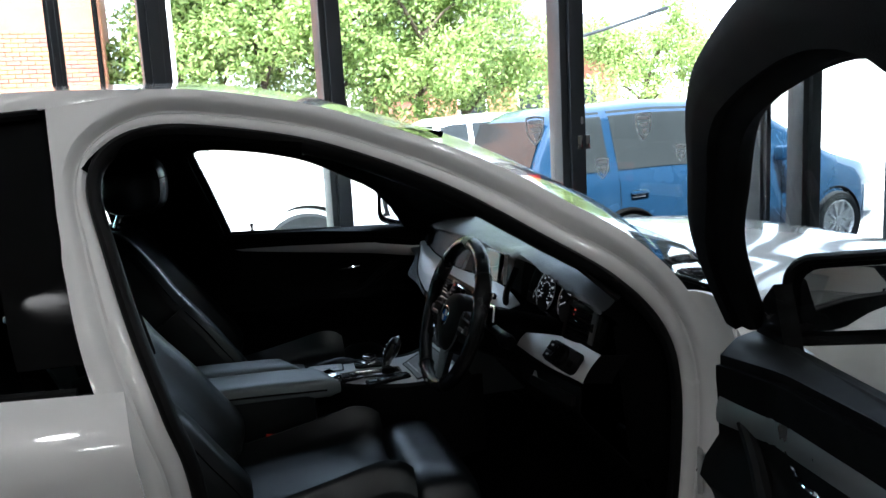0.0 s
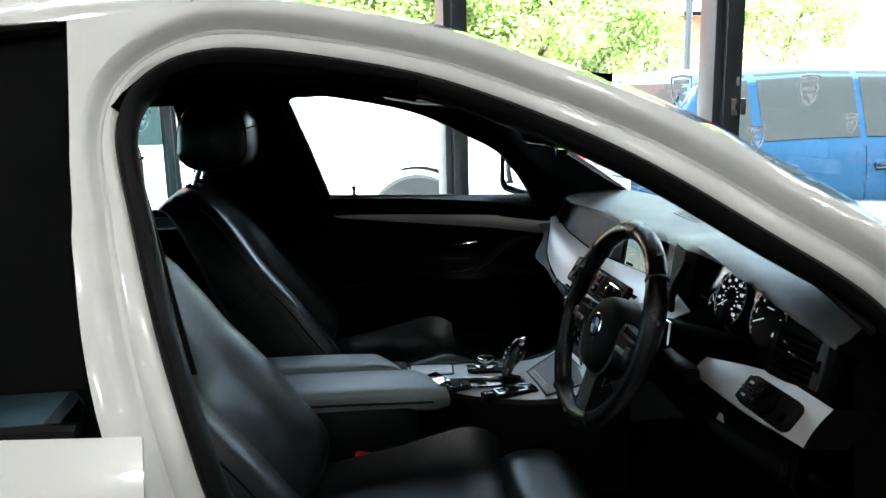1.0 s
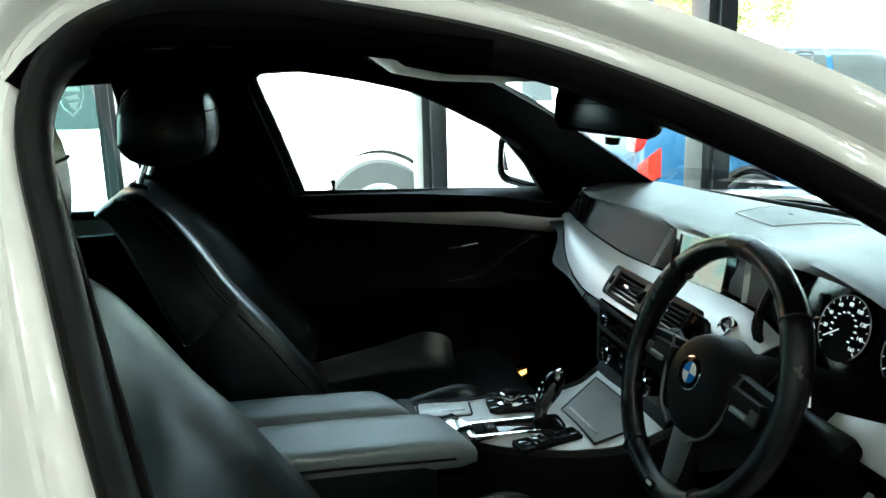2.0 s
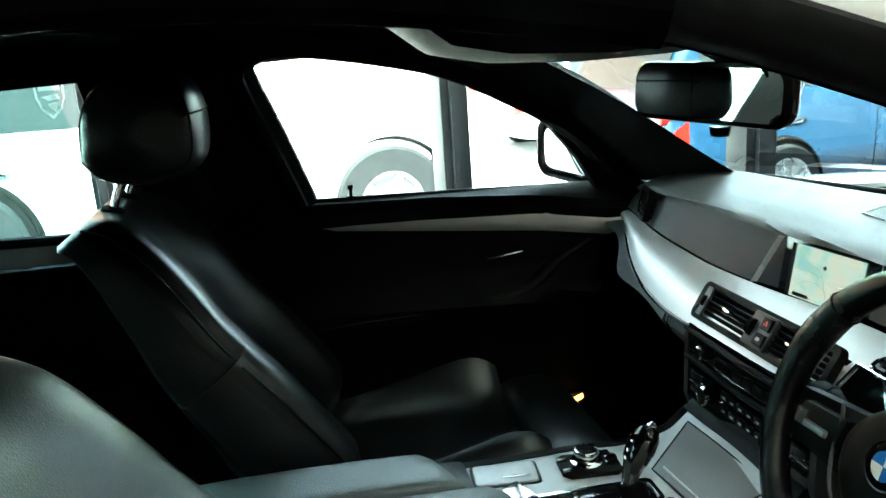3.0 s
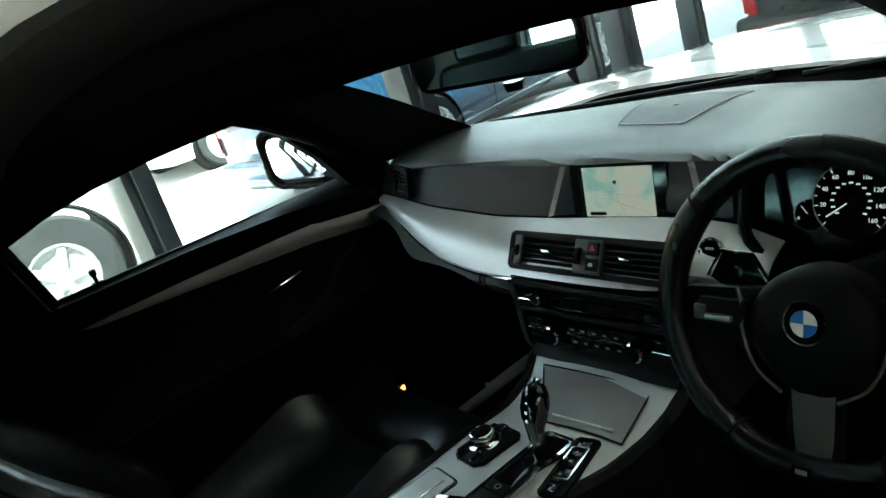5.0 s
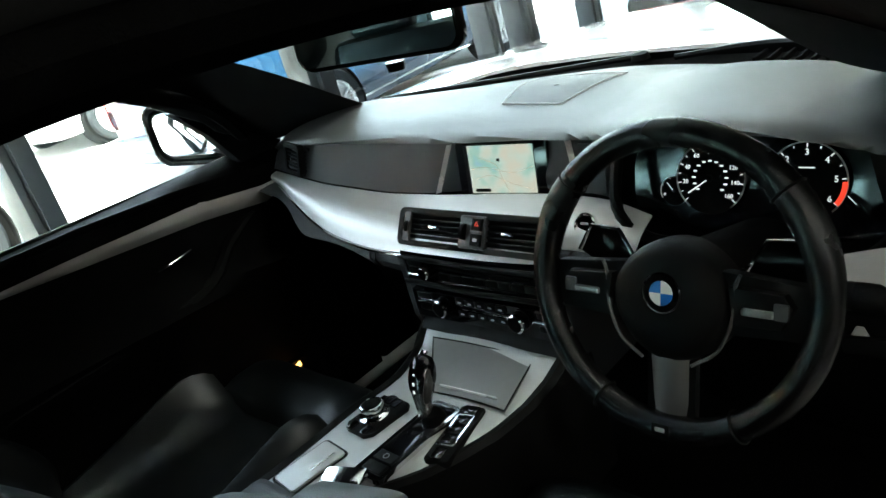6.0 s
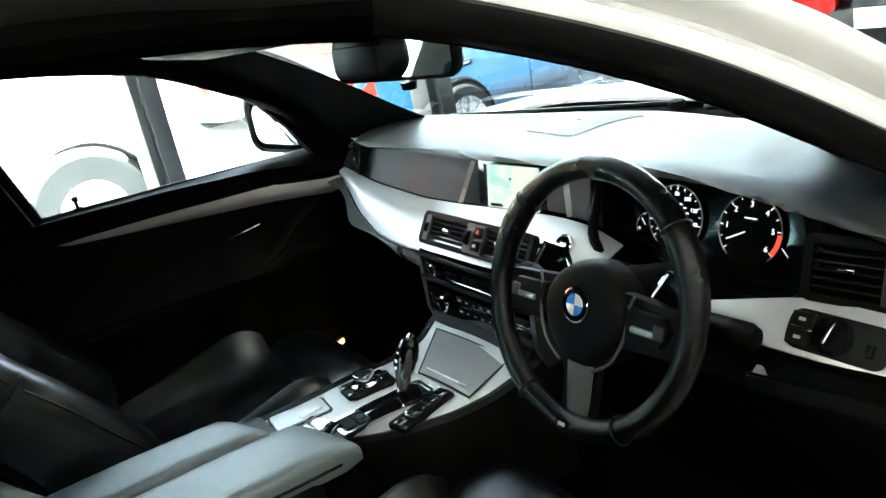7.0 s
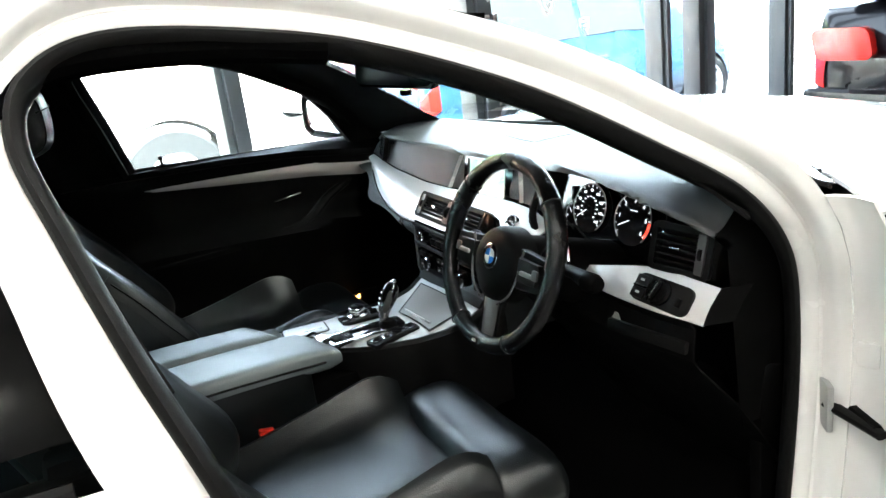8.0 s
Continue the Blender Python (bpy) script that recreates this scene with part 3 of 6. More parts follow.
def tree(px, py, height, spread, seed, label):
    rng = np.random.default_rng(seed)
    t = thing("tree", label, "tree", pose(px, py, YARD), "trees behind the yard")
    path = cat([(0, 0, 0), (0.1, 0.05, height * 0.2), (-0.08, 0.1, height * 0.4), (0.05, 0, height * 0.62)], 12)
    wood = tube(path, list(np.linspace(0.16, 0.05, 12)), 9)
    clumps = []
    for k in range(11):
        a = k * 2.4 + rng.random()
        h = height * (0.34 + 0.5 * rng.random())
        end = (spread * math.cos(a) * (0.4 + 0.5 * rng.random()), spread * 0.7 * math.sin(a) * (0.4 + 0.5 * rng.random()), h + 0.5)
        base = path[min(11, int(11 * min(h / (height * 0.62), 1)))]
        tube(cat([tuple(base), ((base[0] + end[0]) / 2, (base[1] + end[1]) / 2, (base[2] + end[2]) / 2 + 0.2), end], 7), list(np.linspace(0.05, 0.012, 7)), 6, bm=wood)
        clumps += [(end[0] + rng.normal() * 0.4, end[1] + rng.normal() * 0.3, end[2] + rng.normal() * 0.35, 0.35 + 0.45 * rng.random()) for _ in range(4)]
    part("trunk", wood, BARK, t)
    crown = new("crown", leafy(rng, clumps, 15000, 0.062))
    crown.parent = t
    return t


for k, (tx, ty, th, ts) in enumerate(((-0.9, 15.2, 5.2, 1.5), (0.8, 14.6, 5.6, 1.7), (2.5, 15.4, 6.0, 1.8), (4.1, 14.8, 5.4, 1.6), (5.4, 15.6, 5.0, 1.5), (0.0, 16.6, 6.5, 2.0), (3.3, 16.8, 6.6, 2.1), (12.2, 19.0, 4.6, 1.6))):
    tree(tx, ty, th, ts, 11 + k, "leafy green tree in a bank behind the yard")
rng = np.random.default_rng(5)
hedge = tagged(new("hedge", leafy(rng, [(x, 13.9 + 0.3 * rng.random(), YARD + 0.15 + 0.3 * rng.random(), 0.32 + 0.15 * rng.random()) for x in np.linspace(-1.7, 6.4, 46)], 20000, 0.05)),
               "bright green hedge along the yard", "hedge", kind="stuff")
low_wall = solid("low_wall", block((9.5, 0.22, 1.50), pose(2.6, 13.2, YARD + 0.75), 0.01), MORTAR, "low pale rendered garden wall before the hedge", "wall")

house = thing("brick_building", "orange brick building beside the yard", "building", pose(-5.6, 13.2, YARD, 0, 0, 4))
part("wall", block((7.0, 4.0, 6.0), pose(0, 2.02, 3.0), 0.01), BRICK, house)
part("roof", prism([(-3.8, 5.9), (3.8, 5.9), (3.8, 6.1), (0, 8.2), (-3.8, 6.1)], 4.6, axes((0, -0.25, 0), (1, 0, 0), (0, 0, 1))), SLATE, house)
part("downpipe", tube([(3.42, -0.06, 0.0), (3.42, -0.06, 5.9)], 0.045, 8), DARKPL, house)
far_house = thing("far_house", "pale brick house with a grey roof beyond the trees", "building", pose(10.5, 24.0, YARD, 0, 0, 8))
part("wall", block((7.5, 6.0, 3.8), pose(0, 3, 1.9), 0.01), BRICK, far_house)
part("roof", prism([(-4.1, 3.75), (4.1, 3.75), (4.1, 3.95), (0, 6.2), (-4.1, 3.95)], 6.8, axes((0, -0.4, 0), (1, 0, 0), (0, 0, 1))), SLATE, far_house)
part("gutter", tube([(-4.1, -0.45, 3.8), (4.1, -0.45, 3.8)], 0.06, 8), DARKPL, far_house)
for wx in (-2.3, 0.0, 2.3):
    w = part("window", block((1.1, 0.08, 1.1), pose(wx, -0.01, 2.3), 0.01), DECAL, far_house)
    part("glass_pane", block((0.95, 0.06, 0.95), pose(wx, -0.03, 2.3), 0.005), DARKGLASS, w)
lamp_post = thing("yard_light", "slim dark yard light with a long sloping arm", "lamp post", pose(3.9, 7.6, YARD))
part("pole", tube([(0, 0, 0), (0, 0, 2.55)], 0.04, 10), FRAME, lamp_post)
part("arm", tube(cat([(0, 0, 2.5), (0.6, 0, 2.62), (1.55, 0.05, 2.88)], 10), 0.022, 8), FRAME, lamp_post)
part("head", block((0.3, 0.1, 0.05), pose(1.6, 0.05, 2.9, 0, -15, 0), 0.015), FRAME, lamp_post)
flag_pole = thing("flag_pole", "thin white pole in front of the trees", "pole", pose(-0.95, 12.6, YARD))
part("shaft", tube([(0, 0, 0), (0.03, 0, 7.0)], 0.05, 10), DECAL, flag_pole)
part("base", lathe([(0.001, 0), (0.14, 0), (0.14, 0.03), (0.06, 0.06), (0.001, 0.06)], pose(0, 0, 0)), FRAME, flag_pole)

# ---- the white saloon ----
car = thing("white_saloon", "white saloon car with an open driver's door and black leather cabin", "car", pose(0, 0, 0))

# edge of the front door opening, right-hand side: forward post, roof rail, centre pillar
OPENING = [(0.35, -0.715, 0.34), (0.385, -0.705, 0.60), (0.39, -0.70, 0.78), (0.345, -0.715, 0.90), (0.235, -0.735, 1.01), (0.10, -0.71, 1.10), (-0.08, -0.65, 1.210), (-0.28, -0.595, 1.295),
           (-0.44, -0.57, 1.333), (-0.585, -0.563, 1.348), (-0.666, -0.575, 1.322), (-0.694, -0.605, 1.264), (-0.672, -0.665, 1.16), (-0.637, -0.74, 1.03), (-0.596, -0.80, 0.90), (-0.56, -0.815, 0.75), (-0.54, -0.82, 0.34)]
EDGE = cat(OPENING, 180)
MID = np.array((-0.15, -0.72, 0.9))


def rim_frames(edge):
    """For each point: outwards in the side's own surface, and out of the car."""
    out = []
    for i, p in enumerate(edge):
        t = edge[min(i + 1, len(edge) - 1)] - edge[max(i - 1, 0)]
        t = t / np.linalg.norm(t)
        slope = 0.05 + 0.55 * np.clip((p[2] - 0.74) / 0.36, 0, 1) ** 1.5
        turn_in = np.clip((1.06 - p[2]) / 0.20, 0, 1) if p[0] > 0 else 0
        nrm = np.array((-0.85 * turn_in, -1, slope))
        nrm /= np.linalg.norm(nrm)
        o = np.cross(t, nrm)
        o /= np.linalg.norm(o)
        if o @ (p - MID) < 0:
            o = -o
        out.append((o, nrm))
    return out


FRAMES = rim_frames(EDGE)


def slim(p):
    """The painted band is narrower along the roof and high up on the centre pillar."""
    roof = 0.22 * np.clip((p[2] - 1.15) / 0.12, 0, 1)
    return 1.0 - roof - 0.22 * np.clip((-0.60 - p[0]) / 0.06, 0, 1) * np.clip((p[2] - 0.98) / 0.2, 0, 1)


def rim_sweep(profile, side=1):
    """A strip along the opening; profile rows (outwards, out of the car)."""
    k = np.array((1, side, 1))
    rows = []
    for p, (o, n) in zip(EDGE, FRAMES):
        if side > 0 or p[2] > 1.0:
            f = slim(p)
            rows.append([(p + o * (a if a < 0.02 else 0.02 + (a - 0.02) * f) + n * b) * k for a, b in profile])
    return skin(rows)


PAINT_EDGE = [(0.013, -0.014), (0.015, -0.004), (0.022, 0.003), (0.034, 0.008), (0.046, 0.008), (0.052, 0.004), (0.057, 0.006), (0.063, 0.016), (0.070, 0.026), (0.080, 0.030), (0.098, 0.030)]
SEALROW = [(0.022, -0.008), (0.022, 0.004), (0.018, 0.011), (0.012, 0.014), (0.005, 0.011), (-0.001, 0.003), (-0.003, -0.007), (-0.001, -0.018), (0.006, -0.030)]
TRIMROW = [(0.003, -0.028), (0.012, -0.040), (0.035, -0.055), (0.08, -0.080), (0.13, -0.10)]
for side in (1, -1):
    part("door_opening_panel", rim_sweep(PAINT_EDGE, side), WHITE, car)
    part("door_seal", rim_sweep(SEALROW, side), SEAL, car, "black rubber door seal")
    part("pillar_trim", rim_sweep(TRIMROW, side), PILLAR, car)

# outer edge of that panel: along the windscreen and the roof
OUTER = np.array([p + o * (0.02 + 0.078 * slim(p)) + n * 0.030 for p, (o, n) in zip(EDGE, FRAMES)])
top = [p for p in OUTER if p[2] > 1.02 and p[0] > -0.60]
top = [np.array((0.455, -0.745, 0.99))] + [p for p in top if p[0] < 0.38]
top += [np.array(q) for q in ((-0.80, -0.535, 1.437), (-1.1, -0.54, 1.425), (-1.4, -0.555, 1.385), (-1.65, -0.575, 1.32))]
RIDGE = cat(top, 60)


def crown_row(p, n=25, inset=0.0, drop=0.0):
    """A row across the car from one outer edge to the other."""
    f = np.clip((p[0] + 0.25) / 0.75, 0, 1)
    bx, bz = 0.05 + 0.17 * f, 0.035
    return [(p[0] + bx * (1 - v * v) * (1 if p[0] > -0.6 else max(0, 1 + (p[0] + 0.6) * 1.5)), (abs(p[1]) - inset) * v, p[2] - drop + bz * (1 - v * v)) for v in np.linspace(-1, 1, n)]


screen_rows = [crown_row(p) for p in RIDGE if p[0] > -0.20]
roof_rows = [crown_row(p) for p in RIDGE if p[0] < -0.17]
part("roof", skin(roof_rows, thick=0.006), WHITE, car)
part("windscreen", skin(screen_rows), SCREENGLASS, car, "clear windscreen")
for side in (1, -1):
    part("windscreen_strip", tube([np.array(r[0 if side > 0 else -1]) + np.array((0, 0.022 * side, -0.002)) for r in screen_rows if r[12][0] > 0.25], 0.006, 8), SEAL, car)
head_rows = [crown_row(p, inset=0.05, drop=0.062) for p in RIDGE if p[0] < -0.155]
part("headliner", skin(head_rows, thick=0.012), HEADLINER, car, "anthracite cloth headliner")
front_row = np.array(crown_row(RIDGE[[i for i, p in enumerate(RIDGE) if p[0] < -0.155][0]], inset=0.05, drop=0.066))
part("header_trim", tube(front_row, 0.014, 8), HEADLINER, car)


def side_w(x, z):
    """Half width of the body at x and height z."""
    w = np.interp(z, (0.18, 0.30, 0.45, 0.62, 0.80, 0.865, 0.90, 0.96, 1.0), (0.80, 0.855, 0.875, 0.89, 0.895, 0.893, 0.875, 0.825, 0.80))
    e = np.interp(x, (-2.95, -2.7, -2.2, -1.2, 0.4, 1.2, 1.6, 1.88), (0.74, 0.88, 0.96, 1.0, 1.0, 0.985, 0.93, 0.76))
    return w * e


def belt(x):
    return np.interp(x, (-2.9, -1.7, -0.68, 0.4, 1.0, 1.6, 1.88), (1.02, 1.0, 0.955, 0.935, 0.90, 0.83, 0.74))


def side_panel(name, x0, x1, z0, side, label="", lift=0.0, front_slant=0.0, rear_slant=0.0, material=None):
    rows = []
    for a in np.linspace(0, 1, 24):
        row = []
        for b in np.linspace(0, 1, 26):
            x = x0 + (x1 - x0) * a
            zt = belt(x)
            zb = z0(x) if callable(z0) else z0
            z = zb + (zt - zb) * b
            xs = x + (front_slant * (1 - b) * a) + (rear_slant * (1 - b) * (1 - a))
            row.append((xs, side * (side_w(xs, z) + lift), z))
        rows.append(row)
    return part(name, skin(rows, thick=0.008), material or WHITE, car, label)


def arch_z(xw, r):
    def f(x):
        d = abs(x - xw)
        return 0.335 + math.sqrt(max(r * r - d * d, 0)) if d < r else 0.22
    return f


for side in (1, -1):
    side_panel("front_wing", 0.44, 1.86, arch_z(1.02, 0.375), side)
    side_panel("rear_quarter", -2.93, -1.72, arch_z(-1.93, 0.375), side)
    side_panel("rear_door_skin", -1.71, -0.665, 0.24, side, front_slant=0.09, rear_slant=0.06)
side_panel("front_door_skin", -0.66, 0.43, 0.24, 1)
for side in (1, -1):
    part("door_sill", tube([(0.45, side * 0.80, 0.26), (-0.2, side * 0.81, 0.25), (-1.6, side * 0.81, 0.25)], 0.075, 12, flat=0.8), WHITE, car)
    for xw in (1.02, -1.93):
        hub = axes((xw, side * 0.80, 0.325), (1, 0, 0), (0, 0, -side))
        wheel = part("wheel", lathe([(0.2, -0.17), (0.305, -0.18), (0.325, -0.14), (0.325, -0.02), (0.305, 0.012), (0.235, 0.016), (0.22, 0.0), (0.2, -0.1)], hub, 40), TYRE, car)
        rim = lathe([(0.228, -0.02), (0.232, 0.012), (0.215, 0.014), (0.2, -0.01), (0.195, -0.08)], hub, 40)
        lathe([(0.001, 0.0), (0.055, 0.0), (0.045, 0.012), (0.001, 0.016)], hub, 16, bm=rim)
        for k in range(10):
            block((0.19, 0.026, 0.03), hub @ Matrix.Rotation(2 * math.pi * k / 10, 4, 'Z') @ pose(0.12, 0, -0.008), 0.008, bm=rim)
        part("rim", rim, ALLOY, wheel)
        part("wheel_housing", lathe([(0.001, -0.25), (0.36, -0.25), (0.365, -0.02), (0.35, -0.02), (0.345, -0.235), (0.001, -0.235)], axes((xw, side * 0.84, 0.335), (1, 0, 0), (0, 0, -side)), 36), DARKPL, car)

# roof rail behind the opening, and the rear doors with gloss black pillar covers
K0 = max(i for i, p in enumerate(OUTER[:165]) if p[2] > 1.3 and p[0] > -0.63)
K1 = min(i for i, p in enumerate(OUTER) if i > K0 and p[2] < 1.27)
up_b = (OUTER[K1] - OUTER[K1 + 8]) / (OUTER[K1] - OUTER[K1 + 8])[2]
CORNER = OUTER[K1] + up_b * (OUTER[K0][2] - 0.020 - OUTER[K1][2])
arc = OUTER[K0:K1 + 1]
square = [OUTER[K0] + (CORNER - OUTER[K0]) * min(1, 2 * a) if a < 0.5 else CORNER + (OUTER[K1] - CORNER) * (2 * a - 1) for a in np.linspace(0, 1, len(arc))]
rail_lo = cat([tuple(OUTER[K0] + np.array((0, 0.003, -0.002))), tuple((OUTER[K0] + CORNER) / 2 + np.array((0, 0.003, 0.0))), tuple(CORNER + np.array((0, 0.003, 0.0))), (-1.15, -0.592, 1.374), (-1.5, -0.610, 1.322), (-1.66, -0.64, 1.24)], 40)
rail_hi = cat([tuple(p) for p in RIDGE if p[0] < -0.59], 40)
B_EDGE = [CORNER + (OUTER[K1] - CORNER) * a for a in (0, 0.33, 0.66)] + [p for p in OUTER[K1:] if p[2] > 0.955][::3]
for side in (1, -1):
    part("pillar_corner", skin([[np.array((1, side, 1)) * (p * (1 - b) + q * b) for b in (0, 0.5, 1)] for p, q in zip(arc, square)], thick=0.004), WHITE, car)
for side in (1, -1):
    k3 = np.array((1, side, 1))
    part("roof_rail", skin([[k3 * (h * (1 - b) + l * b + np.array((0, -0.006 * math.sin(math.pi * b) * min(1, i / 12), 0))) for b in np.linspace(0, 1, 6)] for i, (h, l) in enumerate(zip(rail_hi, rail_lo))], thick=0.005), WHITE, car)
    lo = cat([(-0.735, 0.808, 0.958), (-1.2, 0.80, 0.975), (-1.62, 0.775, 0.992)], 20)
    hi = cat([tuple(p * np.array((1, -1, 1)) + np.array((0, 0.0, -0.004))) for p in rail_lo if p[0] < B_EDGE[0][0] - 0.005], 20)
    pane_rows = [[np.array((1, side, 1)) * (lo[i] + (hi[i] - lo[i]) * b + np.array((0, 0.02 * math.sin(math.pi * b), 0))) for b in np.linspace(0, 1, 9)] for i in range(20)]
    part("rear_side_window", skin(pane_rows[3:]), TINT, car, "green tinted rear side window")
    part("pillar_cover", skin([[k3 * (p * np.array((1, 1, 1)) + np.array((0.006 - d, 0.012, 0))) for d in (0.0, 0.03, 0.07, 0.105)] for p in B_EDGE], thick=0.006), GLOSSBLK, car, "gloss black pillar cover")
    part("window_rail", tube([r[0] + np.array((0, side * 0.004, -0.004)) for r in pane_rows], 0.012, 8), SEAL, car)
    part("window_frame", tube([r[-1] + np.array((0, side * 0.002, -0.004)) for r in pane_rows], 0.010, 8), GLOSSBLK, car)
    if side < 0:
        part("frame_bead", tube([p + np.array((0.0, side * 0.004, 0)) for p in pane_rows[3]], 0.004, 6), CHROME, car)
    qp = [[np.array((1, side, 1)) * (np.array((-1.64 - 0.9 * a, 0.79 - 0.08 * a, 0.995 + 0.02 * a)) * (1 - b) + np.array((-1.62 - 0.75 * a, 0.585, 1.335 - 0.30 * a)) * b) for b in np.linspace(0, 1, 7)] for a in np.linspace(0, 1, 8)]
    part("rear_pillar", skin(qp, thick=0.006), WHITE, car)
    part("rear_door_card", block((1.0, 0.03, 0.62), pose(-1.2, side * 0.72, 0.62), 0.01), DARKPL, car)
    part("centre_pillar_trim", block((0.13, 0.05, 0.66), pose(-0.70, side * 0.70, 0.62), 0.02), PILLAR, car)
    # pillar cover between front and rear side windows, seen from the cabin
    cp = [[np.array((1, side, 1)) * (np.array((-0.455 - 0.21 * a, 0.74, 0.99 + 0.02 * a)) * (1 - b) + np.array((-0.56 - 0.21 * a, 0.535, 1.315)) * b) for b in np.linspace(0, 1, 8)] for a in np.linspace(0.12, 1, 6)]
    if side > 0:
        part("centre_pillar_trim", skin(cp, thick=0.02), PILLAR, car)
    else:
        part("centre_pillar_trim", skin([[p + np.array((-0.14, 0.0, 0)) for p in r] for r in cp[:4]], thick=0.02), PILLAR, car)
part("rear_window", skin([[(-1.66 - 0.75 * a - 0.06 * (1 - v * v), 0.56 * v, 1.335 - 0.31 * a + 0.03 * (1 - v * v)) for v in np.linspace(-1, 1, 13)] for a in np.linspace(0, 1, 8)]), TINT, car, "tinted rear window")
part("boot_lid", skin([[(-2.38 - 0.5 * a, 0.72 * v, 1.03 + 0.015 * (1 - v * v) - 0.25 * a ** 4) for v in np.linspace(-1, 1, 13)] for a in np.linspace(0, 1, 10)], thick=0.008), WHITE, car)
part("rear_bumper", skin([[(-2.93 + 0.19 * abs(v) ** 3, 0.74 * v, z) for v in np.linspace(-1, 1, 15)] for z in np.linspace(0.25, 0.8, 6)], thick=0.01), WHITE, car)
part("front_bumper", skin([[(1.9 - 0.22 * abs(v) ** 2.5, 0.70 * v, z) for v in np.linspace(-1, 1, 15)] for z in np.linspace(0.2, 0.72, 6)], thick=0.01), WHITE, car)
part("underbody", block((4.4, 1.45, 0.06), pose(-0.55, 0, 0.24), 0.02), DARKPL, car)

# bonnet, scuttle and wipers
def bonnet_p(a, v):
    x = 0.505 + 1.33 * a + 0.215 * (1 - v * v) * (1 - a)
    z = 0.988 - 0.035 * a - 0.165 * a ** 2.2 + 0.03 * (1 - v * v) * min(1, 2.5 * a) - 0.05 * abs(v) ** 4 - 0.012 * math.exp(-((abs(v) - 0.62) / 0.1) ** 2)
    return (x - 0.13 * abs(v) ** 3 * a, (0.79 - 0.10 * a) * v, z)


part("bonnet", skin([[bonnet_p(a, v) for v in np.linspace(-1, 1, 33)] for a in np.linspace(0, 1, 20)], thick=0.008), WHITE, car)
part("bonnet_lip", skin([[np.array(bonnet_p(0, v)) + np.array((0.004 + d, 0, -0.004 - h)) for d, h in ((0, 0), (0.006, 0.012), (0.02, 0.035))] for v in np.linspace(-0.93, 0.93, 33)], thick=0.004), SEAL, car, "black seal under the bonnet's rear edge")
part("scuttle_panel", skin([[(0.43 + 0.215 * (1 - v * v) + 0.09 * b, 0.765 * v, 0.958 + 0.012 * b) for v in np.linspace(-0.86, 0.86, 25)] for b in (0, 0.4, 0.8)], thick=0.01), DARKPL, car, "black plastic scuttle below the windscreen")
for k in range(16):
    y = -0.62 + k * 0.026
    part("scuttle_slat", block((0.06, 0.006, 0.010), pose(0.475 + 0.215 * (1 - (y / 0.765) ** 2), y, 0.970), 0.002), DARKPL, car)
for ya, yb in ((0.62, 0.02), (-0.06, -0.46)):
    arm = part("wiper", tube(cat([(0.68 - 0.22 * (ya / 0.74) ** 2 + 0.01, ya, 0.976), (0.70 - 0.16 * (ya / 0.74) ** 2, (ya + yb) / 2, 0.984), (0.70 - 0.22 * (yb / 0.74) ** 2, yb, 0.980)], 12), 0.006, 6), SEAL, car, "black wiper arm and blade")
    part("spindle_cap", lathe([(0.001, 0.014), (0.016, 0.012), (0.02, 0), (0.001, 0)], pose(0.70 - 0.22 * (yb / 0.74) ** 2, yb, 0.974), 14), DARKPL, arm)

# ---- doors ----
HINGE = Vector((0.45, 0.85, 0))


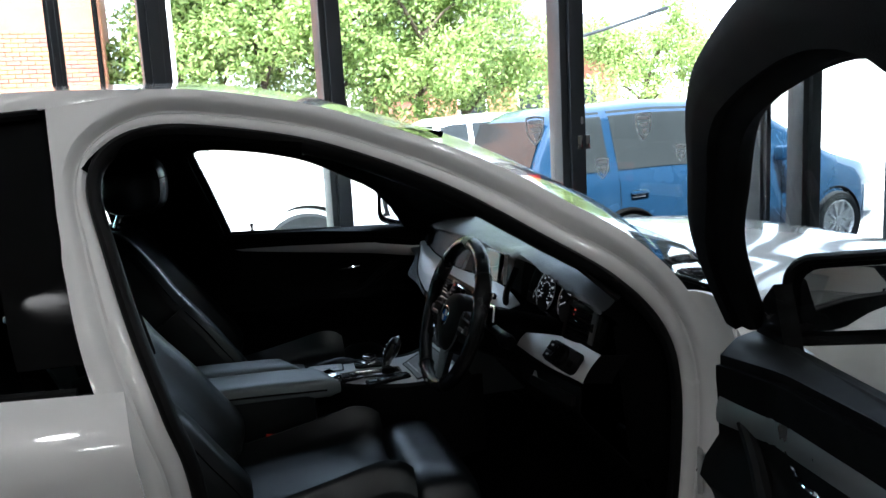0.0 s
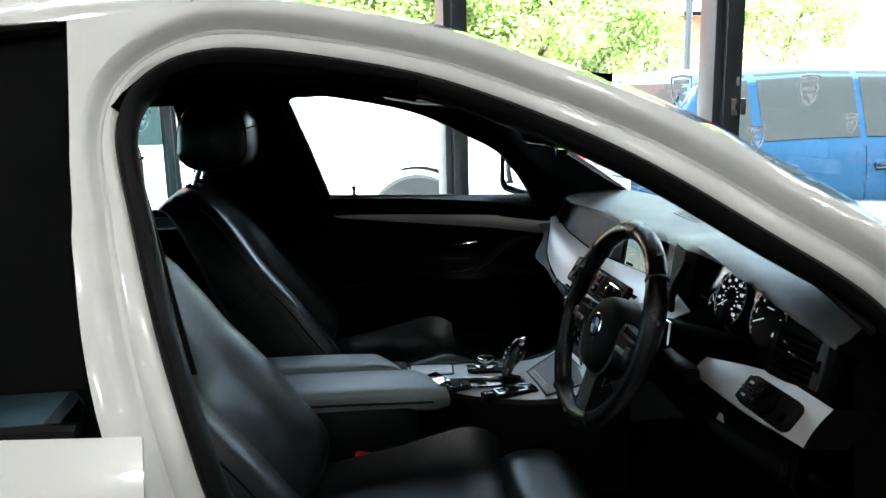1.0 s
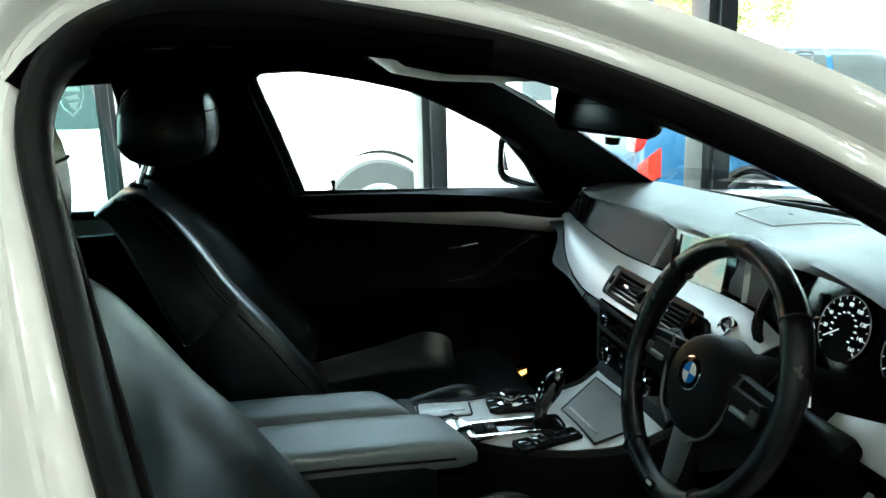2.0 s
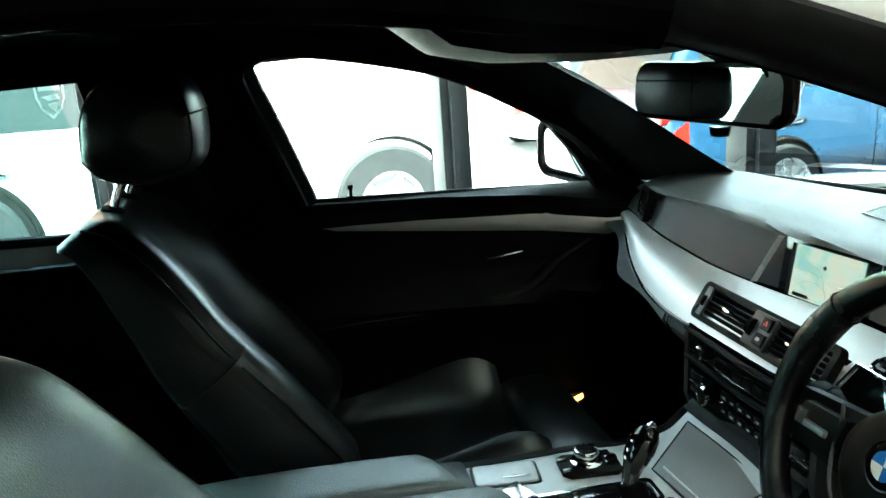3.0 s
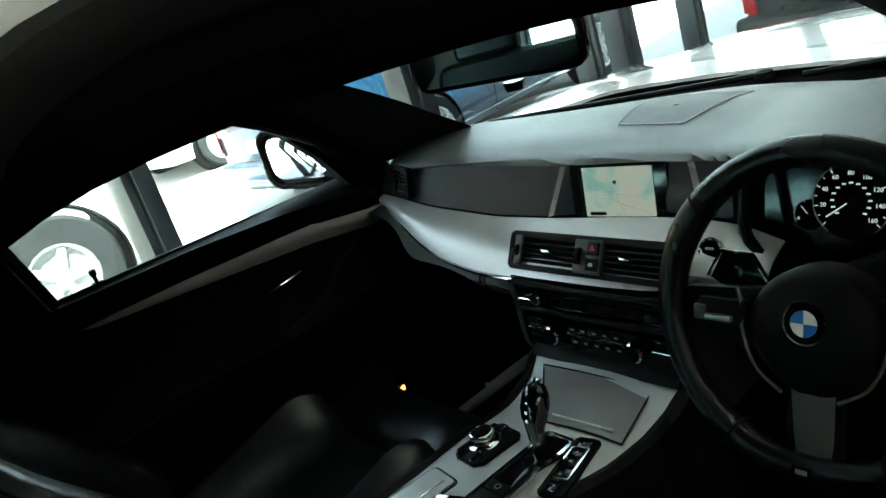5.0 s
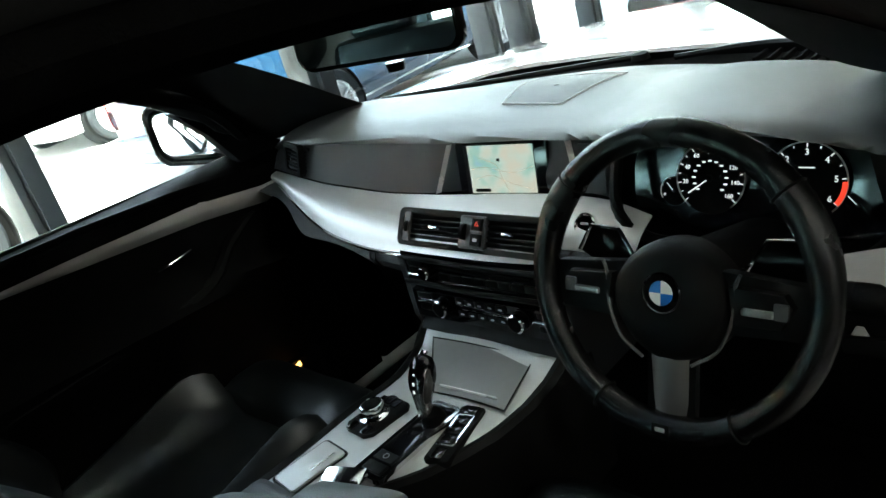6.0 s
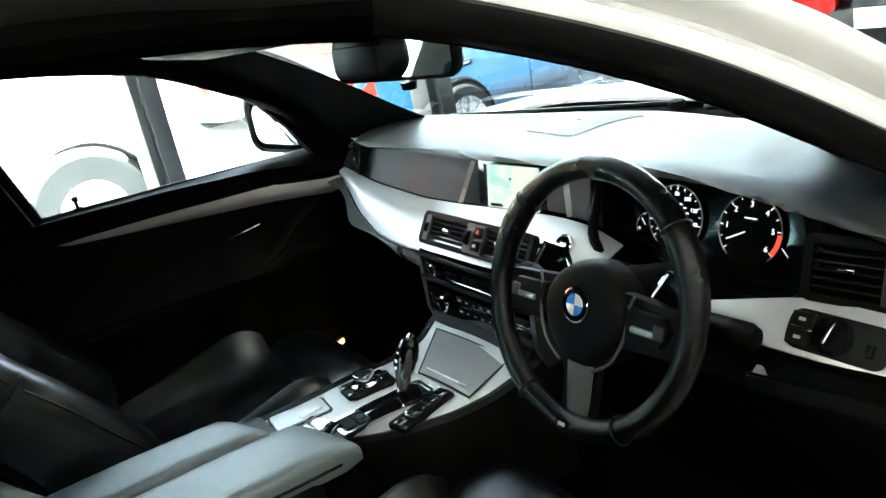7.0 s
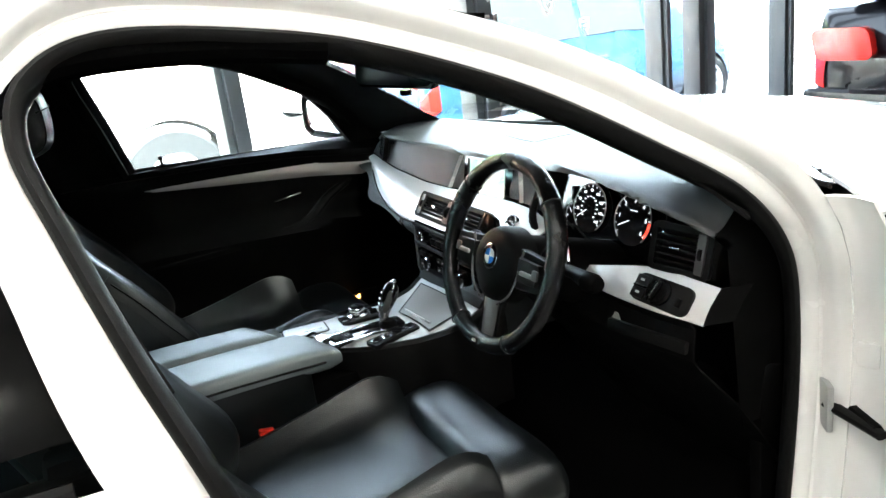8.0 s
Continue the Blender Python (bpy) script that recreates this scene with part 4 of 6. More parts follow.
def front_door(side, angle, hinge=HINGE):
    """The front door with its card, window and frame, modelled on the left side."""
    turn = Matrix.Diagonal((1, side, 1, 1)) @ Matrix.Translation(hinge) @ Matrix.Rotation(radians(angle), 4, 'Z') @ Matrix.Translation(-hinge)

    def put(name, bm, material, parent=None, label="", sharp=35):
        bmesh.ops.transform(bm, matrix=turn, verts=bm.verts[:])
        bmesh.ops.recalc_face_normals(bm, faces=bm.faces[:])
        return part(name, bm, material, parent or door, label, sharp)

    # inner card, from below the window ledge down to the floor
    def card_y(x, z):
        y = np.interp(z, (0.30, 0.40, 0.62, 0.72, 0.745, 0.80, 0.88, 0.93, 0.965), (0.745, 0.735, 0.73, 0.70, 0.685, 0.728, 0.735, 0.735, 0.728))
        return y - 0.035 * np.clip((x - 0.05) / 0.2, 0, 1) * np.clip((z - 0.7) / 0.2, 0, 1)

    def ledge_z(x):
        return np.interp(x, (-0.55, -0.44, -0.2, 0.0, 0.23, 0.36), (0.985, 0.982, 0.973, 0.957, 0.924, 0.912))

    xs = np.linspace(-0.68 if side > 0 else -0.60, 0.36 if side > 0 else 0.21, 38)
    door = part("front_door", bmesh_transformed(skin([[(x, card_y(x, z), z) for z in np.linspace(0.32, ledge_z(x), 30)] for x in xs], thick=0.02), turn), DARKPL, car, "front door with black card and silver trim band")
    put("window_ledge", skin([[(x, y, z) for y, z in ((card_y(x, 0.965) - 0.004, ledge_z(x) - 0.006), (0.712 - 0.02 * np.clip((x - 0.05) / 0.2, 0, 1), ledge_z(x) + 0.016), (0.722, np.interp(x, (-0.5, 0.22, 0.3), (0.998, 0.974, 0.972)) - 0.004),
                                                   (0.752, np.interp(x, (-0.5, 0.22, 0.3), (1.004, 0.980, 0.978))), (0.775, np.interp(x, (-0.5, 0.22, 0.3), (1.0, 0.976, 0.974))))] for x in xs], thick=0.006), PLASTIC)

    def band_low(x):
        return np.interp(x, (-0.52, -0.43, -0.23, 0.03, 0.2, 0.235), (0.946, 0.939, 0.917, 0.889, 0.866, 0.895))

    bx = np.linspace(-0.46, 0.235 if side > 0 else 0.20, 30)
    # same trim on both doors; the driver's dimmer light is put into a darker silver
    put("trim_band", skin([[(x, card_y(x, 0.9) - 0.010 - 0.012 * (1 - b) - 0.006 * math.sin(math.pi * b) ** 0.7, band_low(x) + (ledge_z(x) - 0.002 - band_low(x)) * b - (0.035 if side < 0 else 0)) for b in np.linspace(0, 1, 8)] for x in bx], thick=0.004), BANDSILVER if side > 0 else SPOKESILVER, label="brushed silver trim band")
    put("armrest", tube(cat([(-0.48, 0.70, 0.735), (-0.2, 0.69, 0.745), (-0.02, 0.69, 0.76), (0.07, 0.70, 0.82), (0.17, 0.712, 0.865)], 24), list(np.linspace(0.028, 0.012, 24)), 10), PLASTIC)
    put("door_pull", tube(cat([(-0.115, 0.722, 0.835), (-0.06, 0.706, 0.842), (0.0, 0.716, 0.846)], 10), [0.002, 0.003, 0.0035, 0.0035, 0.0035, 0.0035, 0.0035, 0.003, 0.0025, 0.002], 8), CHROME, label="slim chrome door handle")
    put("door_pull_cup", block((0.16, 0.015, 0.05), pose(-0.055, 0.731, 0.84, 0, -6, 0), 0.007), DARKPL)
    put("door_pocket", block((0.62, 0.05, 0.14), pose(-0.12, 0.722, 0.42), 0.02), PLASTIC)
    put("lock_pin", lathe([(0.001, 0.0), (0.010, 0.0), (0.010, 0.003), (0.004, 0.004), (0.004, 0.014), (0.0065, 0.017), (0.0065, 0.026), (0.001, 0.028)], pose(-0.38, 0.745, 1.003), 12), GLOSSBLK)

    # window: lower edge and the arched upper edge
    lo_c = cat([(-0.455, 0.752, 0.998), (0.20, 0.765, 0.972)], 40)
    hi_c = cat([(-0.455, 0.752, 0.998), (-0.505, 0.64, 1.15), (-0.548, 0.555, 1.27), (-0.55, 0.537, 1.295), (-0.52, 0.528, 1.308), (-0.45, 0.528, 1.306), (-0.31, 0.545, 1.281), (-0.19, 0.572, 1.249), (-0.05, 0.62, 1.184), (0.08, 0.667, 1.113), (0.17, 0.73, 1.025), (0.20, 0.765, 0.972)], 90)
    if side < 0:
        hi_c = cat([tuple(q + np.array((0, 0, 0.07 * np.clip((0.2 - q[0]) / 0.3, 0, 1)))) for q in hi_c[::3]], 90)
    mid = np.array((-0.2, 0.65, 1.12))
    loop = np.vstack([hi_c, lo_c[::-1][1:-1]])
    fan = [[q * b + mid * (1 - b) + np.array((0, 0.018 * (1 - b * b), 0)) for b in (0.0, 0.35, 0.7, 0.9, 1.0)] for q in np.vstack([loop, loop[:1]])]
    put("door_window", skin(fan), CLEAR, label="clear door window")
    rows = []
    for i, q in enumerate(hi_c):
        t = hi_c[min(i + 1, 89)] - hi_c[max(i - 1, 0)]
        t /= np.linalg.norm(t)
        nn = np.array((0, 1, 0.72)) / np.linalg.norm((1, 0.72))
        o = np.cross(t, nn)
        o /= np.linalg.norm(o)
        if o @ (q - mid) < 0:
            o = -o
        w = 0.052 if side > 0 else 0.075
        rows.append([q + o * a + nn * b for a, b in ((-0.004, 0.012), (-0.004, -0.008), (0.004, -0.016), (w * 0.25, -0.020), (w * 0.30, -0.031), (w * 0.6, -0.034), (w * 0.85, -0.028), (w, -0.016), (w + 0.006, 0.0), (w, 0.02), (w * 0.5, 0.028), (0.0, 0.02))])
    put("window_frame", skin(rows, True, True), PILLAR)
    put("window_weatherstrip", tube([q + np.array((0, -0.006, 0.002)) for q in lo_c], 0.007, 6), SEAL)
    put("mirror_corner_panel", prism([(0.06, 1.12), (0.30, 0.965), (0.17, 0.968), (0.12, 1.05)] if side > 0 else [(0.10, 0.965), (0.215, 0.965), (0.185, 1.04), (0.150, 1.07)], 0.03, Matrix.Translation((0, 0.70 if side > 0 else 0.755, 0)) @ axes((0, 0, 0), (1, 0, 0), (0, 0, 1)), 0.003), PILLAR)
    # outside mirror
    gm_ = axes((0.185, 0.905, 1.032), (0.43, -0.90, 0), (0.05, 0, 1))
    shell = skin([[gm_ @ Vector((x * f + 0.10 * h, y * f - 0.10 * x * f, h)) for x, y in rounded(0.215, 0.150, 0.040, 7)] for f, h in ((0.80, 0.006), (0.84, 0.016), (0.92, 0.020), (0.98, 0.016), (1.0, 0.006), (1.0, -0.02), (0.95, -0.055), (0.78, -0.088), (0.35, -0.102))], True, True)
    mirror = put("door_mirror", shell, GLOSSBLK if side > 0 else MIRRORSHELL, label="outside mirror in a gloss black housing")
    put("mirror_arm", tube([(0.22, 0.77, 0.962), (0.215, 0.85, 0.985)], 0.022, 8, flat=0.7), GLOSSBLK, mirror)
    put("mirror_glass", prism([(x, y - 0.10 * x) for x, y in rounded(0.160, 0.104, 0.030)], 0.004, gm_ @ pose(0, 0.002, 0.0145), 0.001), MIRROR, mirror, "mirror glass")
    if side < 0:
        put("outer_skin", skin([[(-0.66 + 1.08 * a, side_w(-0.66 + 1.08 * a, z), z) for z in np.linspace(0.25, belt(-0.66 + 1.08 * a), 22)] for a in np.linspace(0, 1, 22)], thick=0.008), WHITE)
        put("door_edge", skin([[(x, y, z) for y, z in ((0.74, 0.30), (0.74, 0.95), (0.86, 0.93), (0.86, 0.27), (0.74, 0.30))] for x in (-0.52, -0.655)]), WHITE)
        put("hinge_edge", skin([[(x, y, z) for y, z in ((0.80, 0.32), (0.80, 0.9), (0.86, 0.93), (0.86, 0.27), (0.80, 0.32))] for x in (0.22, 0.41)]), WHITE)
        put("check_strap", tube([(0.40, 0.78, 0.60), (0.47, 0.79, 0.60)], 0.012, 6), DARKPL)
    return door


def bmesh_transformed(bm, m):
    bmesh.ops.transform(bm, matrix=m, verts=bm.verts[:])
    bmesh.ops.recalc_face_normals(bm, faces=bm.faces[:])
    return bm


front_door(1, 0)
front_door(-1, -75, Vector((0.46, 0.82, 0)))

# right-hand front post: painted jamb, hinges and strap
POST = [p for p in OUTER[:60] if p[2] < 1.03]
part("hinge_post", skin([[p + np.array((0.0, 0.0, 0.0)), p + np.array((0.014, -0.010, 0)), p + np.array((0.022, -0.028, 0)), p + np.array((0.024, -0.05, 0)), p + np.array((0.018, -0.075, 0))] for p in POST[::3]], thick=0.006), WHITE, car)
for hz in (0.42, 0.70):
    part("door_hinge", block((0.05, 0.05, 0.05), pose(0.475, -0.80, hz, 0, 0, 20), 0.012), WHITE, car)
part("strap_plate", block((0.012, 0.06, 0.09), pose(0.425, -0.755, 0.60, 0, 0, -35), 0.004), GREYPL, car)
part("check_strap", tube([(0.425, -0.76, 0.60), (0.40, -0.88, 0.60)], 0.013, 8, flat=0.6), SEAL, car, "black door check strap")

# windscreen pillars, seen from the cabin
for side in (1, -1):
    outer_c = cat([(-0.26, 0.56, 1.30), (-0.12, 0.60, 1.245), (0.02, 0.655, 1.17), (0.14, 0.71, 1.08), (0.24, 0.755, 0.985)], 26)
    inner_c = cat([(-0.20, 0.45, 1.335), (-0.07, 0.452, 1.278), (0.12, 0.468, 1.175), (0.30, 0.50, 1.062), (0.44, 0.56, 0.985)], 26)
    front_c = cat([(-0.16, 0.52, 1.325), (0.05, 0.56, 1.240), (0.28, 0.64, 1.105), (0.50, 0.70, 0.965)], 26)
    k = np.array((1, side, 1))
    part("windscreen_pillar_trim", skin([[k * p for p in (o, (o * 0.6 + i * 0.4) + np.array((-0.01, 0, 0.0)), (o * 0.25 + i * 0.75) + np.array((-0.008, 0, 0.004)), i, f)] for o, i, f in zip(outer_c, inner_c, front_c)], thick=0.006), PILLAR, car, "dark cloth windscreen pillar cover")
    part("airbag_tag", prism(rounded(0.040, 0.014, 0.006), 0.002, axes(tuple(k * np.array((-0.022, 0.568, 1.243))), tuple(np.array((0.86, 0.09 * side, -0.5))), (-0.35, -0.75 * side, 0.6)), 0.0005), GREYPL, car)

# ---- dashboard ----
# rows: y, x, z of lines that run across the dashboard
BROW = [(0.72, 0.275, 0.965), (0.66, 0.25, 0.985), (0.54, 0.23, 0.995), (0.30, 0.236, 0.996), (0.14, 0.238, 0.993), (0.0, 0.245, 0.996), (-0.12, 0.235, 1.0), (-0.20, 0.212, 1.008), (-0.30, 0.20, 1.020), (-0.42, 0.20, 1.018), (-0.52, 0.202, 1.000), (-0.60, 0.21, 0.982), (-0.66, 0.225, 0.962), (-0.72, 0.25, 0.93)]
FTOP = [(0.72, 0.28, 0.95), (0.66, 0.262, 0.968), (0.5, 0.25, 0.98), (0.3, 0.252, 0.982), (0.17, 0.252, 0.98), (0.12, 0.268, 0.978), (-0.05, 0.285, 0.976), (-0.14, 0.275, 0.978), (-0.20, 0.318, 0.985), (-0.50, 0.320, 0.985), (-0.57, 0.26, 0.965), (-0.66, 0.252, 0.942), (-0.72, 0.27, 0.92)]
FBOT = [(0.72, 0.24, 0.93), (0.66, 0.232, 0.92), (0.5, 0.222, 0.903), (0.3, 0.217, 0.893), (0.17, 0.218, 0.896), (0.12, 0.243, 0.893), (-0.05, 0.262, 0.894), (-0.14, 0.255, 0.893), (-0.20, 0.300, 0.845), (-0.50, 0.300, 0.83), (-0.57, 0.25, 0.862), (-0.66, 0.235, 0.864), (-0.72, 0.24, 0.862)]


def screen_base(y):
    return 0.655 - 0.24 * (y / 0.72) ** 2


ys = np.concatenate([np.linspace(0.72, 0.22, 26), np.linspace(0.20, -0.22, 36), np.linspace(-0.24, -0.685, 30)])
pad_rows = []
for y in ys:
    bx, bz = along(BROW, y)
    tx, tz = along(FTOP, y)
    xb = screen_base(y)
    mid_z = max(bz + 0.006, 1.010 - 0.05 * max(0, abs(y) - 0.5))
    if y < -0.2:
        mid_z = max(mid_z, 1.012 - 0.12 * max(0, -y - 0.5))
    row = cat([(xb, y, 0.968 - 0.02 * abs(y)), (xb - 0.05, y, 0.988 - 0.02 * abs(y)), (0.46 - 0.1 * abs(y), y, mid_z + 0.004), (bx + 0.08, y, mid_z), (bx + 0.022, y, bz + 0.003), (bx + 0.004, y, bz - 0.003), (bx, y, bz - 0.009), (bx + 0.004, y, bz - 0.014), (tx, y, tz)], 34)
    pad_rows.append(row)
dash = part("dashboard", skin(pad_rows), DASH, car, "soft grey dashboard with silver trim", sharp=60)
fascia_rows = []
for y in ys:
    tx, tz = along(FTOP, y)
    gx, gz = along(FBOT, y)
    fascia_rows.append([(tx + (gx - tx) * b - 0.004 * math.sin(math.pi * b), y, tz + (gz - tz) * b) for b in np.linspace(0, 1, 9)])
k0 = max(i for i, y in enumerate(ys) if y > 0.17) + 1
k1 = max(i for i, y in enumerate(ys) if y > -0.16) + 1
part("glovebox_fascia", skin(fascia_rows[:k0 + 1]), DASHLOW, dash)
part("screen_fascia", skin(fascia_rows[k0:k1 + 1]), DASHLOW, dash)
part("cluster_housing", skin(fascia_rows[k1:]), DARKPL, dash)

BT = [(0.70, 0.236, 0.922), (0.66, 0.230, 0.92), (0.5, 0.215, 0.903), (0.3, 0.210, 0.893), (0.16, 0.212, 0.896), (0.0, 0.232, 0.897), (-0.10, 0.238, 0.897), (-0.2, 0.235, 0.89), (-0.24, 0.24, 0.86)]
BB = [(0.70, 0.228, 0.902), (0.66, 0.216, 0.895), (0.6, 0.190, 0.885), (0.5, 0.155, 0.855), (0.42, 0.138, 0.834), (0.3, 0.124, 0.822), (0.2, 0.12, 0.824), (0.0, 0.122, 0.826), (-0.115, 0.128, 0.828), (-0.2, 0.16, 0.828), (-0.24, 0.18, 0.83)]


def band_p(y, b):
    ax, az = along(BT, y)
    cx, cz = along(BB, y)
    return (ax + (cx - ax) * b - 0.011 * math.sin(math.pi * b), y, az + (cz - az) * b + 0.004 * math.sin(math.pi * b))


part("silver_trim", skin([[band_p(y, b) for b in np.linspace(0, 1, 11)] for y in np.linspace(0.695, -0.235, 70)], thick=0.004), SILVER, dash, "brushed silver dashboard trim")
part("chrome_line", tube([(along(BB, y)[0] - 0.003, y, along(BB, y)[1] - 0.003) for y in np.linspace(0.66, 0.2, 40)], 0.0032, 6), CHROME, dash, "thin bright strip")
low = []
for y in np.linspace(0.70, 0.20, 34):
    cx, cz = along(BB, y)
    zz = np.interp(y, (0.2, 0.28, 0.37, 0.48, 0.6, 0.7), (0.776, 0.783, 0.812, 0.840, 0.872, 0.897))
    low.append([(cx + 0.002, y, cz - 0.004), (cx - 0.004, y, (cz + zz) / 2), (cx + 0.004, y, zz + 0.004), (cx + 0.03, y, zz - 0.006), (cx + 0.12, y, zz - 0.10), (cx + 0.2, y, 0.55), (0.42, y, 0.42)])
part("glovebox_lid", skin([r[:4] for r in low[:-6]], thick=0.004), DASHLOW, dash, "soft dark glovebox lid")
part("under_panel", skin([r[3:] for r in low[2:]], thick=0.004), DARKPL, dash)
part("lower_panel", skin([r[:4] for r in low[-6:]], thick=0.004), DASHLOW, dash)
part("lid_gap", tube([np.array(p) + np.array((-0.003, 0, 0)) for p in low[-6][:4]], 0.0022, 6), SEAL, dash)

# driver side trim below the vent
DT = [(-0.42, 0.165, 0.846), (-0.50, 0.178, 0.862), (-0.57, 0.215, 0.868), (-0.71, 0.222, 0.862)]
DB = [(-0.42, 0.145, 0.826), (-0.53, 0.143, 0.824), (-0.62, 0.155, 0.816), (-0.705, 0.182, 0.808)]


def dband(y, b):
    ax, az = along(DT, y)
    cx, cz = along(DB, y)
    return (ax + (cx - ax) * b - 0.005 * math.sin(math.pi * b), y, az + (cz - az) * b)


part("silver_trim", skin([[dband(y, b) for b in np.linspace(0, 1, 9)] for y in np.linspace(-0.42, -0.712, 26)], thick=0.004), SILVER, dash, "brushed silver dashboard trim")
part("trim_end_cap", skin([[dband(-0.712, b) for b in np.linspace(0, 1, 7)], [(p[0] + 0.06, p[1] - 0.012, p[2] - 0.005) for p in (dband(-0.712, b) for b in np.linspace(0, 1, 7))]], thick=0.003), DARKPL, dash)
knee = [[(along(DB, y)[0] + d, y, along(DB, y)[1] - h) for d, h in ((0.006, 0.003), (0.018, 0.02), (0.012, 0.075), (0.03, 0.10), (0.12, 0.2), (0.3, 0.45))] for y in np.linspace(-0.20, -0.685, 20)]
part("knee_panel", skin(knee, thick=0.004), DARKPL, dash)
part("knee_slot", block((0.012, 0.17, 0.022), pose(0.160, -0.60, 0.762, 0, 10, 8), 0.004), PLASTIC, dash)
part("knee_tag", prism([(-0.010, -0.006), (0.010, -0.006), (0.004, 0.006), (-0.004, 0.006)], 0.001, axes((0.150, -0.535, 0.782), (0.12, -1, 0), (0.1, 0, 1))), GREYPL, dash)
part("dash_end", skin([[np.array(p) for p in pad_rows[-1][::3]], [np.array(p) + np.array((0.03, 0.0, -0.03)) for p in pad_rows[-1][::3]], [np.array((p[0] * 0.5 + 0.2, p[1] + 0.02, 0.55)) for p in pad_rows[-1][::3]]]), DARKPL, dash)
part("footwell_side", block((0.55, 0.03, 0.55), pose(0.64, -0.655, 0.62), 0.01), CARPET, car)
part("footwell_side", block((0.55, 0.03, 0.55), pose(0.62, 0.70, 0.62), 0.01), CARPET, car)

# loudspeaker grille and small demister outlet on the dash top
def pad_z(x, y):
    r = pad_rows[int(np.argmin(abs(ys - y)))]
    xs_ = np.array([p[0] for p in r])
    return float(np.interp(x, xs_[:26][::-1], np.array([p[2] for p in r])[:26][::-1]))


grille_q = [(0.345, 0.088), (0.430, 0.112), (0.512, 0.130), (0.505, 0.03), (0.490, -0.078), (0.415, -0.062), (0.337, -0.045), (0.340, 0.02)]
grille_c = np.array([(*(np.array(grille_q[k // 5 % 8]) * (1 - k % 5 / 5) + np.array(grille_q[(k // 5 + 1) % 8]) * (k % 5 / 5)), 0) for k in range(41)])
gcen = grille_c[:-1].mean(0)
grille = part("speaker_grille", skin([[(gcen[0] + (p[0] - gcen[0]) * s, gcen[1] + (p[1] - gcen[1]) * s, pad_z(gcen[0] + (p[0] - gcen[0]) * s, gcen[1] + (p[1] - gcen[1]) * s) + 0.0012) for s in (0.05, 0.5, 0.97)] for p in grille_c], thick=0.002), DASHLOW, dash, "dark loudspeaker grille")
part("grille_rim", tube([(p[0], p[1], pad_z(p[0], p[1]) + 0.0008) for p in grille_c[:-1]], 0.0014, 6, loop=True), GREYPL, grille)
part("demister_outlet", block((0.05, 0.028, 0.008), pose(0.33, 0.605, 0.992, 0, 0, 25), 0.003), DARKPL, dash)
for k in range(4):
    part("demister_fin", block((0.004, 0.026, 0.006), pose(0.315 + k * 0.011, 0.60 + k * 0.004, 0.998, 0, 0, 25), 0.001), PLASTIC, dash)

# navigation screen
S_TL, S_TR, S_BL = Vector((0.262, 0.090, 0.972)), Vector((0.283, -0.028, 0.968)), Vector((0.247, 0.107, 0.895))
su, sv = (S_TR - S_TL), (S_TL - S_BL)
sc = axes(S_TL + su / 2 - sv / 2 + Vector((-0.014, 0, 0.0)), su, sv)
SW, SH = 0.124, 0.082


def map_material():
    m = bpy.data.materials.new("lit map screen")
    m.use_nodes = True
    nt = m.node_tree
    b = nt.nodes["Principled BSDF"]
    co = nt.nodes.new("ShaderNodeTexCoord")
    n1 = nt.nodes.new("ShaderNodeTexNoise")
    n1.inputs["Scale"].default_value, n1.inputs["Detail"].default_value = 28, 6
    nt.links.new(co.outputs["Object"], n1.inputs["Vector"])
    rp = nt.nodes.new("ShaderNodeValToRGB")
    el = rp.color_ramp.elements
    el[0].position, el[0].color = 0.36, (0.45, 0.78, 0.70, 1)
    el[1].position, el[1].color = 0.62, (0.90, 0.86, 0.74, 1)
    e = el.new(0.48)
    e.color = (0.80, 0.92, 0.84, 1)
    e = el.new(0.30)
    e.color = (0.45, 0.75, 0.88, 1)
    nt.links.new(n1.outputs["Fac"], rp.inputs[0])
    nt.links.new(rp.outputs[0], b.inputs["Emission Color"])
    b.inputs["Emission Strength"].default_value = 0.034
    b.inputs["Base Color"].default_value = (0.02, 0.02, 0.02, 1)
    b.inputs["Roughness"].default_value = 0.15
    return m


MAP = map_material()
screen_part = part("screen_bezel", prism(rounded(0.175, 0.098, 0.006), 0.012, sc @ pose(0, 0, 0.000), 0.002), PIANO, dash, "black navigation screen surround")
part("map_display", prism([(-SW / 2, -SH / 2), (SW / 2, -SH / 2), (SW / 2, SH / 2), (-SW / 2, SH / 2)], 0.002, sc @ pose(0, 0, 0.003)), MAP, screen_part, "lit colour map display")
mg = bmesh.new()
for pts_ in ([(-0.05, -0.016), (-0.02, -0.010), (0.01, -0.022), (0.055, -0.034)], [(-0.04, 0.02), (-0.01, 0.008), (0.0, -0.015), (0.012, -0.04)], [(-0.06, 0.0), (-0.03, 0.004), (0.02, -0.006), (0.06, 0.004)]):
    tube([sc @ Vector((x, y, 0.0035)) for x, y in cat([(a, b_) for a, b_ in pts_], 14)], 0.0004, 4, bm=mg)
part("map_roads", mg, glow("lit map roads", (0.62, 0.50, 0.40), 0.03), screen_part)
mb = block((0.008, SH, 0.001), sc @ pose(-SW / 2 - 0.004, 0, 0.003), 0.0)
for k in range(8):
    block((0.005, 0.005, 0.001), sc @ pose(-SW / 2 - 0.004, -0.034 + k * 0.0098, 0.0036), 0.0, bm=mb)
part("map_side_bar", mb, PLASTIC, screen_part)
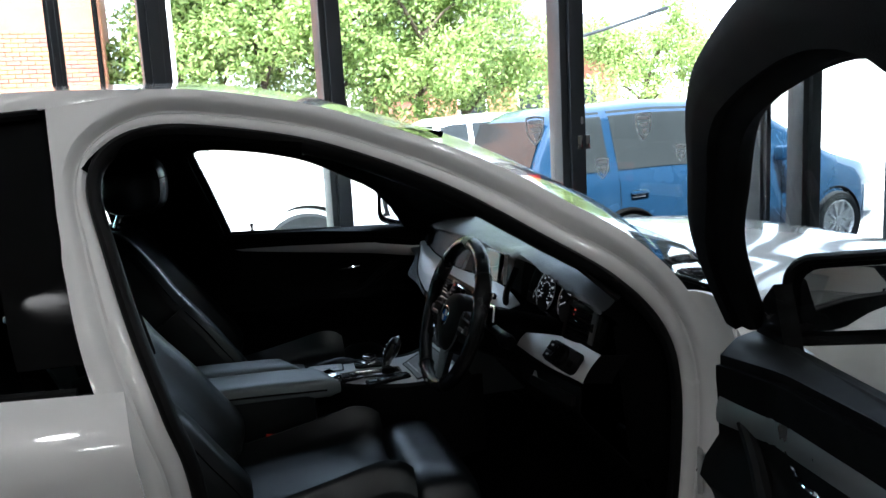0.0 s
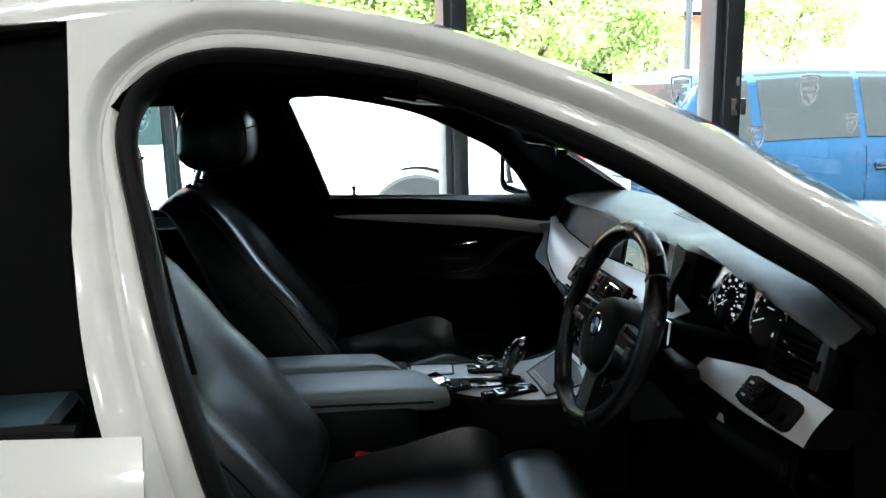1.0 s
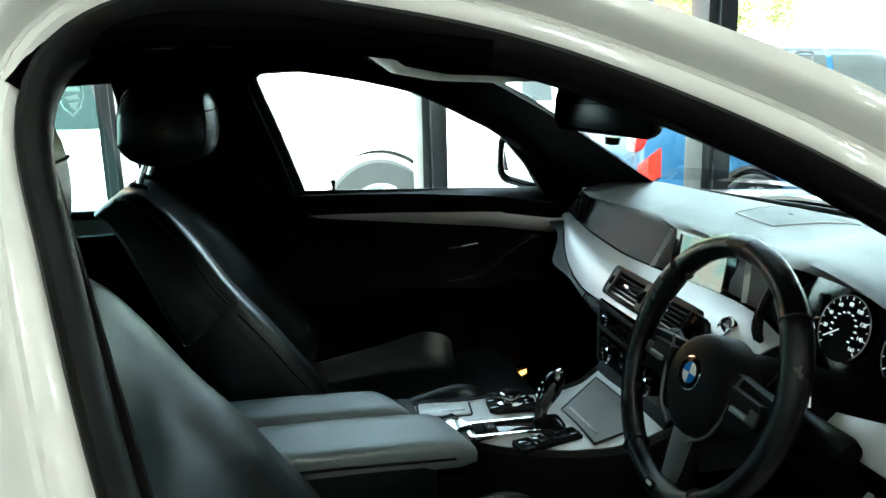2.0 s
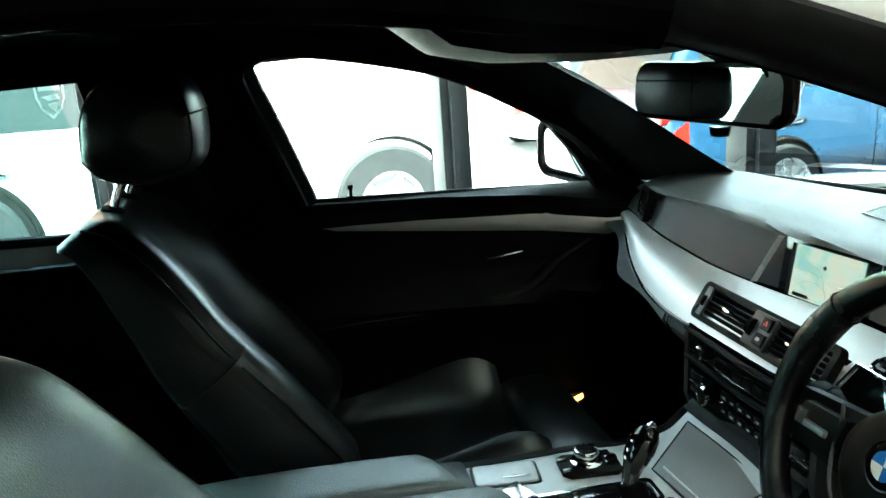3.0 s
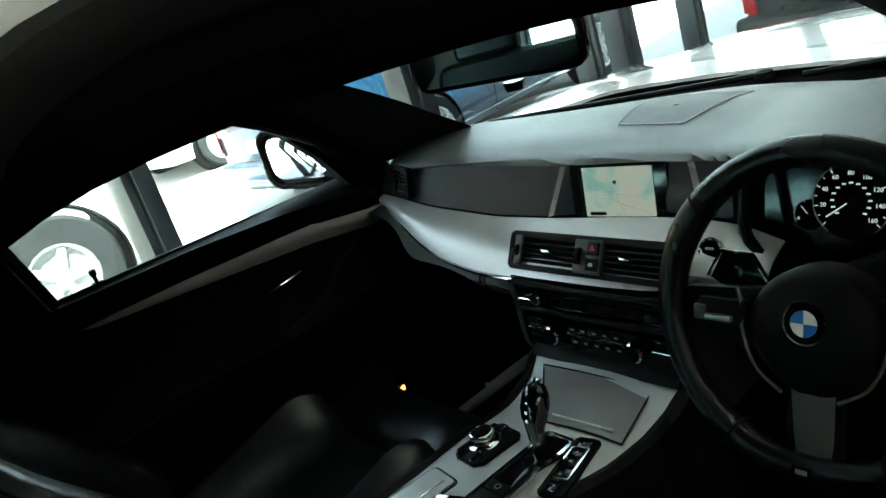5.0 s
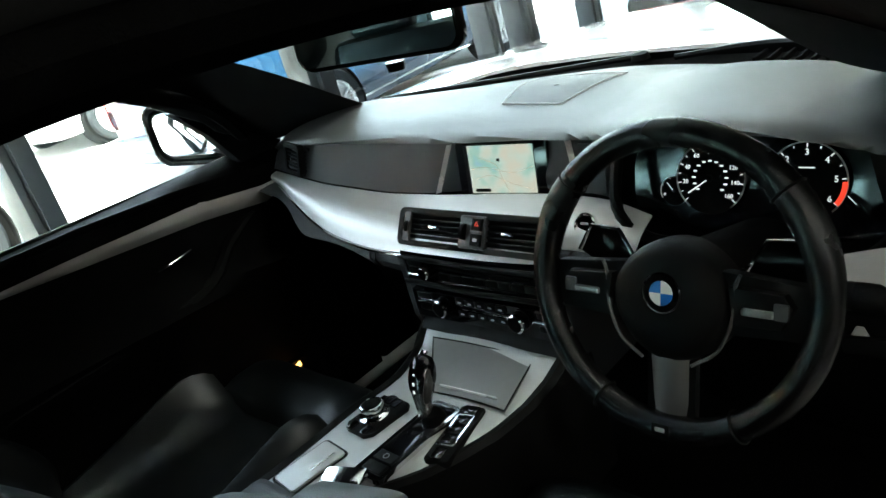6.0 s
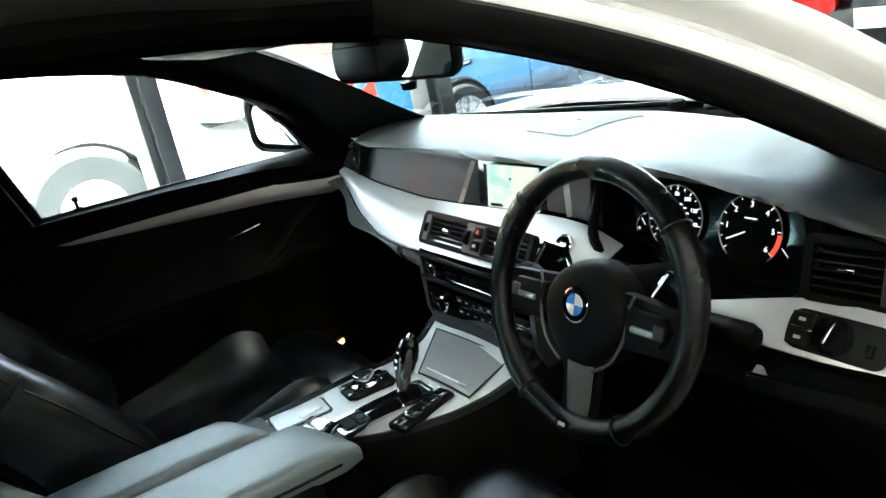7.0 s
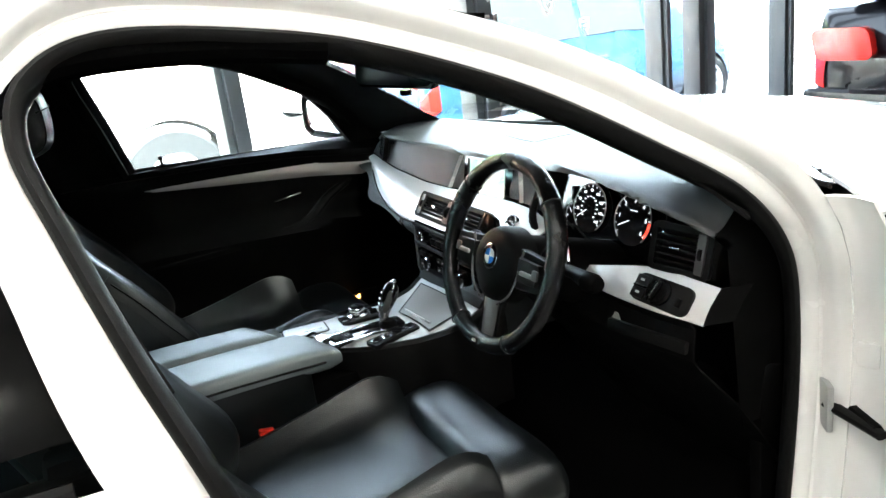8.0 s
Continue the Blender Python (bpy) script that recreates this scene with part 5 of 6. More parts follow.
part("map_marker", prism(rounded(0.006, 0.006, 0.003), 0.0006, sc @ pose(-0.004, 0.016, 0.0038)), DARKPL, screen_part)
part("map_scale_bar", prism(rounded(0.03, 0.006, 0.003), 0.0006, sc @ pose(-0.04, -0.036, 0.0038)), DARKPL, screen_part)
for ya, xa, yb_, xb_ in ((0.139, 0.246, 0.169, 0.219), (-0.098, 0.262, -0.112, 0.248)):
    part("chrome_strip", skin([[(xa + (xb_ - xa) * b + dx - 0.005, ya + (yb_ - ya) * b + dy, 0.978 - 0.080 * b) for dx, dy in ((0.004, 0.005), (-0.004, 0.001), (0.004, -0.005))] for b in np.linspace(0, 1, 8)]), STRIPSILVER, dash, "slim chrome strip")
part("side_shutter", skin([[(0.262 - 0.012 * b, -0.115 - 0.045 * a, 0.972 - 0.076 * b) for b in np.linspace(0, 1, 5)] for a in np.linspace(0, 1, 5)], thick=0.004), DASHLOW, dash)


# ---- air vents ----
def vent(m, w, h, slats, tabs, wheels, label):
    """A framed outlet with slats, bright tabs and thumb wheels; x across, y up, z to the cabin."""
    v = part("air_vent", band(rounded(w + 0.022, h + 0.020, 0.012), rounded(w, h, 0.006), 0.014, m), PLASTIC, car, label)
    part("vent_back", block((w, h, 0.004), m @ pose(0, 0, -0.03), 0), DARKPL, v)
    for k in range(slats):
        y = -h / 2 + h * (k + 0.5) / slats
        part("slat", block((w - 0.002, 0.0042, 0.022), m @ pose(0, y, -0.012, -24, 0, 0), 0.0012, 1), PLASTIC, v)
    for tx in tabs:
        part("tab", block((0.020, 0.006, 0.010), m @ pose(tx, 0.002, 0.002), 0.002), CHROME, v, "bright slider tab")
    for wx in wheels:
        part("thumb_plate", block((0.016, h + 0.004, 0.006), m @ pose(wx, 0, 0.0), 0.002), GREYDK, v)
        part("thumb_wheel", lathe([(0.001, -0.003), (0.012, -0.003), (0.012, 0.003), (0.001, 0.003)], m @ pose(wx, 0, -0.004, 0, 90, 0), 16), DARKPL, v)
    return v


GREYDK = mat("dark grey plastic", (0.035, 0.035, 0.035), 0.45, vary=0.08, grain=800, bump=0.1)
cv = axes((0.140, 0.045, 0.868), (0, -1, 0), (0.53, 0, 0.85))
centre_vent = vent(cv, 0.308, 0.046, 5, (-0.075, 0.085), (-0.142,), "pair of centre air vents in a black surround")
plate = part("switch_plate", block((0.056, 0.054, 0.012), cv @ pose(0.012, 0, -0.002), 0.003), GREYDK, centre_vent)
for sx_, sy_, red in ((0.024, 0.013, True), (0.024, -0.012, False)):
    part("switch", block((0.022, 0.020, 0.006), cv @ pose(sx_, sy_, 0.005), 0.002), PLASTIC, centre_vent)
    part("switch_mark", ring_flat(0.0035, 0.0048, cv @ pose(sx_, sy_, 0.0086), 90, 450, 0.0004, 4) if red else block((0.008, 0.005, 0.0006), cv @ pose(sx_, sy_, 0.0084), 0), DIALRED if red else GREYPL, centre_vent)
part("thumb_wheel", lathe([(0.001, -0.004), (0.014, -0.004), (0.014, 0.004), (0.001, 0.004)], cv @ pose(-0.004, 0, 0.001, 0, 90, 0), 16), DARKPL, centre_vent)
vent(axes((0.226, 0.597, 0.952), (-0.30, -0.95, 0), (0.25, 0, 0.97)), 0.070, 0.048, 6, (0.0,), (), "small side air vent")
vent(axes((0.226, -0.618, 0.905), (0.20, -0.98, -0.05), (0.25, 0, 0.97)), 0.098, 0.066, 6, (-0.008,), (0.040,), "side air vent with a bright tab")

# start button
sb = axes((0.188, -0.152, 0.872), (0, -1, 0), (0.55, 0, 0.83))
start = part("start_button", lathe([(0.0185, -0.006), (0.0185, 0.003), (0.0165, 0.005), (0.0145, 0.003), (0.0145, -0.004)], sb, 28), CHROME, dash, "round start button in a chrome ring")
part("button_face", lathe([(0.001, 0.0), (0.0145, 0.0), (0.013, 0.002), (0.001, 0.003)], sb, 24), PIANO, start)
part("button_print", block((0.013, 0.0035, 0.0005), sb @ pose(0, 0.002, 0.0032), 0), GREYPL, start)

# ---- radio and climate panels ----
stack = part("centre_panel", skin([[(x, y, z) for x, z in ((0.135, 0.832), (0.120, 0.826), (0.121, 0.776), (0.150, 0.770), (0.150, 0.757), (0.118, 0.752), (0.116, 0.700), (0.14, 0.690), (0.16, 0.64))] for y in np.linspace(0.205, -0.125, 8)], thick=0.005), PIANO, car, "black centre stack with radio and climate controls")
for yy in (0.212, -0.132):
    part("stack_flank", skin([[(x, yy, z) for x, z in ((0.117, 0.822), (0.116, 0.70), (0.15, 0.60))], [(x, yy, z) for x, z in ((0.24, 0.822), (0.26, 0.70), (0.3, 0.60))]], thick=0.012), DASHLOW, stack)
for z0 in (0.8185, 0.769):
    part("stack_ridge", tube([(0.118, 0.208, z0), (0.112, 0.04, z0), (0.118, -0.128, z0)], 0.005, 8), PLASTIC, stack)


def panel_m(y, z, x=0.117):
    return axes((x, y, z), (0, -1, 0), (0.06, 0, 1))


def knob(y, z, r, parent):
    k = part("rotary_knob", lathe([(r * 1.12, -0.004), (r * 1.12, 0.004), (r, 0.006), (r * 0.96, 0.017), (r * 0.86, 0.019), (0.001, 0.0185)], panel_m(y, z), 28), DARKPL, parent, "black knob with a chrome ring")
    part("knob_ring", lathe([(r * 1.0, 0.013), (r * 1.06, 0.014), (r * 1.06, 0.018), (r * 0.88, 0.0205), (r * 0.84, 0.018)], panel_m(y, z), 28), CHROME, k)
    return k


knob(0.137, 0.799, 0.011, stack)
knob(0.123, 0.731, 0.0155, stack)
knob(-0.045, 0.731, 0.0155, stack)
part("disc_slot", block((0.20, 0.006, 0.004), panel_m(0.02, 0.806), 0.001), DARKPL, stack)
for k in range(8):
    part("preset_button", block((0.0235, 0.013, 0.005), panel_m(0.105 - k * 0.0265, 0.790), 0.0015), PLASTIC, stack)
for z0, y0, y1 in ((0.781, 0.112, -0.115), (0.7325, 0.100, -0.022), (0.788, 0.19, 0.158), (0.7325, 0.188, 0.148), (0.7325, -0.07, -0.118)):
    part("bright_line", tube([(0.1135, y0, z0), (0.1135, y1, z0)], 0.0013, 6), CHROME, stack)
for z0, ya in ((0.809, 0.172), (0.795, 0.172), (0.744, 0.170), (0.720, 0.170), (0.744, -0.096), (0.720, -0.096)):
    part("side_button", block((0.034, 0.011, 0.005), panel_m(ya, z0), 0.0015), PLASTIC, stack)
for k in range(5):
    for z0 in (0.743, 0.720):
        b_ = part("climate_button", block((0.020, 0.011, 0.005), panel_m(0.085 - k * 0.0225, z0), 0.0015), PLASTIC, stack)
        part("button_mark", block((0.007, 0.003, 0.0006), panel_m(0.085 - k * 0.0225, z0, 0.1143), 0), GREYPL, b_)

# ---- centre console ----
def left_e(x):
    return np.interp(x, (-0.36, -0.2, -0.1, 0.0, 0.06, 0.12), (0.172, 0.166, 0.166, 0.157, 0.165, 0.19))


def right_e(x):
    return np.interp(x, (-0.36, -0.27, -0.22, -0.17, -0.12, -0.06, 0.02, 0.12), (0.055, 0.035, -0.005, -0.045, -0.070, -0.090, -0.102, -0.108))


def top_z(x):
    return np.interp(x, (-0.40, -0.1, -0.03, 0.02, 0.07, 0.12), (0.652, 0.653, 0.652, 0.655, 0.664, 0.684))


cx_ = np.linspace(-0.36, 0.118, 44)
console = part("centre_console", skin([[(x, left_e(x) + (right_e(x) - left_e(x)) * b, top_z(x) + 0.004 * math.sin(math.pi * b) - 0.004 * (abs(2 * b - 1) ** 8)) for b in np.linspace(0, 1, 20)] for x in cx_], thick=0.006), SATIN, car, "satin silver centre console with selector and armrest")
for sgn, e in ((1, left_e), (-1, right_e)):
    part("console_flank", skin([[(x, e(x) + sgn * d, top_z(x) - h) for d, h in ((-0.002, 0.002), (0.010, -0.001), (0.020, 0.006), (0.026, 0.03), (0.03, 0.09), (0.03, 0.24))] for x in np.linspace(-0.36, 0.16, 30)], thick=0.004), PLASTIC, console)
part("tunnel", block((1.1, 0.20, 0.34), pose(-0.45, 0.035, 0.44), 0.03), CARPET, console)


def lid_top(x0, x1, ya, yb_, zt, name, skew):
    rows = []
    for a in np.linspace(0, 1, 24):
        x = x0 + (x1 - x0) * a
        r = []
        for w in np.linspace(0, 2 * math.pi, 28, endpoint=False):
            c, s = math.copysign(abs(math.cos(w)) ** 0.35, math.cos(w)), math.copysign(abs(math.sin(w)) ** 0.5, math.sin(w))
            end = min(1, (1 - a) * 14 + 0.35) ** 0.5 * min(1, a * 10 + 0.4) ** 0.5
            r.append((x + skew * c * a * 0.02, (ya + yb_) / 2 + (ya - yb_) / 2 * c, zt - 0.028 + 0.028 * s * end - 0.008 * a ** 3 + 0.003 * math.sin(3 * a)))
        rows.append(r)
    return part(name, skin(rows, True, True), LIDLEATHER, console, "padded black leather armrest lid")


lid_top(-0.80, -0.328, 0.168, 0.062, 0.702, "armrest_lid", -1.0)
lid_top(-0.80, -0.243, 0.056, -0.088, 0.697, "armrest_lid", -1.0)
part("armrest_box", block((0.50, 0.25, 0.20), pose(-0.54, 0.038, 0.575), 0.02), LEATHER, console)
part("armrest_seam", tube(cat([(-0.8, -0.091, 0.672), (-0.5, -0.092, 0.672), (-0.26, -0.090, 0.662)], 16), 0.0025, 6), SEAL, console)
part("latch_plate", block((0.06, 0.07, 0.012), pose(-0.245, 0.035, 0.659, 0, -8, 20), 0.004), CHROME, console)
lid = part("ashtray_lid", prism(rounded(0.098, 0.058, 0.008), 0.008, pose(-0.236, 0.116, 0.6605, 0, 0, -7), 0.002), SATIN, console, "flat satin storage lid")
part("lid_groove", band(rounded(0.106, 0.066, 0.010), rounded(0.099, 0.059, 0.008), 0.003, pose(-0.236, 0.116, 0.6580, 0, 0, -7)), SEAL, lid)
part("lid_line", block((0.045, 0.003, 0.002), pose(-0.222, 0.100, 0.6612, 0, 0, -7), 0.0008), CHROME, lid)
cp_ = part("controller_plate", prism([(-0.046, -0.022), (-0.034, -0.034), (0.038, -0.034), (0.048, -0.024), (0.048, 0.020), (0.036, 0.032), (-0.036, 0.032), (-0.046, 0.022)], 0.012, pose(-0.106, 0.100, 0.6635, 0, 0, -6), 0.003), PLASTIC, console, "black controller plate with a chrome knob")
part("controller_knob", lathe([(0.025, 0.0), (0.025, 0.003), (0.020, 0.005), (0.018, 0.007), (0.0195, 0.009), (0.0200, 0.019), (0.0185, 0.022), (0.0165, 0.0225), (0.0155, 0.021), (0.001, 0.0205)], pose(-0.108, 0.102, 0.6635), 32), CHROME, cp_, "chrome rotary controller")
part("knob_cap", lathe([(0.001, 0.021), (0.0155, 0.0215), (0.014, 0.0225), (0.001, 0.0228)], pose(-0.108, 0.102, 0.6635), 24), DARKPL, cp_)
for bx_, by_ in ((-0.142, 0.118), (-0.142, 0.086), (-0.072, 0.088), (-0.068, 0.104), (-0.074, 0.120)):
    part("controller_button", block((0.020, 0.012, 0.004), pose(bx_, by_, 0.6640, 0, 0, -6), 0.0015), PIANO, cp_)
# selector slot with chrome frame
sm = pose(-0.128, 0.006, 0.6600, 0, 0, -2)
gate = part("selector_plate", prism(rounded(0.170, 0.050, 0.008), 0.010, sm, 0.001), PIANO, console, "gloss black selector plate in a chrome frame")
part("selector_frame", band(rounded(0.180, 0.060, 0.010), rounded(0.168, 0.048, 0.007), 0.007, sm @ pose(0, 0, 0.003)), CHROME, gate)
for bx_, sy_ in ((-0.068, 0.040), (-0.045, 0.040)):
    part("parking_button", block((0.020, sy_, 0.006), sm @ pose(bx_, 0, 0.002), 0.002), PLASTIC, gate)
part("button_mark", ring_flat(0.004, 0.0052, sm @ pose(-0.045, 0, 0.0055), 0, 360, 0.0004, 16), GREYPL, gate)
part("gaiter_base", lathe([(0.020, 0.0), (0.019, 0.006), (0.014, 0.012), (0.001, 0.012)], sm @ pose(0.055, 0.0, 0.0), 20), DARKPL, gate)
side_m = pose(-0.085, -0.050, 0.6585, 0, 0, 12)
mode = part("mode_switch_plate", prism(rounded(0.125, 0.042, 0.006), 0.010, side_m, 0.001), PLASTIC, console, "black switch plate with driving mode buttons")
part("switch_frame", band(rounded(0.072, 0.030, 0.003), rounded(0.066, 0.024, 0.002), 0.004, side_m @ pose(0.004, 0, 0.003)), CHROME, mode)
for k in range(3):
    part("mode_button", block((0.020, 0.022, 0.004), side_m @ pose(-0.017 + k * 0.0215, 0, 0.002), 0.0015), PIANO, mode)
part("mode_button", block((0.020, 0.026, 0.004), side_m @ pose(0.050, 0, 0.002), 0.0015), PIANO, mode)
part("lock_button", block((0.022, 0.018, 0.003), side_m @ pose(-0.048, 0, 0.002), 0.0015), PIANO, mode)
# gear selector: neck and head
spine = cat([(-0.080, 0.012, 0.655), (-0.077, 0.014, 0.676), (-0.067, 0.020, 0.698), (-0.053, 0.025, 0.720), (-0.041, 0.028, 0.738), (-0.036, 0.029, 0.748)], 18)
rr_ = np.interp(np.linspace(0, 1, 18), (0, 0.12, 0.3, 0.5, 0.68, 0.85, 0.95, 1), (0.009, 0.0105, 0.0125, 0.0175, 0.0205, 0.0185, 0.0135, 0.005))
lever = part("gear_selector", tube(spine[:10], list(rr_[:10]), 18, flat=1.12, up=(0, 1, 0)), SELECTOR, car, "chrome and black gear selector")
part("selector_head", tube(spine[8:], list(rr_[8:] * 1.02), 18, flat=1.12, up=(0, 1, 0)), PIANO, lever, "gloss black selector head")
for sgn in (1, -1):
    part("head_side", tube([p + np.array((0.006 * sgn, 0.95 * sgn * r, 0.0)) for p, r in zip(spine[6:17], rr_[6:17])], [0.004, 0.006, 0.008, 0.009, 0.009, 0.0085, 0.008, 0.0075, 0.0065, 0.005, 0.003], 8, flat=0.6, up=(0, 1, 0)), GREYDK, lever)
part("selector_face", skin([[np.array(spine[i]) + rr_[i] * np.array((-1.07 * math.cos(w), -1.20 * math.sin(w), 0.10)) for w in np.linspace(-0.65, 1.05, 9)] for i in range(9, 16)], thick=0.001), PIANO, lever, "gloss black face with lit gear letters")
for k, ch in enumerate("RND"):
    i = 13 - 1.6 * k
    p = spine[int(i)]
    part("gear_mark", block((0.0012, 0.003, 0.0045), axes(tuple(p + np.array((-1.06, -0.12, 0.2)) * rr_[int(i)] * 1.02), (1, 0, 0), (0, 1, 0)), 0), DIALWHITE, lever)
part("unlock_button", block((0.018, 0.012, 0.006), axes(tuple(spine[-1] + np.array((-0.002, 0, -0.001))), (1, 0, 0.45), (0, 1, 0)), 0.002), CHROME, lever)
# sloping storage lid ahead of the selector
TL, TR, BL, BR_ = (np.array(q) for q in ((0.090, 0.150, 0.672), (0.098, -0.066, 0.668), (-0.018, 0.062, 0.652), (-0.012, -0.086, 0.652)))
tl_rows = [[(BL + (TL - BL) * a) * (1 - b) + (BR_ + (TR - BR_) * a) * b + np.array((0, 0, 0.004 + 0.004 * math.sin(math.pi * b))) for b in np.linspace(0, 1, 14)] for a in np.linspace(0, 1, 12)]
tray = part("storage_lid", skin(tl_rows, thick=0.006), TRAYGREY, console, "sloping satin grey storage lid")
edge_ = [r[0] for r in tl_rows] + tl_rows[-1][1:-1] + [r[-1] for r in tl_rows[::-1]] + tl_rows[0][::-1][1:-1]
part("lid_groove", tube(edge_, 0.0015, 6, loop=True), SEAL, tray)
part("lid_line", tube([(-0.004, 0.052, 0.6625), (0.002, -0.062, 0.6625)], 0.0022, 6), STRIPSILVER, tray)
part("stack_foot", skin([[(x, y, z) for x, z in ((0.104, 0.680), (0.116, 0.694), (0.140, 0.704))] for y in np.linspace(0.19, -0.11, 8)], thick=0.012), PLASTIC, stack)

# ---- instruments ----
def dial_m(y, z):
    return axes((0.281, y, z), (0, -1, 0), (0.30, 0, 0.95))


cluster = part("instrument_panel", prism(rounded(0.37, 0.135, 0.05, 8), 0.01, axes((0.286, -0.372, 0.905), (0, -1, 0), (0.30, 0, 0.95))), PIANO, car, "black instrument panel with four white-printed dials")


def dial(y, z, r, a0, a1, ticks, labels, needle, size, inner=0):
    m = dial_m(y, z)
    d = part("dial", lathe([(0.001, 0.0), (r, 0.0), (r, 0.001), (0.001, 0.001)], m, 40), DARKPL, cluster)
    part("dial_ring", ring_flat(r * 0.965, r, m @ pose(0, 0, 0.002), a1 - 12, a0 + 12, 0.001, 48), GREYPL, d)
    tb = bmesh.new()
    for k in range(ticks):
        a = radians(a0 + (a1 - a0) * k / (ticks - 1))
        block((r * (0.10 if k % 2 == 0 else 0.06), r * 0.025, 0.0006), m @ pose(r * 0.90 * math.cos(a), r * 0.90 * math.sin(a), 0.0022, 0, 0, math.degrees(a)), 0, bm=tb)
    part("dial_ticks", tb, DIALWHITE, d)
    for k, txt in enumerate(labels):
        a = radians(a0 + (a1 - a0) * k / (len(labels) - 1))
        if txt:
            words(txt, size, m @ pose(r * 0.72 * math.cos(a), r * 0.72 * math.sin(a), 0.0022), DIALWHITE, d, "dial_number")
    for k in range(inner):
        a = radians(a0 + (a1 - a0) * k / (inner - 1))
        part("inner_mark", block((r * 0.10, r * 0.045, 0.0005), m @ pose(r * 0.47 * math.cos(a), r * 0.47 * math.sin(a), 0.0022), 0), DIALWHITE, d)
    a = radians(needle)
    nb = block((r * 0.78, r * 0.035, 0.0012), m @ pose(r * 0.36 * math.cos(a), r * 0.36 * math.sin(a), 0.004, 0, 0, needle), 0.0004, 1)
    part("needle", nb, DIALWHITE, d)
    part("needle_hub", lathe([(0.001, 0.004), (r * 0.10, 0.004), (r * 0.09, 0.006), (0.001, 0.0065)], m, 18), DARKPL, d)
    return d


dial(-0.310, 0.912, 0.051, 222, -42, 17, ["", "20", "40", "60", "80", "100", "120", "140", "160"], 215, 0.0085, inner=13)
rev = dial(-0.440, 0.912, 0.051, 218, -38, 13, ["", "1", "2", "3", "4", "5", "6"], 206, 0.0115)
part("red_zone", ring_flat(0.044, 0.050, dial_m(-0.440, 0.912) @ pose(0, 0, 0.0026), -38, 0, 0.0006, 12), DIALRED, rev, "red rev limit arc")
part("dial_print", block((0.020, 0.0016, 0.0005), dial_m(-0.440, 0.912) @ pose(0, 0.017, 0.0022), 0), DIALWHITE, rev)
dial(-0.252, 0.890, 0.0215, 200, 20, 5, ["0", "", "1"], 130, 0.006)
dial(-0.500, 0.880, 0.0235, 200, 20, 5, ["50", "100", "150"], 135, 0.0065)
for txt, y_, z_, s_ in (("13:00", -0.285, 0.853, 0.0075), ("24829", -0.372, 0.843, 0.0075), ("5194", -0.405, 0.841, 0.0075), ("+15.5\u00b0C", -0.480, 0.838, 0.0075)):
    words(txt, s_, dial_m(y_, z_) @ pose(0, 0, 0.004), DIALWHITE, cluster, "display_text")
part("cluster_rim", tube(cat([(0.252, -0.185, 0.955), (0.215, -0.195, 0.885), (0.215, -0.24, 0.845), (0.235, -0.35, 0.828), (0.242, -0.46, 0.822), (0.240, -0.525, 0.835), (0.250, -0.560, 0.885), (0.262, -0.565, 0.955)], 40), 0.009, 8), PLASTIC, cluster)
part("cluster_floor", skin([[(0.292, y, z - 0.006), (0.232 if y < -0.25 else 0.222, y, z)] for y, z in ((-0.19, 0.87), (-0.25, 0.842), (-0.36, 0.83), (-0.47, 0.826), (-0.53, 0.838), (-0.56, 0.88))], thick=0.003), DARKPL, cluster)

# light switch
lm = axes((0.181, -0.622, 0.838), (0.12, -0.99, -0.08), (0.62, 0.05, 0.78))
lights = part("light_switch", prism(rounded(0.118, 0.052, 0.016), 0.010, lm @ pose(0, 0, 0.006), 0.002), PLASTIC, car, "light switch panel with a rotary knob")
part("rotary_knob", lathe([(0.0235, 0.0), (0.0235, 0.005), (0.021, 0.008), (0.020, 0.010), (0.001, 0.010)], lm @ pose(-0.004, 0, 0.006), 32), GLOSSBLK, lights)
part("knob_grip", block((0.011, 0.034, 0.014), lm @ pose(-0.004, 0, 0.021, 0, 0, -12), 0.004), GLOSSBLK, lights)
part("knob_bar", block((0.006, 0.028, 0.002), lm @ pose(-0.004, 0, 0.0285, 0, 0, -12), 0.0008), CHROME, lights)
for yy in (0.011, -0.012):
    b_ = part("fog_button", block((0.028, 0.019, 0.006), lm @ pose(-0.042, yy, 0.008), 0.003), PLASTIC, lights)
    part("button_mark", block((0.008, 0.004, 0.0006), lm @ pose(-0.042, yy, 0.0114), 0), GREYPL, b_)
part("bright_line", block((0.030, 0.003, 0.002), lm @ pose(-0.042, -0.0005, 0.010), 0.0005), CHROME, lights)
part("thumb_wheel", block((0.009, 0.016, 0.008), lm @ pose(0.040, -0.006, 0.009), 0.003), DARKPL, lights)

# ---- steering wheel ----
WC = Vector((0.006, -0.385, 0.895))
wm = axes(WC, (0, -1, 0), (math.sin(radians(19)), 0, math.cos(radians(19))))        # x to the right, y up the wheel, z to the driver
ring_p = [wm @ Vector((0.170 * math.sin(a), 0.170 * math.cos(a) + 0.009, 0)) for a in np.linspace(0, 2 * math.pi, 72, endpoint=False)]
wheel_grip = [0.0165 + 0.0025 * (math.exp(-((a - 1.1) / 0.35) ** 2) + math.exp(-((a - 5.18) / 0.35) ** 2)) for a in np.linspace(0, 2 * math.pi, 72, endpoint=False)]
swheel = part("steering_wheel", tube(ring_p, wheel_grip, 16, loop=True, up=tuple(wm.to_3x3() @ Vector((0, 0, 1)))), WRAP, car, "thick black leather steering wheel with silver spoke")
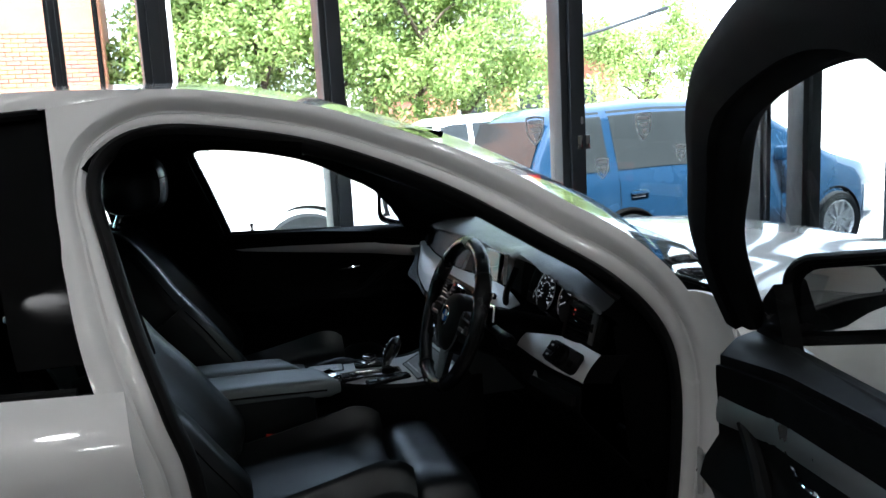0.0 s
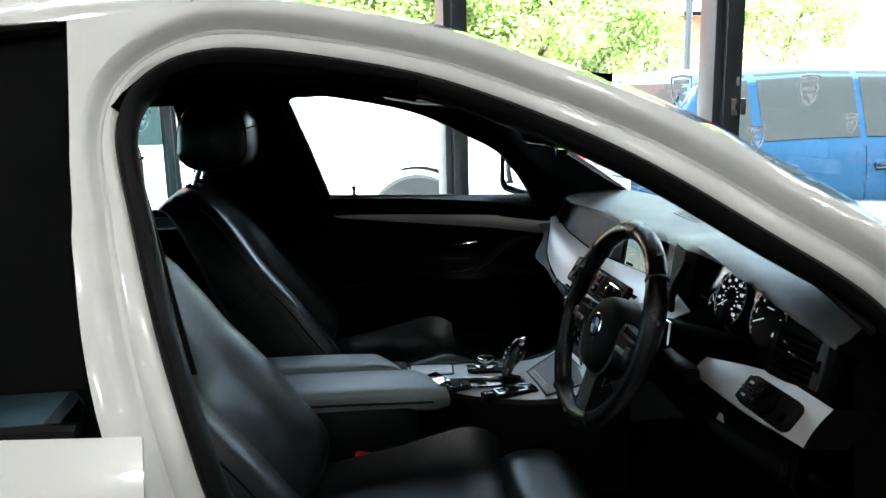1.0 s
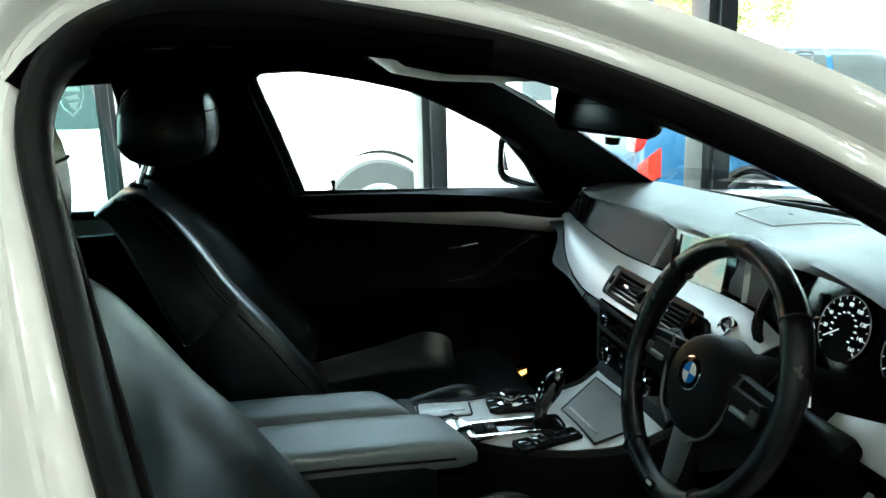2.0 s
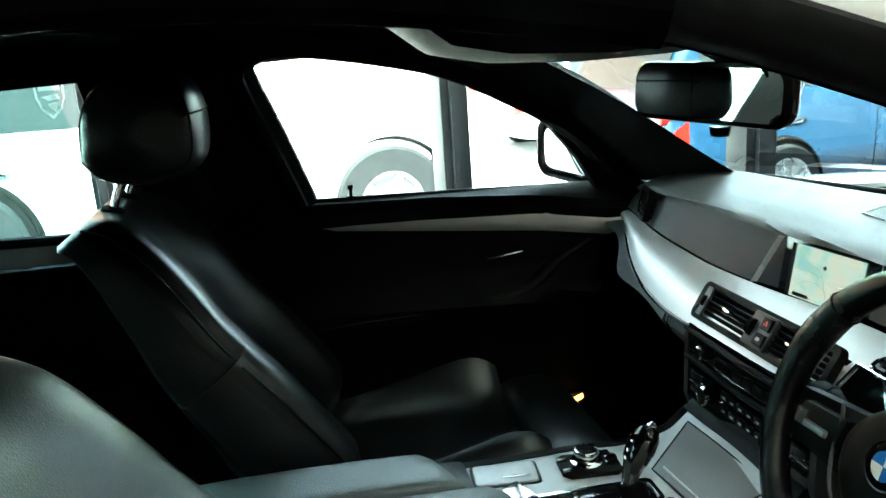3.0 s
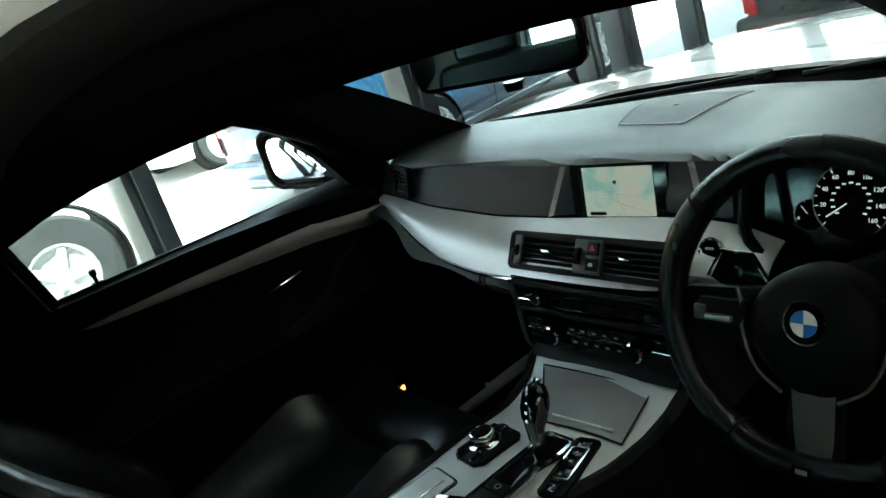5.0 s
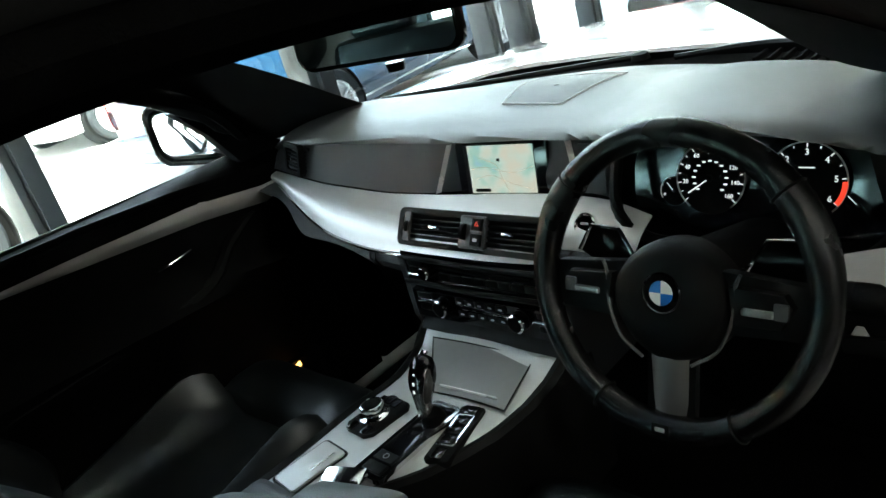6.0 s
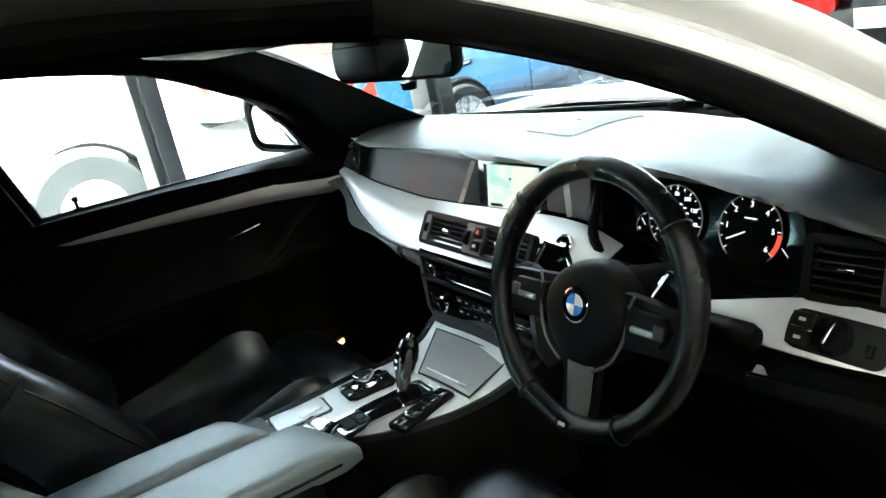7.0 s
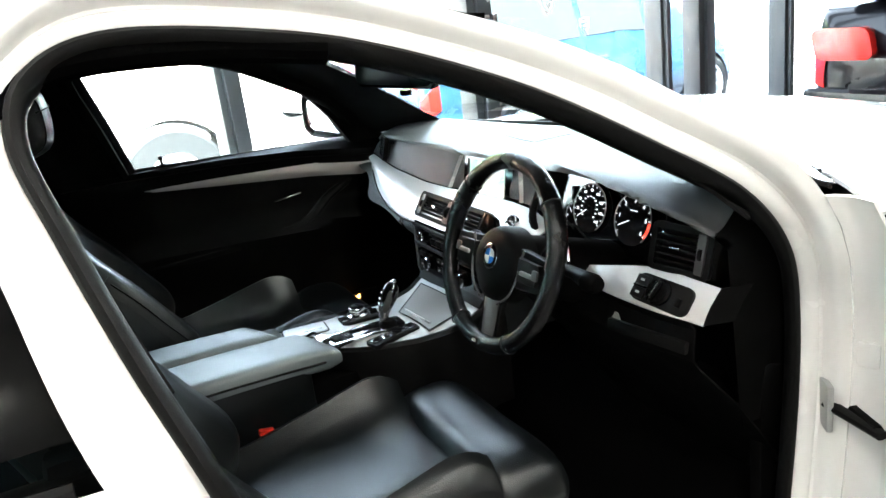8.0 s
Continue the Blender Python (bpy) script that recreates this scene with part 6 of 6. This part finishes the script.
for a in (0.86, -0.86, 2.62, -2.62):
    c = wm @ Vector((0.170 * math.sin(a), 0.170 * math.cos(a) + 0.009, 0))
    sm_ = axes(c, wm.to_3x3() @ Vector((math.sin(a), math.cos(a), 0)), wm.to_3x3() @ Vector((0, 0, 1)))
    part("rim_seam", tube([sm_ @ Vector((0.0186 * math.cos(w), 0.0186 * math.sin(w), 0)) for w in np.linspace(0, 2 * math.pi, 20, endpoint=False)], 0.0014, 5, loop=True), SEAL, swheel)
hub_rings = []
for f, h in ((1.0, -0.03), (1.0, -0.010), (0.985, 0.004), (0.93, 0.014), (0.8, 0.021), (0.5, 0.026), (0.02, 0.027)):
    hub_rings.append([wm @ Vector((f * (0.067 + 0.007 * abs(math.cos(w)) ** 3) * math.cos(w), f * (0.066 if math.sin(w) > 0 else 0.078) * math.sin(w) - 0.006, h - 0.012)) for w in np.linspace(0, 2 * math.pi, 44, endpoint=False)])
pad = part("airbag_pad", skin(hub_rings, True, True), PLASTIC, swheel, "round black airbag pad")
bm_ = wm @ pose(0, 0.002, 0.0145)
badge = part("badge", lathe([(0.001, 0.0), (0.0225, 0.0), (0.0225, 0.002), (0.021, 0.003), (0.001, 0.0032)], bm_, 36), GLOSSBLK, swheel, "round badge in blue, white and black")
part("badge_rim", lathe([(0.0235, 0.0), (0.0235, 0.003), (0.0215, 0.0035), (0.0215, 0.001)], bm_, 36), CHROME, badge)
for k in range(4):
    part("badge_quarter", prism([(0, 0)] + [(0.0142 * math.cos(radians(a)), 0.0142 * math.sin(radians(a))) for a in np.linspace(90 * k, 90 * k + 90, 9)], 0.001, bm_ @ pose(0, 0, 0.0042)), BADGEBLUE if k % 2 else BADGEWHITE, badge)
for sgn in (1, -1):
    part("spoke", prism([(sgn * x, y) for x, y in ((0.055, 0.030), (0.155, 0.022), (0.165, -0.004), (0.150, -0.036), (0.055, -0.042))][::sgn], 0.018, wm @ pose(0, 0, -0.006), 0.004), PLASTIC, swheel)
    pod = part("switch_pod", prism([(sgn * x, y) for x, y in ((0.070, 0.016), (0.130, 0.014), (0.140, 0.0), (0.128, -0.024), (0.076, -0.026))][::sgn], 0.012, wm @ pose(0, 0, 0.006), 0.004), PLASTIC, swheel, "black spoke switches")
    part("roller", block((0.034, 0.008, 0.008), wm @ pose(sgn * 0.104, -0.008, 0.007), 0.003, 3), SPOKESILVER, pod)
    part("toggle", block((0.016, 0.018, 0.006), wm @ pose(sgn * 0.128, -0.004, 0.006), 0.003), GREYDK, pod)
    accent = cat([(sgn * 0.084, 0.030, 0), (sgn * 0.078, 0.014, 0), (sgn * 0.076, -0.02, 0), (sgn * 0.060, -0.058, 0), (sgn * 0.030, -0.080, 0)], 18)
    part("silver_accent", tube([wm @ Vector((x, y, 0.004)) for x, y, _ in accent], 0.0022, 6), GREYMID, swheel, "silver accent line")
    part("shift_paddle", prism([(sgn * x, y) for x, y in ((0.070, 0.024), (0.092, 0.058), (0.132, 0.060), (0.148, 0.028), (0.120, 0.014))][::sgn], 0.006, wm @ pose(0, 0, -0.045), 0.002), GLOSSBLK, swheel, "gloss black shift paddle")
    part("paddle_edge", tube([wm @ Vector((sgn * x, y, -0.043)) for x, y in ((0.070, 0.026), (0.092, 0.060), (0.132, 0.062), (0.149, 0.030))], 0.0028, 6), CHROME, swheel)
part("lower_spoke", skin([[wm @ Vector((0.024 * b * (1 - 0.15 * a), -0.070 - 0.090 * a, 0.004 - 0.006 * a - 0.008 * b * b)) for b in np.linspace(-1, 1, 9)] for a in np.linspace(0, 1, 8)], thick=0.006), SPOKESILVER, swheel, "broad silver lower spoke")
part("spoke_web", skin([[wm @ Vector((x, -0.070 - 0.092 * a, -0.008)) for x in np.linspace(-0.03, 0.03, 5)] for a in np.linspace(0, 1, 5)], thick=0.01), PLASTIC, swheel)
part("rim_badge", block((0.022, 0.012, 0.003), wm @ pose(0, -0.158, 0.0165), 0.001), GLOSSBLK, swheel)
part("badge_print", block((0.012, 0.005, 0.0006), wm @ pose(0, -0.158, 0.0184), 0), GREYPL, swheel)
column = part("steering_column", tube([wm @ Vector((0, -0.005, -0.03)), wm @ Vector((0, -0.01, -0.12)), wm @ Vector((0, -0.015, -0.28))], [0.052, 0.06, 0.07], 20), DARKPL, car, "black steering column shroud")
for sgn in (1, -1):
    part("stalk", tube([wm @ Vector((sgn * 0.05, 0.01, -0.075)), wm @ Vector((sgn * 0.13, 0.008, -0.072)), wm @ Vector((sgn * 0.185, 0.004, -0.068))], [0.011, 0.011, 0.017], 12), PLASTIC, column)
    part("stalk_tip", lathe([(0.001, 0.012), (0.013, 0.010), (0.017, 0.0), (0.017, -0.02), (0.001, -0.02)], wm @ pose(sgn * 0.195, 0.004, -0.068, 0, 90 * sgn, 0), 16), DARKPL, column)

# ---- seats ----
SEAT_LINE = cat([(-0.455, 0, 0.600), (-0.448, 0, 0.660), (-0.507, 0, 0.749), (-0.552, 0, 0.813), (-0.624, 0, 0.902), (-0.670, 0, 0.972), (-0.721, 0, 1.040), (-0.775, 0, 1.080), (-0.815, 0, 1.085)], 60)
NF = np.array((0.80, 0, 0.60))


def seat(cy, dx, label, dz=0.0, head=0.0):
    s = part("front_seat", bmesh.new(), LEATHER, car, label)

    def back_ring(i, shrink=1.0):
        v = i / 59
        p = SEAT_LINE[i] + np.array((dx, cy, dz))
        hw = np.interp(v, (0, 0.15, 0.45, 0.62, 0.85, 1.0), (0.235, 0.255, 0.255, 0.245, 0.215, 0.175)) * shrink
        rec = np.interp(v, (0, 0.5, 0.62, 0.8, 1.0), (0.070, 0.050, 0.034, 0.018, 0.0))
        th = np.interp(v, (0, 0.3, 0.8, 1.0), (0.17, 0.17, 0.11, 0.06)) * shrink
        r = []
        for w in np.linspace(0, 2 * math.pi, 56, endpoint=False):
            u = math.copysign(abs(math.cos(w)) ** 0.7, math.cos(w))
            if math.sin(w) >= 0:
                roundoff = 0.040 * max(0, (abs(u) - 0.84) / 0.16) ** 2
                off = -rec * (1 - min(1, abs(u) / 0.60) ** 3) - roundoff
                # stitched channel between centre panel and bolster
                off -= 0.006 * math.exp(-((abs(u) - 0.60) / 0.035) ** 2)
            else:
                off = -th * (1 - 0.3 * abs(u) ** 4) - 0.02
            r.append(p + NF * off + np.array((0, u * hw, 0)))
        return r
    lower = [back_ring(i) for i in range(0, 31)]
    lower = lower + [back_ring(30, 0.985)]
    upper = [back_ring(30, 0.985)] + [back_ring(i) for i in range(31, 59)] + [back_ring(59, 0.9), back_ring(59, 0.6)]
    me = s.data
    b0 = skin(lower, True, True)
    b0.to_mesh(me)
    b0.free()
    me.shade_smooth()
    me.set_sharp_from_angle(angle=radians(50))
    part("upper_backrest", skin(upper, True, True), LEATHER, s, sharp=50)
    for sgn in (1, -1):
        for i0, i1 in ((0, 30), (31, 59)):
            part("seam", tube([np.array(back_ring(i)[3 if sgn > 0 else 25]) + NF * 0.002 for i in range(i0, i1)], 0.0022, 5), SEAL, s)
    # headrest with two bright posts
    out = cat([(-0.825, 0, 1.160), (-0.815, 0, 1.235), (-0.783, 0, 1.283), (-0.708, 0, 1.299), (-0.652, 0, 1.280), (-0.632, 0, 1.222), (-0.646, 0, 1.142), (-0.726, 0, 1.117), (-0.795, 0, 1.128), (-0.825, 0, 1.160)], 33)[:-1]
    cen = np.array((-0.735, 0, 1.205))
    rings = []
    for v in np.linspace(-1, 1, 23):
        f = (1 - abs(v) ** 4.0) ** 0.42 if abs(v) < 1 else 0.12
        f = max(f, 0.12)
        rings.append([cen + (p - cen) * f * np.array((1, 1, 1)) + np.array((head - 0.012 * v * v, cy + 0.135 * v, dz)) for p in out])
    hr = part("headrest", skin(rings, True, True), LEATHER, s, "padded black leather headrest", sharp=60)
    part("seam", tube([np.array(r[17]) + np.array((0.002, 0, 0.001)) for r in rings[2:-2]], 0.0018, 5), SEAL, s)
    for k in (3, 19):
        part("seam", tube([np.array(p) * np.array((1, 1, 1)) for p in rings[k]], 0.0018, 5, loop=True), SEAL, s)
    for sgn in (1, -1):
        y = cy + sgn * 0.07
        part("headrest_post", tube(cat([(-0.800 + (dx + head) / 2, y, 1.050), (-0.785 + head, y, 1.10), (-0.762 + head, y, 1.150)], 8), 0.0068, 10), CHROME, s, "bright steel headrest post")
        part("post_sleeve", lathe([(0.001, -0.012), (0.019, -0.012), (0.018, 0.004), (0.012, 0.007), (0.001, 0.007)], pose(-0.793 + (dx + head) / 2, y, 1.082 + dz, 0, 18, 0), 16), DARKPL, s)
    # cushion
    rows = []
    for a in np.linspace(0, 1, 26):
        x = -0.55 + dx + 0.44 * a
        r = []
        for w in np.linspace(0, 2 * math.pi, 56, endpoint=False):
            u = math.copysign(abs(math.cos(w)) ** 0.7, math.cos(w))
            if math.sin(w) >= 0:
                z = 0.535 + 0.025 * a + (0.035 + 0.050 * min(1, a / 0.86) ** 1.6) * min(1, abs(u) / 0.78) ** 3.5 - 0.05 * max(0, (abs(u) - 0.78) / 0.22) ** 2 - 0.006 * math.exp(-((abs(u) - 0.58) / 0.035) ** 2) - 0.035 * a ** 14
            else:
                z = 0.40 - 0.02 * (1 - abs(u))
            r.append((x + (0.02 * (1 - abs(u)) if a > 0.9 else 0), cy + 0.228 * u, z))
        rows.append(r)
    part("cushion", skin(rows, True, True), LEATHER, s, "black leather seat cushion with raised sides", sharp=50)
    nose = []
    for v in np.linspace(-1, 1, 25):
        f = max((1 - abs(v) ** 5) ** 0.4, 0.1)
        nose.append([(-0.035 + dx - 0.085 * math.copysign(abs(math.cos(w)) ** 0.7, math.cos(w)) * (0.6 + 0.4 * f), cy + 0.226 * v, 0.505 + (0.072 + 0.012 * abs(v)) * f * math.copysign(abs(math.sin(w)) ** 0.8, math.sin(w))) for w in np.linspace(0, 2 * math.pi, 30, endpoint=False)])
    part("thigh_support", skin(nose, True, True), LEATHER, s, sharp=60)
    part("seat_base", block((0.46, 0.44, 0.18), pose(-0.34 + dx, cy, 0.34), 0.03), DARKPL, s)
    for sgn in (1, -1):
        part("seat_rail", block((0.62, 0.05, 0.05), pose(-0.30 + dx, cy + sgn * 0.19, 0.285), 0.01), DARKPL, s)
    return s


seat(0.462, 0.0, "black leather passenger seat with a tall headrest")
seat(-0.352, -0.035, "black leather driver's seat with raised side bolsters", -0.02, -0.119)
for by, bx in ((-0.106, -0.425), (0.205, -0.42)):
    buckle = part("seat_belt_buckle", block((0.035, 0.022, 0.11), pose(bx, by, 0.500, 0, 12, 0), 0.006), DARKPL, car, "seat belt buckle with a red button")
    part("release_button", block((0.032, 0.015, 0.012), pose(bx + 0.012, by, 0.563, 0, 12, 0), 0.003), REDPL, buckle, "red release button")

# rear bench
bench = part("rear_bench", block((0.55, 1.25, 0.20), pose(-1.35, 0.03, 0.48, 0, -6, 0), 0.05, 3), LEATHER, car, "black leather rear bench")
part("bench_backrest", block((0.16, 1.25, 0.58), pose(-1.68, 0.03, 0.82, 0, -22, 0), 0.06, 3), LEATHER, bench)
for ry in (-0.40, 0.46):
    part("rear_headrest", block((0.10, 0.24, 0.14), pose(-1.78, ry, 1.16, 0, -15, 0), 0.04, 3), LEATHER, bench)
part("parcel_shelf", block((0.55, 1.2, 0.03), pose(-2.05, 0, 1.03), 0.01), HEADLINER, car)
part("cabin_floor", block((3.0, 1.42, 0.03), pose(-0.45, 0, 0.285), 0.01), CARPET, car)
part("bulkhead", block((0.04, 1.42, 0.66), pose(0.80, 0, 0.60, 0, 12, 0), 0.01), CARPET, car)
for py in (-0.30, -0.42):
    part("pedal", block((0.02, 0.06 if py > -0.4 else 0.08, 0.10), pose(0.52, py, 0.47, 0, -30, 0), 0.006), SEAL, car)
foot_light = part("footwell_light", prism([(-0.018, -0.012), (0.018, 0.004), (0.018, 0.014), (-0.002, 0.008)], 0.006, axes((0.100, 0.690, 0.470), (1, 0, 0), (0, 0, 1))), AMBER, car, "small amber footwell light")

# ---- overhead: mirror, console, visors, grab handle ----
mu_ = Vector((0.07, -0.24, -0.006)).normalized()
mm = axes((0.024, -0.006, 1.226), mu_, (0.03, 0.01, 1))
shell = []
for f, h in ((0.96, 0.006), (1.0, 0.002), (1.0, -0.008), (0.94, -0.022), (0.75, -0.032), (0.2, -0.036)):
    shell.append([mm @ Vector((x * f, y * f - 0.06 * x * x * 4, h)) for x, y in rounded(0.262, 0.078, 0.026, 7)])
rear_mirror = part("rear_view_mirror", skin(shell, True, True), GLOSSBLK, car, "rear-view mirror in a black housing")
part("mirror_glass", prism([(x, y - 0.06 * x * x * 4) for x, y in rounded(0.246, 0.064, 0.020, 7)], 0.003, mm @ pose(0, 0, 0.0085)), MIRROR, rear_mirror, "mirror glass")
part("mirror_sensor", lathe([(0.001, 0.0), (0.014, 0.0), (0.012, 0.012), (0.001, 0.014)], mm @ pose(0.012, -0.046, -0.016, 90, 0, 0), 16), GLOSSBLK, rear_mirror)
part("mirror_stem", tube(cat([tuple(mm @ Vector((0, 0.02, -0.03))), (0.068, -0.02, 1.268), (0.05, -0.02, 1.290)], 8), 0.014, 10), DARKPL, rear_mirror)
part("sensor_housing", block((0.15, 0.11, 0.03), pose(0.035, -0.02, 1.287, 0, 27, 0), 0.014, 3), DARKPL, car)
over = part("overhead_console", skin([[(x, y, z + 0.01 * (abs(y) / 0.1) ** 2) for y in np.linspace(-0.10, 0.10, 9)] for x, z in ((-0.40, 1.362), (-0.36, 1.342), (-0.32, 1.312), (-0.26, 1.300), (-0.15, 1.294), (-0.04, 1.296), (0.02, 1.31))], thick=0.02), PLASTIC, car, "dark overhead console with lamp grille")
om = axes((-0.338, 0.005, 1.336), (0.78, 0.10, -0.62), (0.05, 1, 0))
part("grille_plate", prism(rounded(0.055, 0.075, 0.008), 0.006, om @ pose(0, 0, 0.006) @ Matrix.Rotation(math.pi, 4, 'X'), 0.002), GREYMID, over, "grey slotted grille")
part("grille_plate", prism(rounded(0.055, 0.075, 0.008), 0.006, om @ pose(0, 0, -0.014), 0.002), GREYMID, over)
for k in range(7):
    for j in range(2):
        part("grille_slot", block((0.0035, 0.026, 0.006), om @ pose(-0.020 + 0.0066 * k, -0.016 + 0.032 * j, -0.0190), 0.0012, 1), DARKPL, over)
for sgn in (1, -1):
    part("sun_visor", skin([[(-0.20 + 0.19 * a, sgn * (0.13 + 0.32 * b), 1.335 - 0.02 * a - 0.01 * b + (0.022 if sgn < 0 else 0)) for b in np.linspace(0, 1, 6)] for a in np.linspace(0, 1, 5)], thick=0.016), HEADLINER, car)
    part("visor_strip", block((0.06, 0.055, 0.004), pose(-0.185, sgn * 0.36, 1.300, 0, 6, 0), 0.002), GREYPL, car)
gh = cat([(-0.49, 0.535, 1.325), (-0.46, 0.515, 1.335), (-0.40, 0.505, 1.335), (-0.34, 0.515, 1.330), (-0.315, 0.535, 1.318)], 20)
part("grab_handle", tube(gh, 0.011, 10, flat=0.7), PLASTIC, car, "black roof grab handle")
for hx in (-0.485, -0.322):
    part("handle_foot", block((0.035, 0.02, 0.026), pose(hx, 0.535, 1.322), 0.008), PLASTIC, car)
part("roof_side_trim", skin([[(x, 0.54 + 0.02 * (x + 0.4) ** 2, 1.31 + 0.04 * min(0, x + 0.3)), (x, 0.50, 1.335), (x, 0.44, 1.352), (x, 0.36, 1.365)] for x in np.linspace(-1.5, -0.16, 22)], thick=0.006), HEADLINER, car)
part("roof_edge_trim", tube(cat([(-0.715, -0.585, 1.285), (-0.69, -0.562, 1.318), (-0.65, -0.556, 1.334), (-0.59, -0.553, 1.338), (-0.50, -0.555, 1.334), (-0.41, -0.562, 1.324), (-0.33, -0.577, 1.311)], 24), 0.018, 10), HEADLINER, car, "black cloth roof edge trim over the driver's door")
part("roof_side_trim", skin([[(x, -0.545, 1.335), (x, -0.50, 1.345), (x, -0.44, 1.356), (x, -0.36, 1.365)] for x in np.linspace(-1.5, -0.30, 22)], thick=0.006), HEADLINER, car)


# ---- bricks of the building beside the yard ----
def brick_material():
    m = mat("orange brick piece", (0.36, 0.15, 0.085), 0.85, vary=0.2, scale=20, grain=300, bump=0.4)
    nt = m.node_tree
    info = nt.nodes.new("ShaderNodeObjectInfo")
    rg = nt.nodes.new("ShaderNodeMapRange")
    rg.inputs[3].default_value, rg.inputs[4].default_value = 0.47, 0.53
    nt.links.new(info.outputs["Random"], rg.inputs[0])
    hs = [n for n in nt.nodes if n.type == 'HUE_SAT'][0]
    nt.links.new(rg.outputs[0], hs.inputs["Hue"])
    return m


brick_mesh = shown("brick", block((0.215, 0.03, 0.065), pose(0, 0, 0), 0.004, 1), brick_material())
for row in range(24):
    for col in range(9):
        b_ob = new("brick", brick_mesh)
        b_ob.parent = house
        b_ob.matrix_basis = pose(3.39 - col * 0.225 - (0.112 if row % 2 else 0.0), 0.012, 1.75 + row * 0.075)
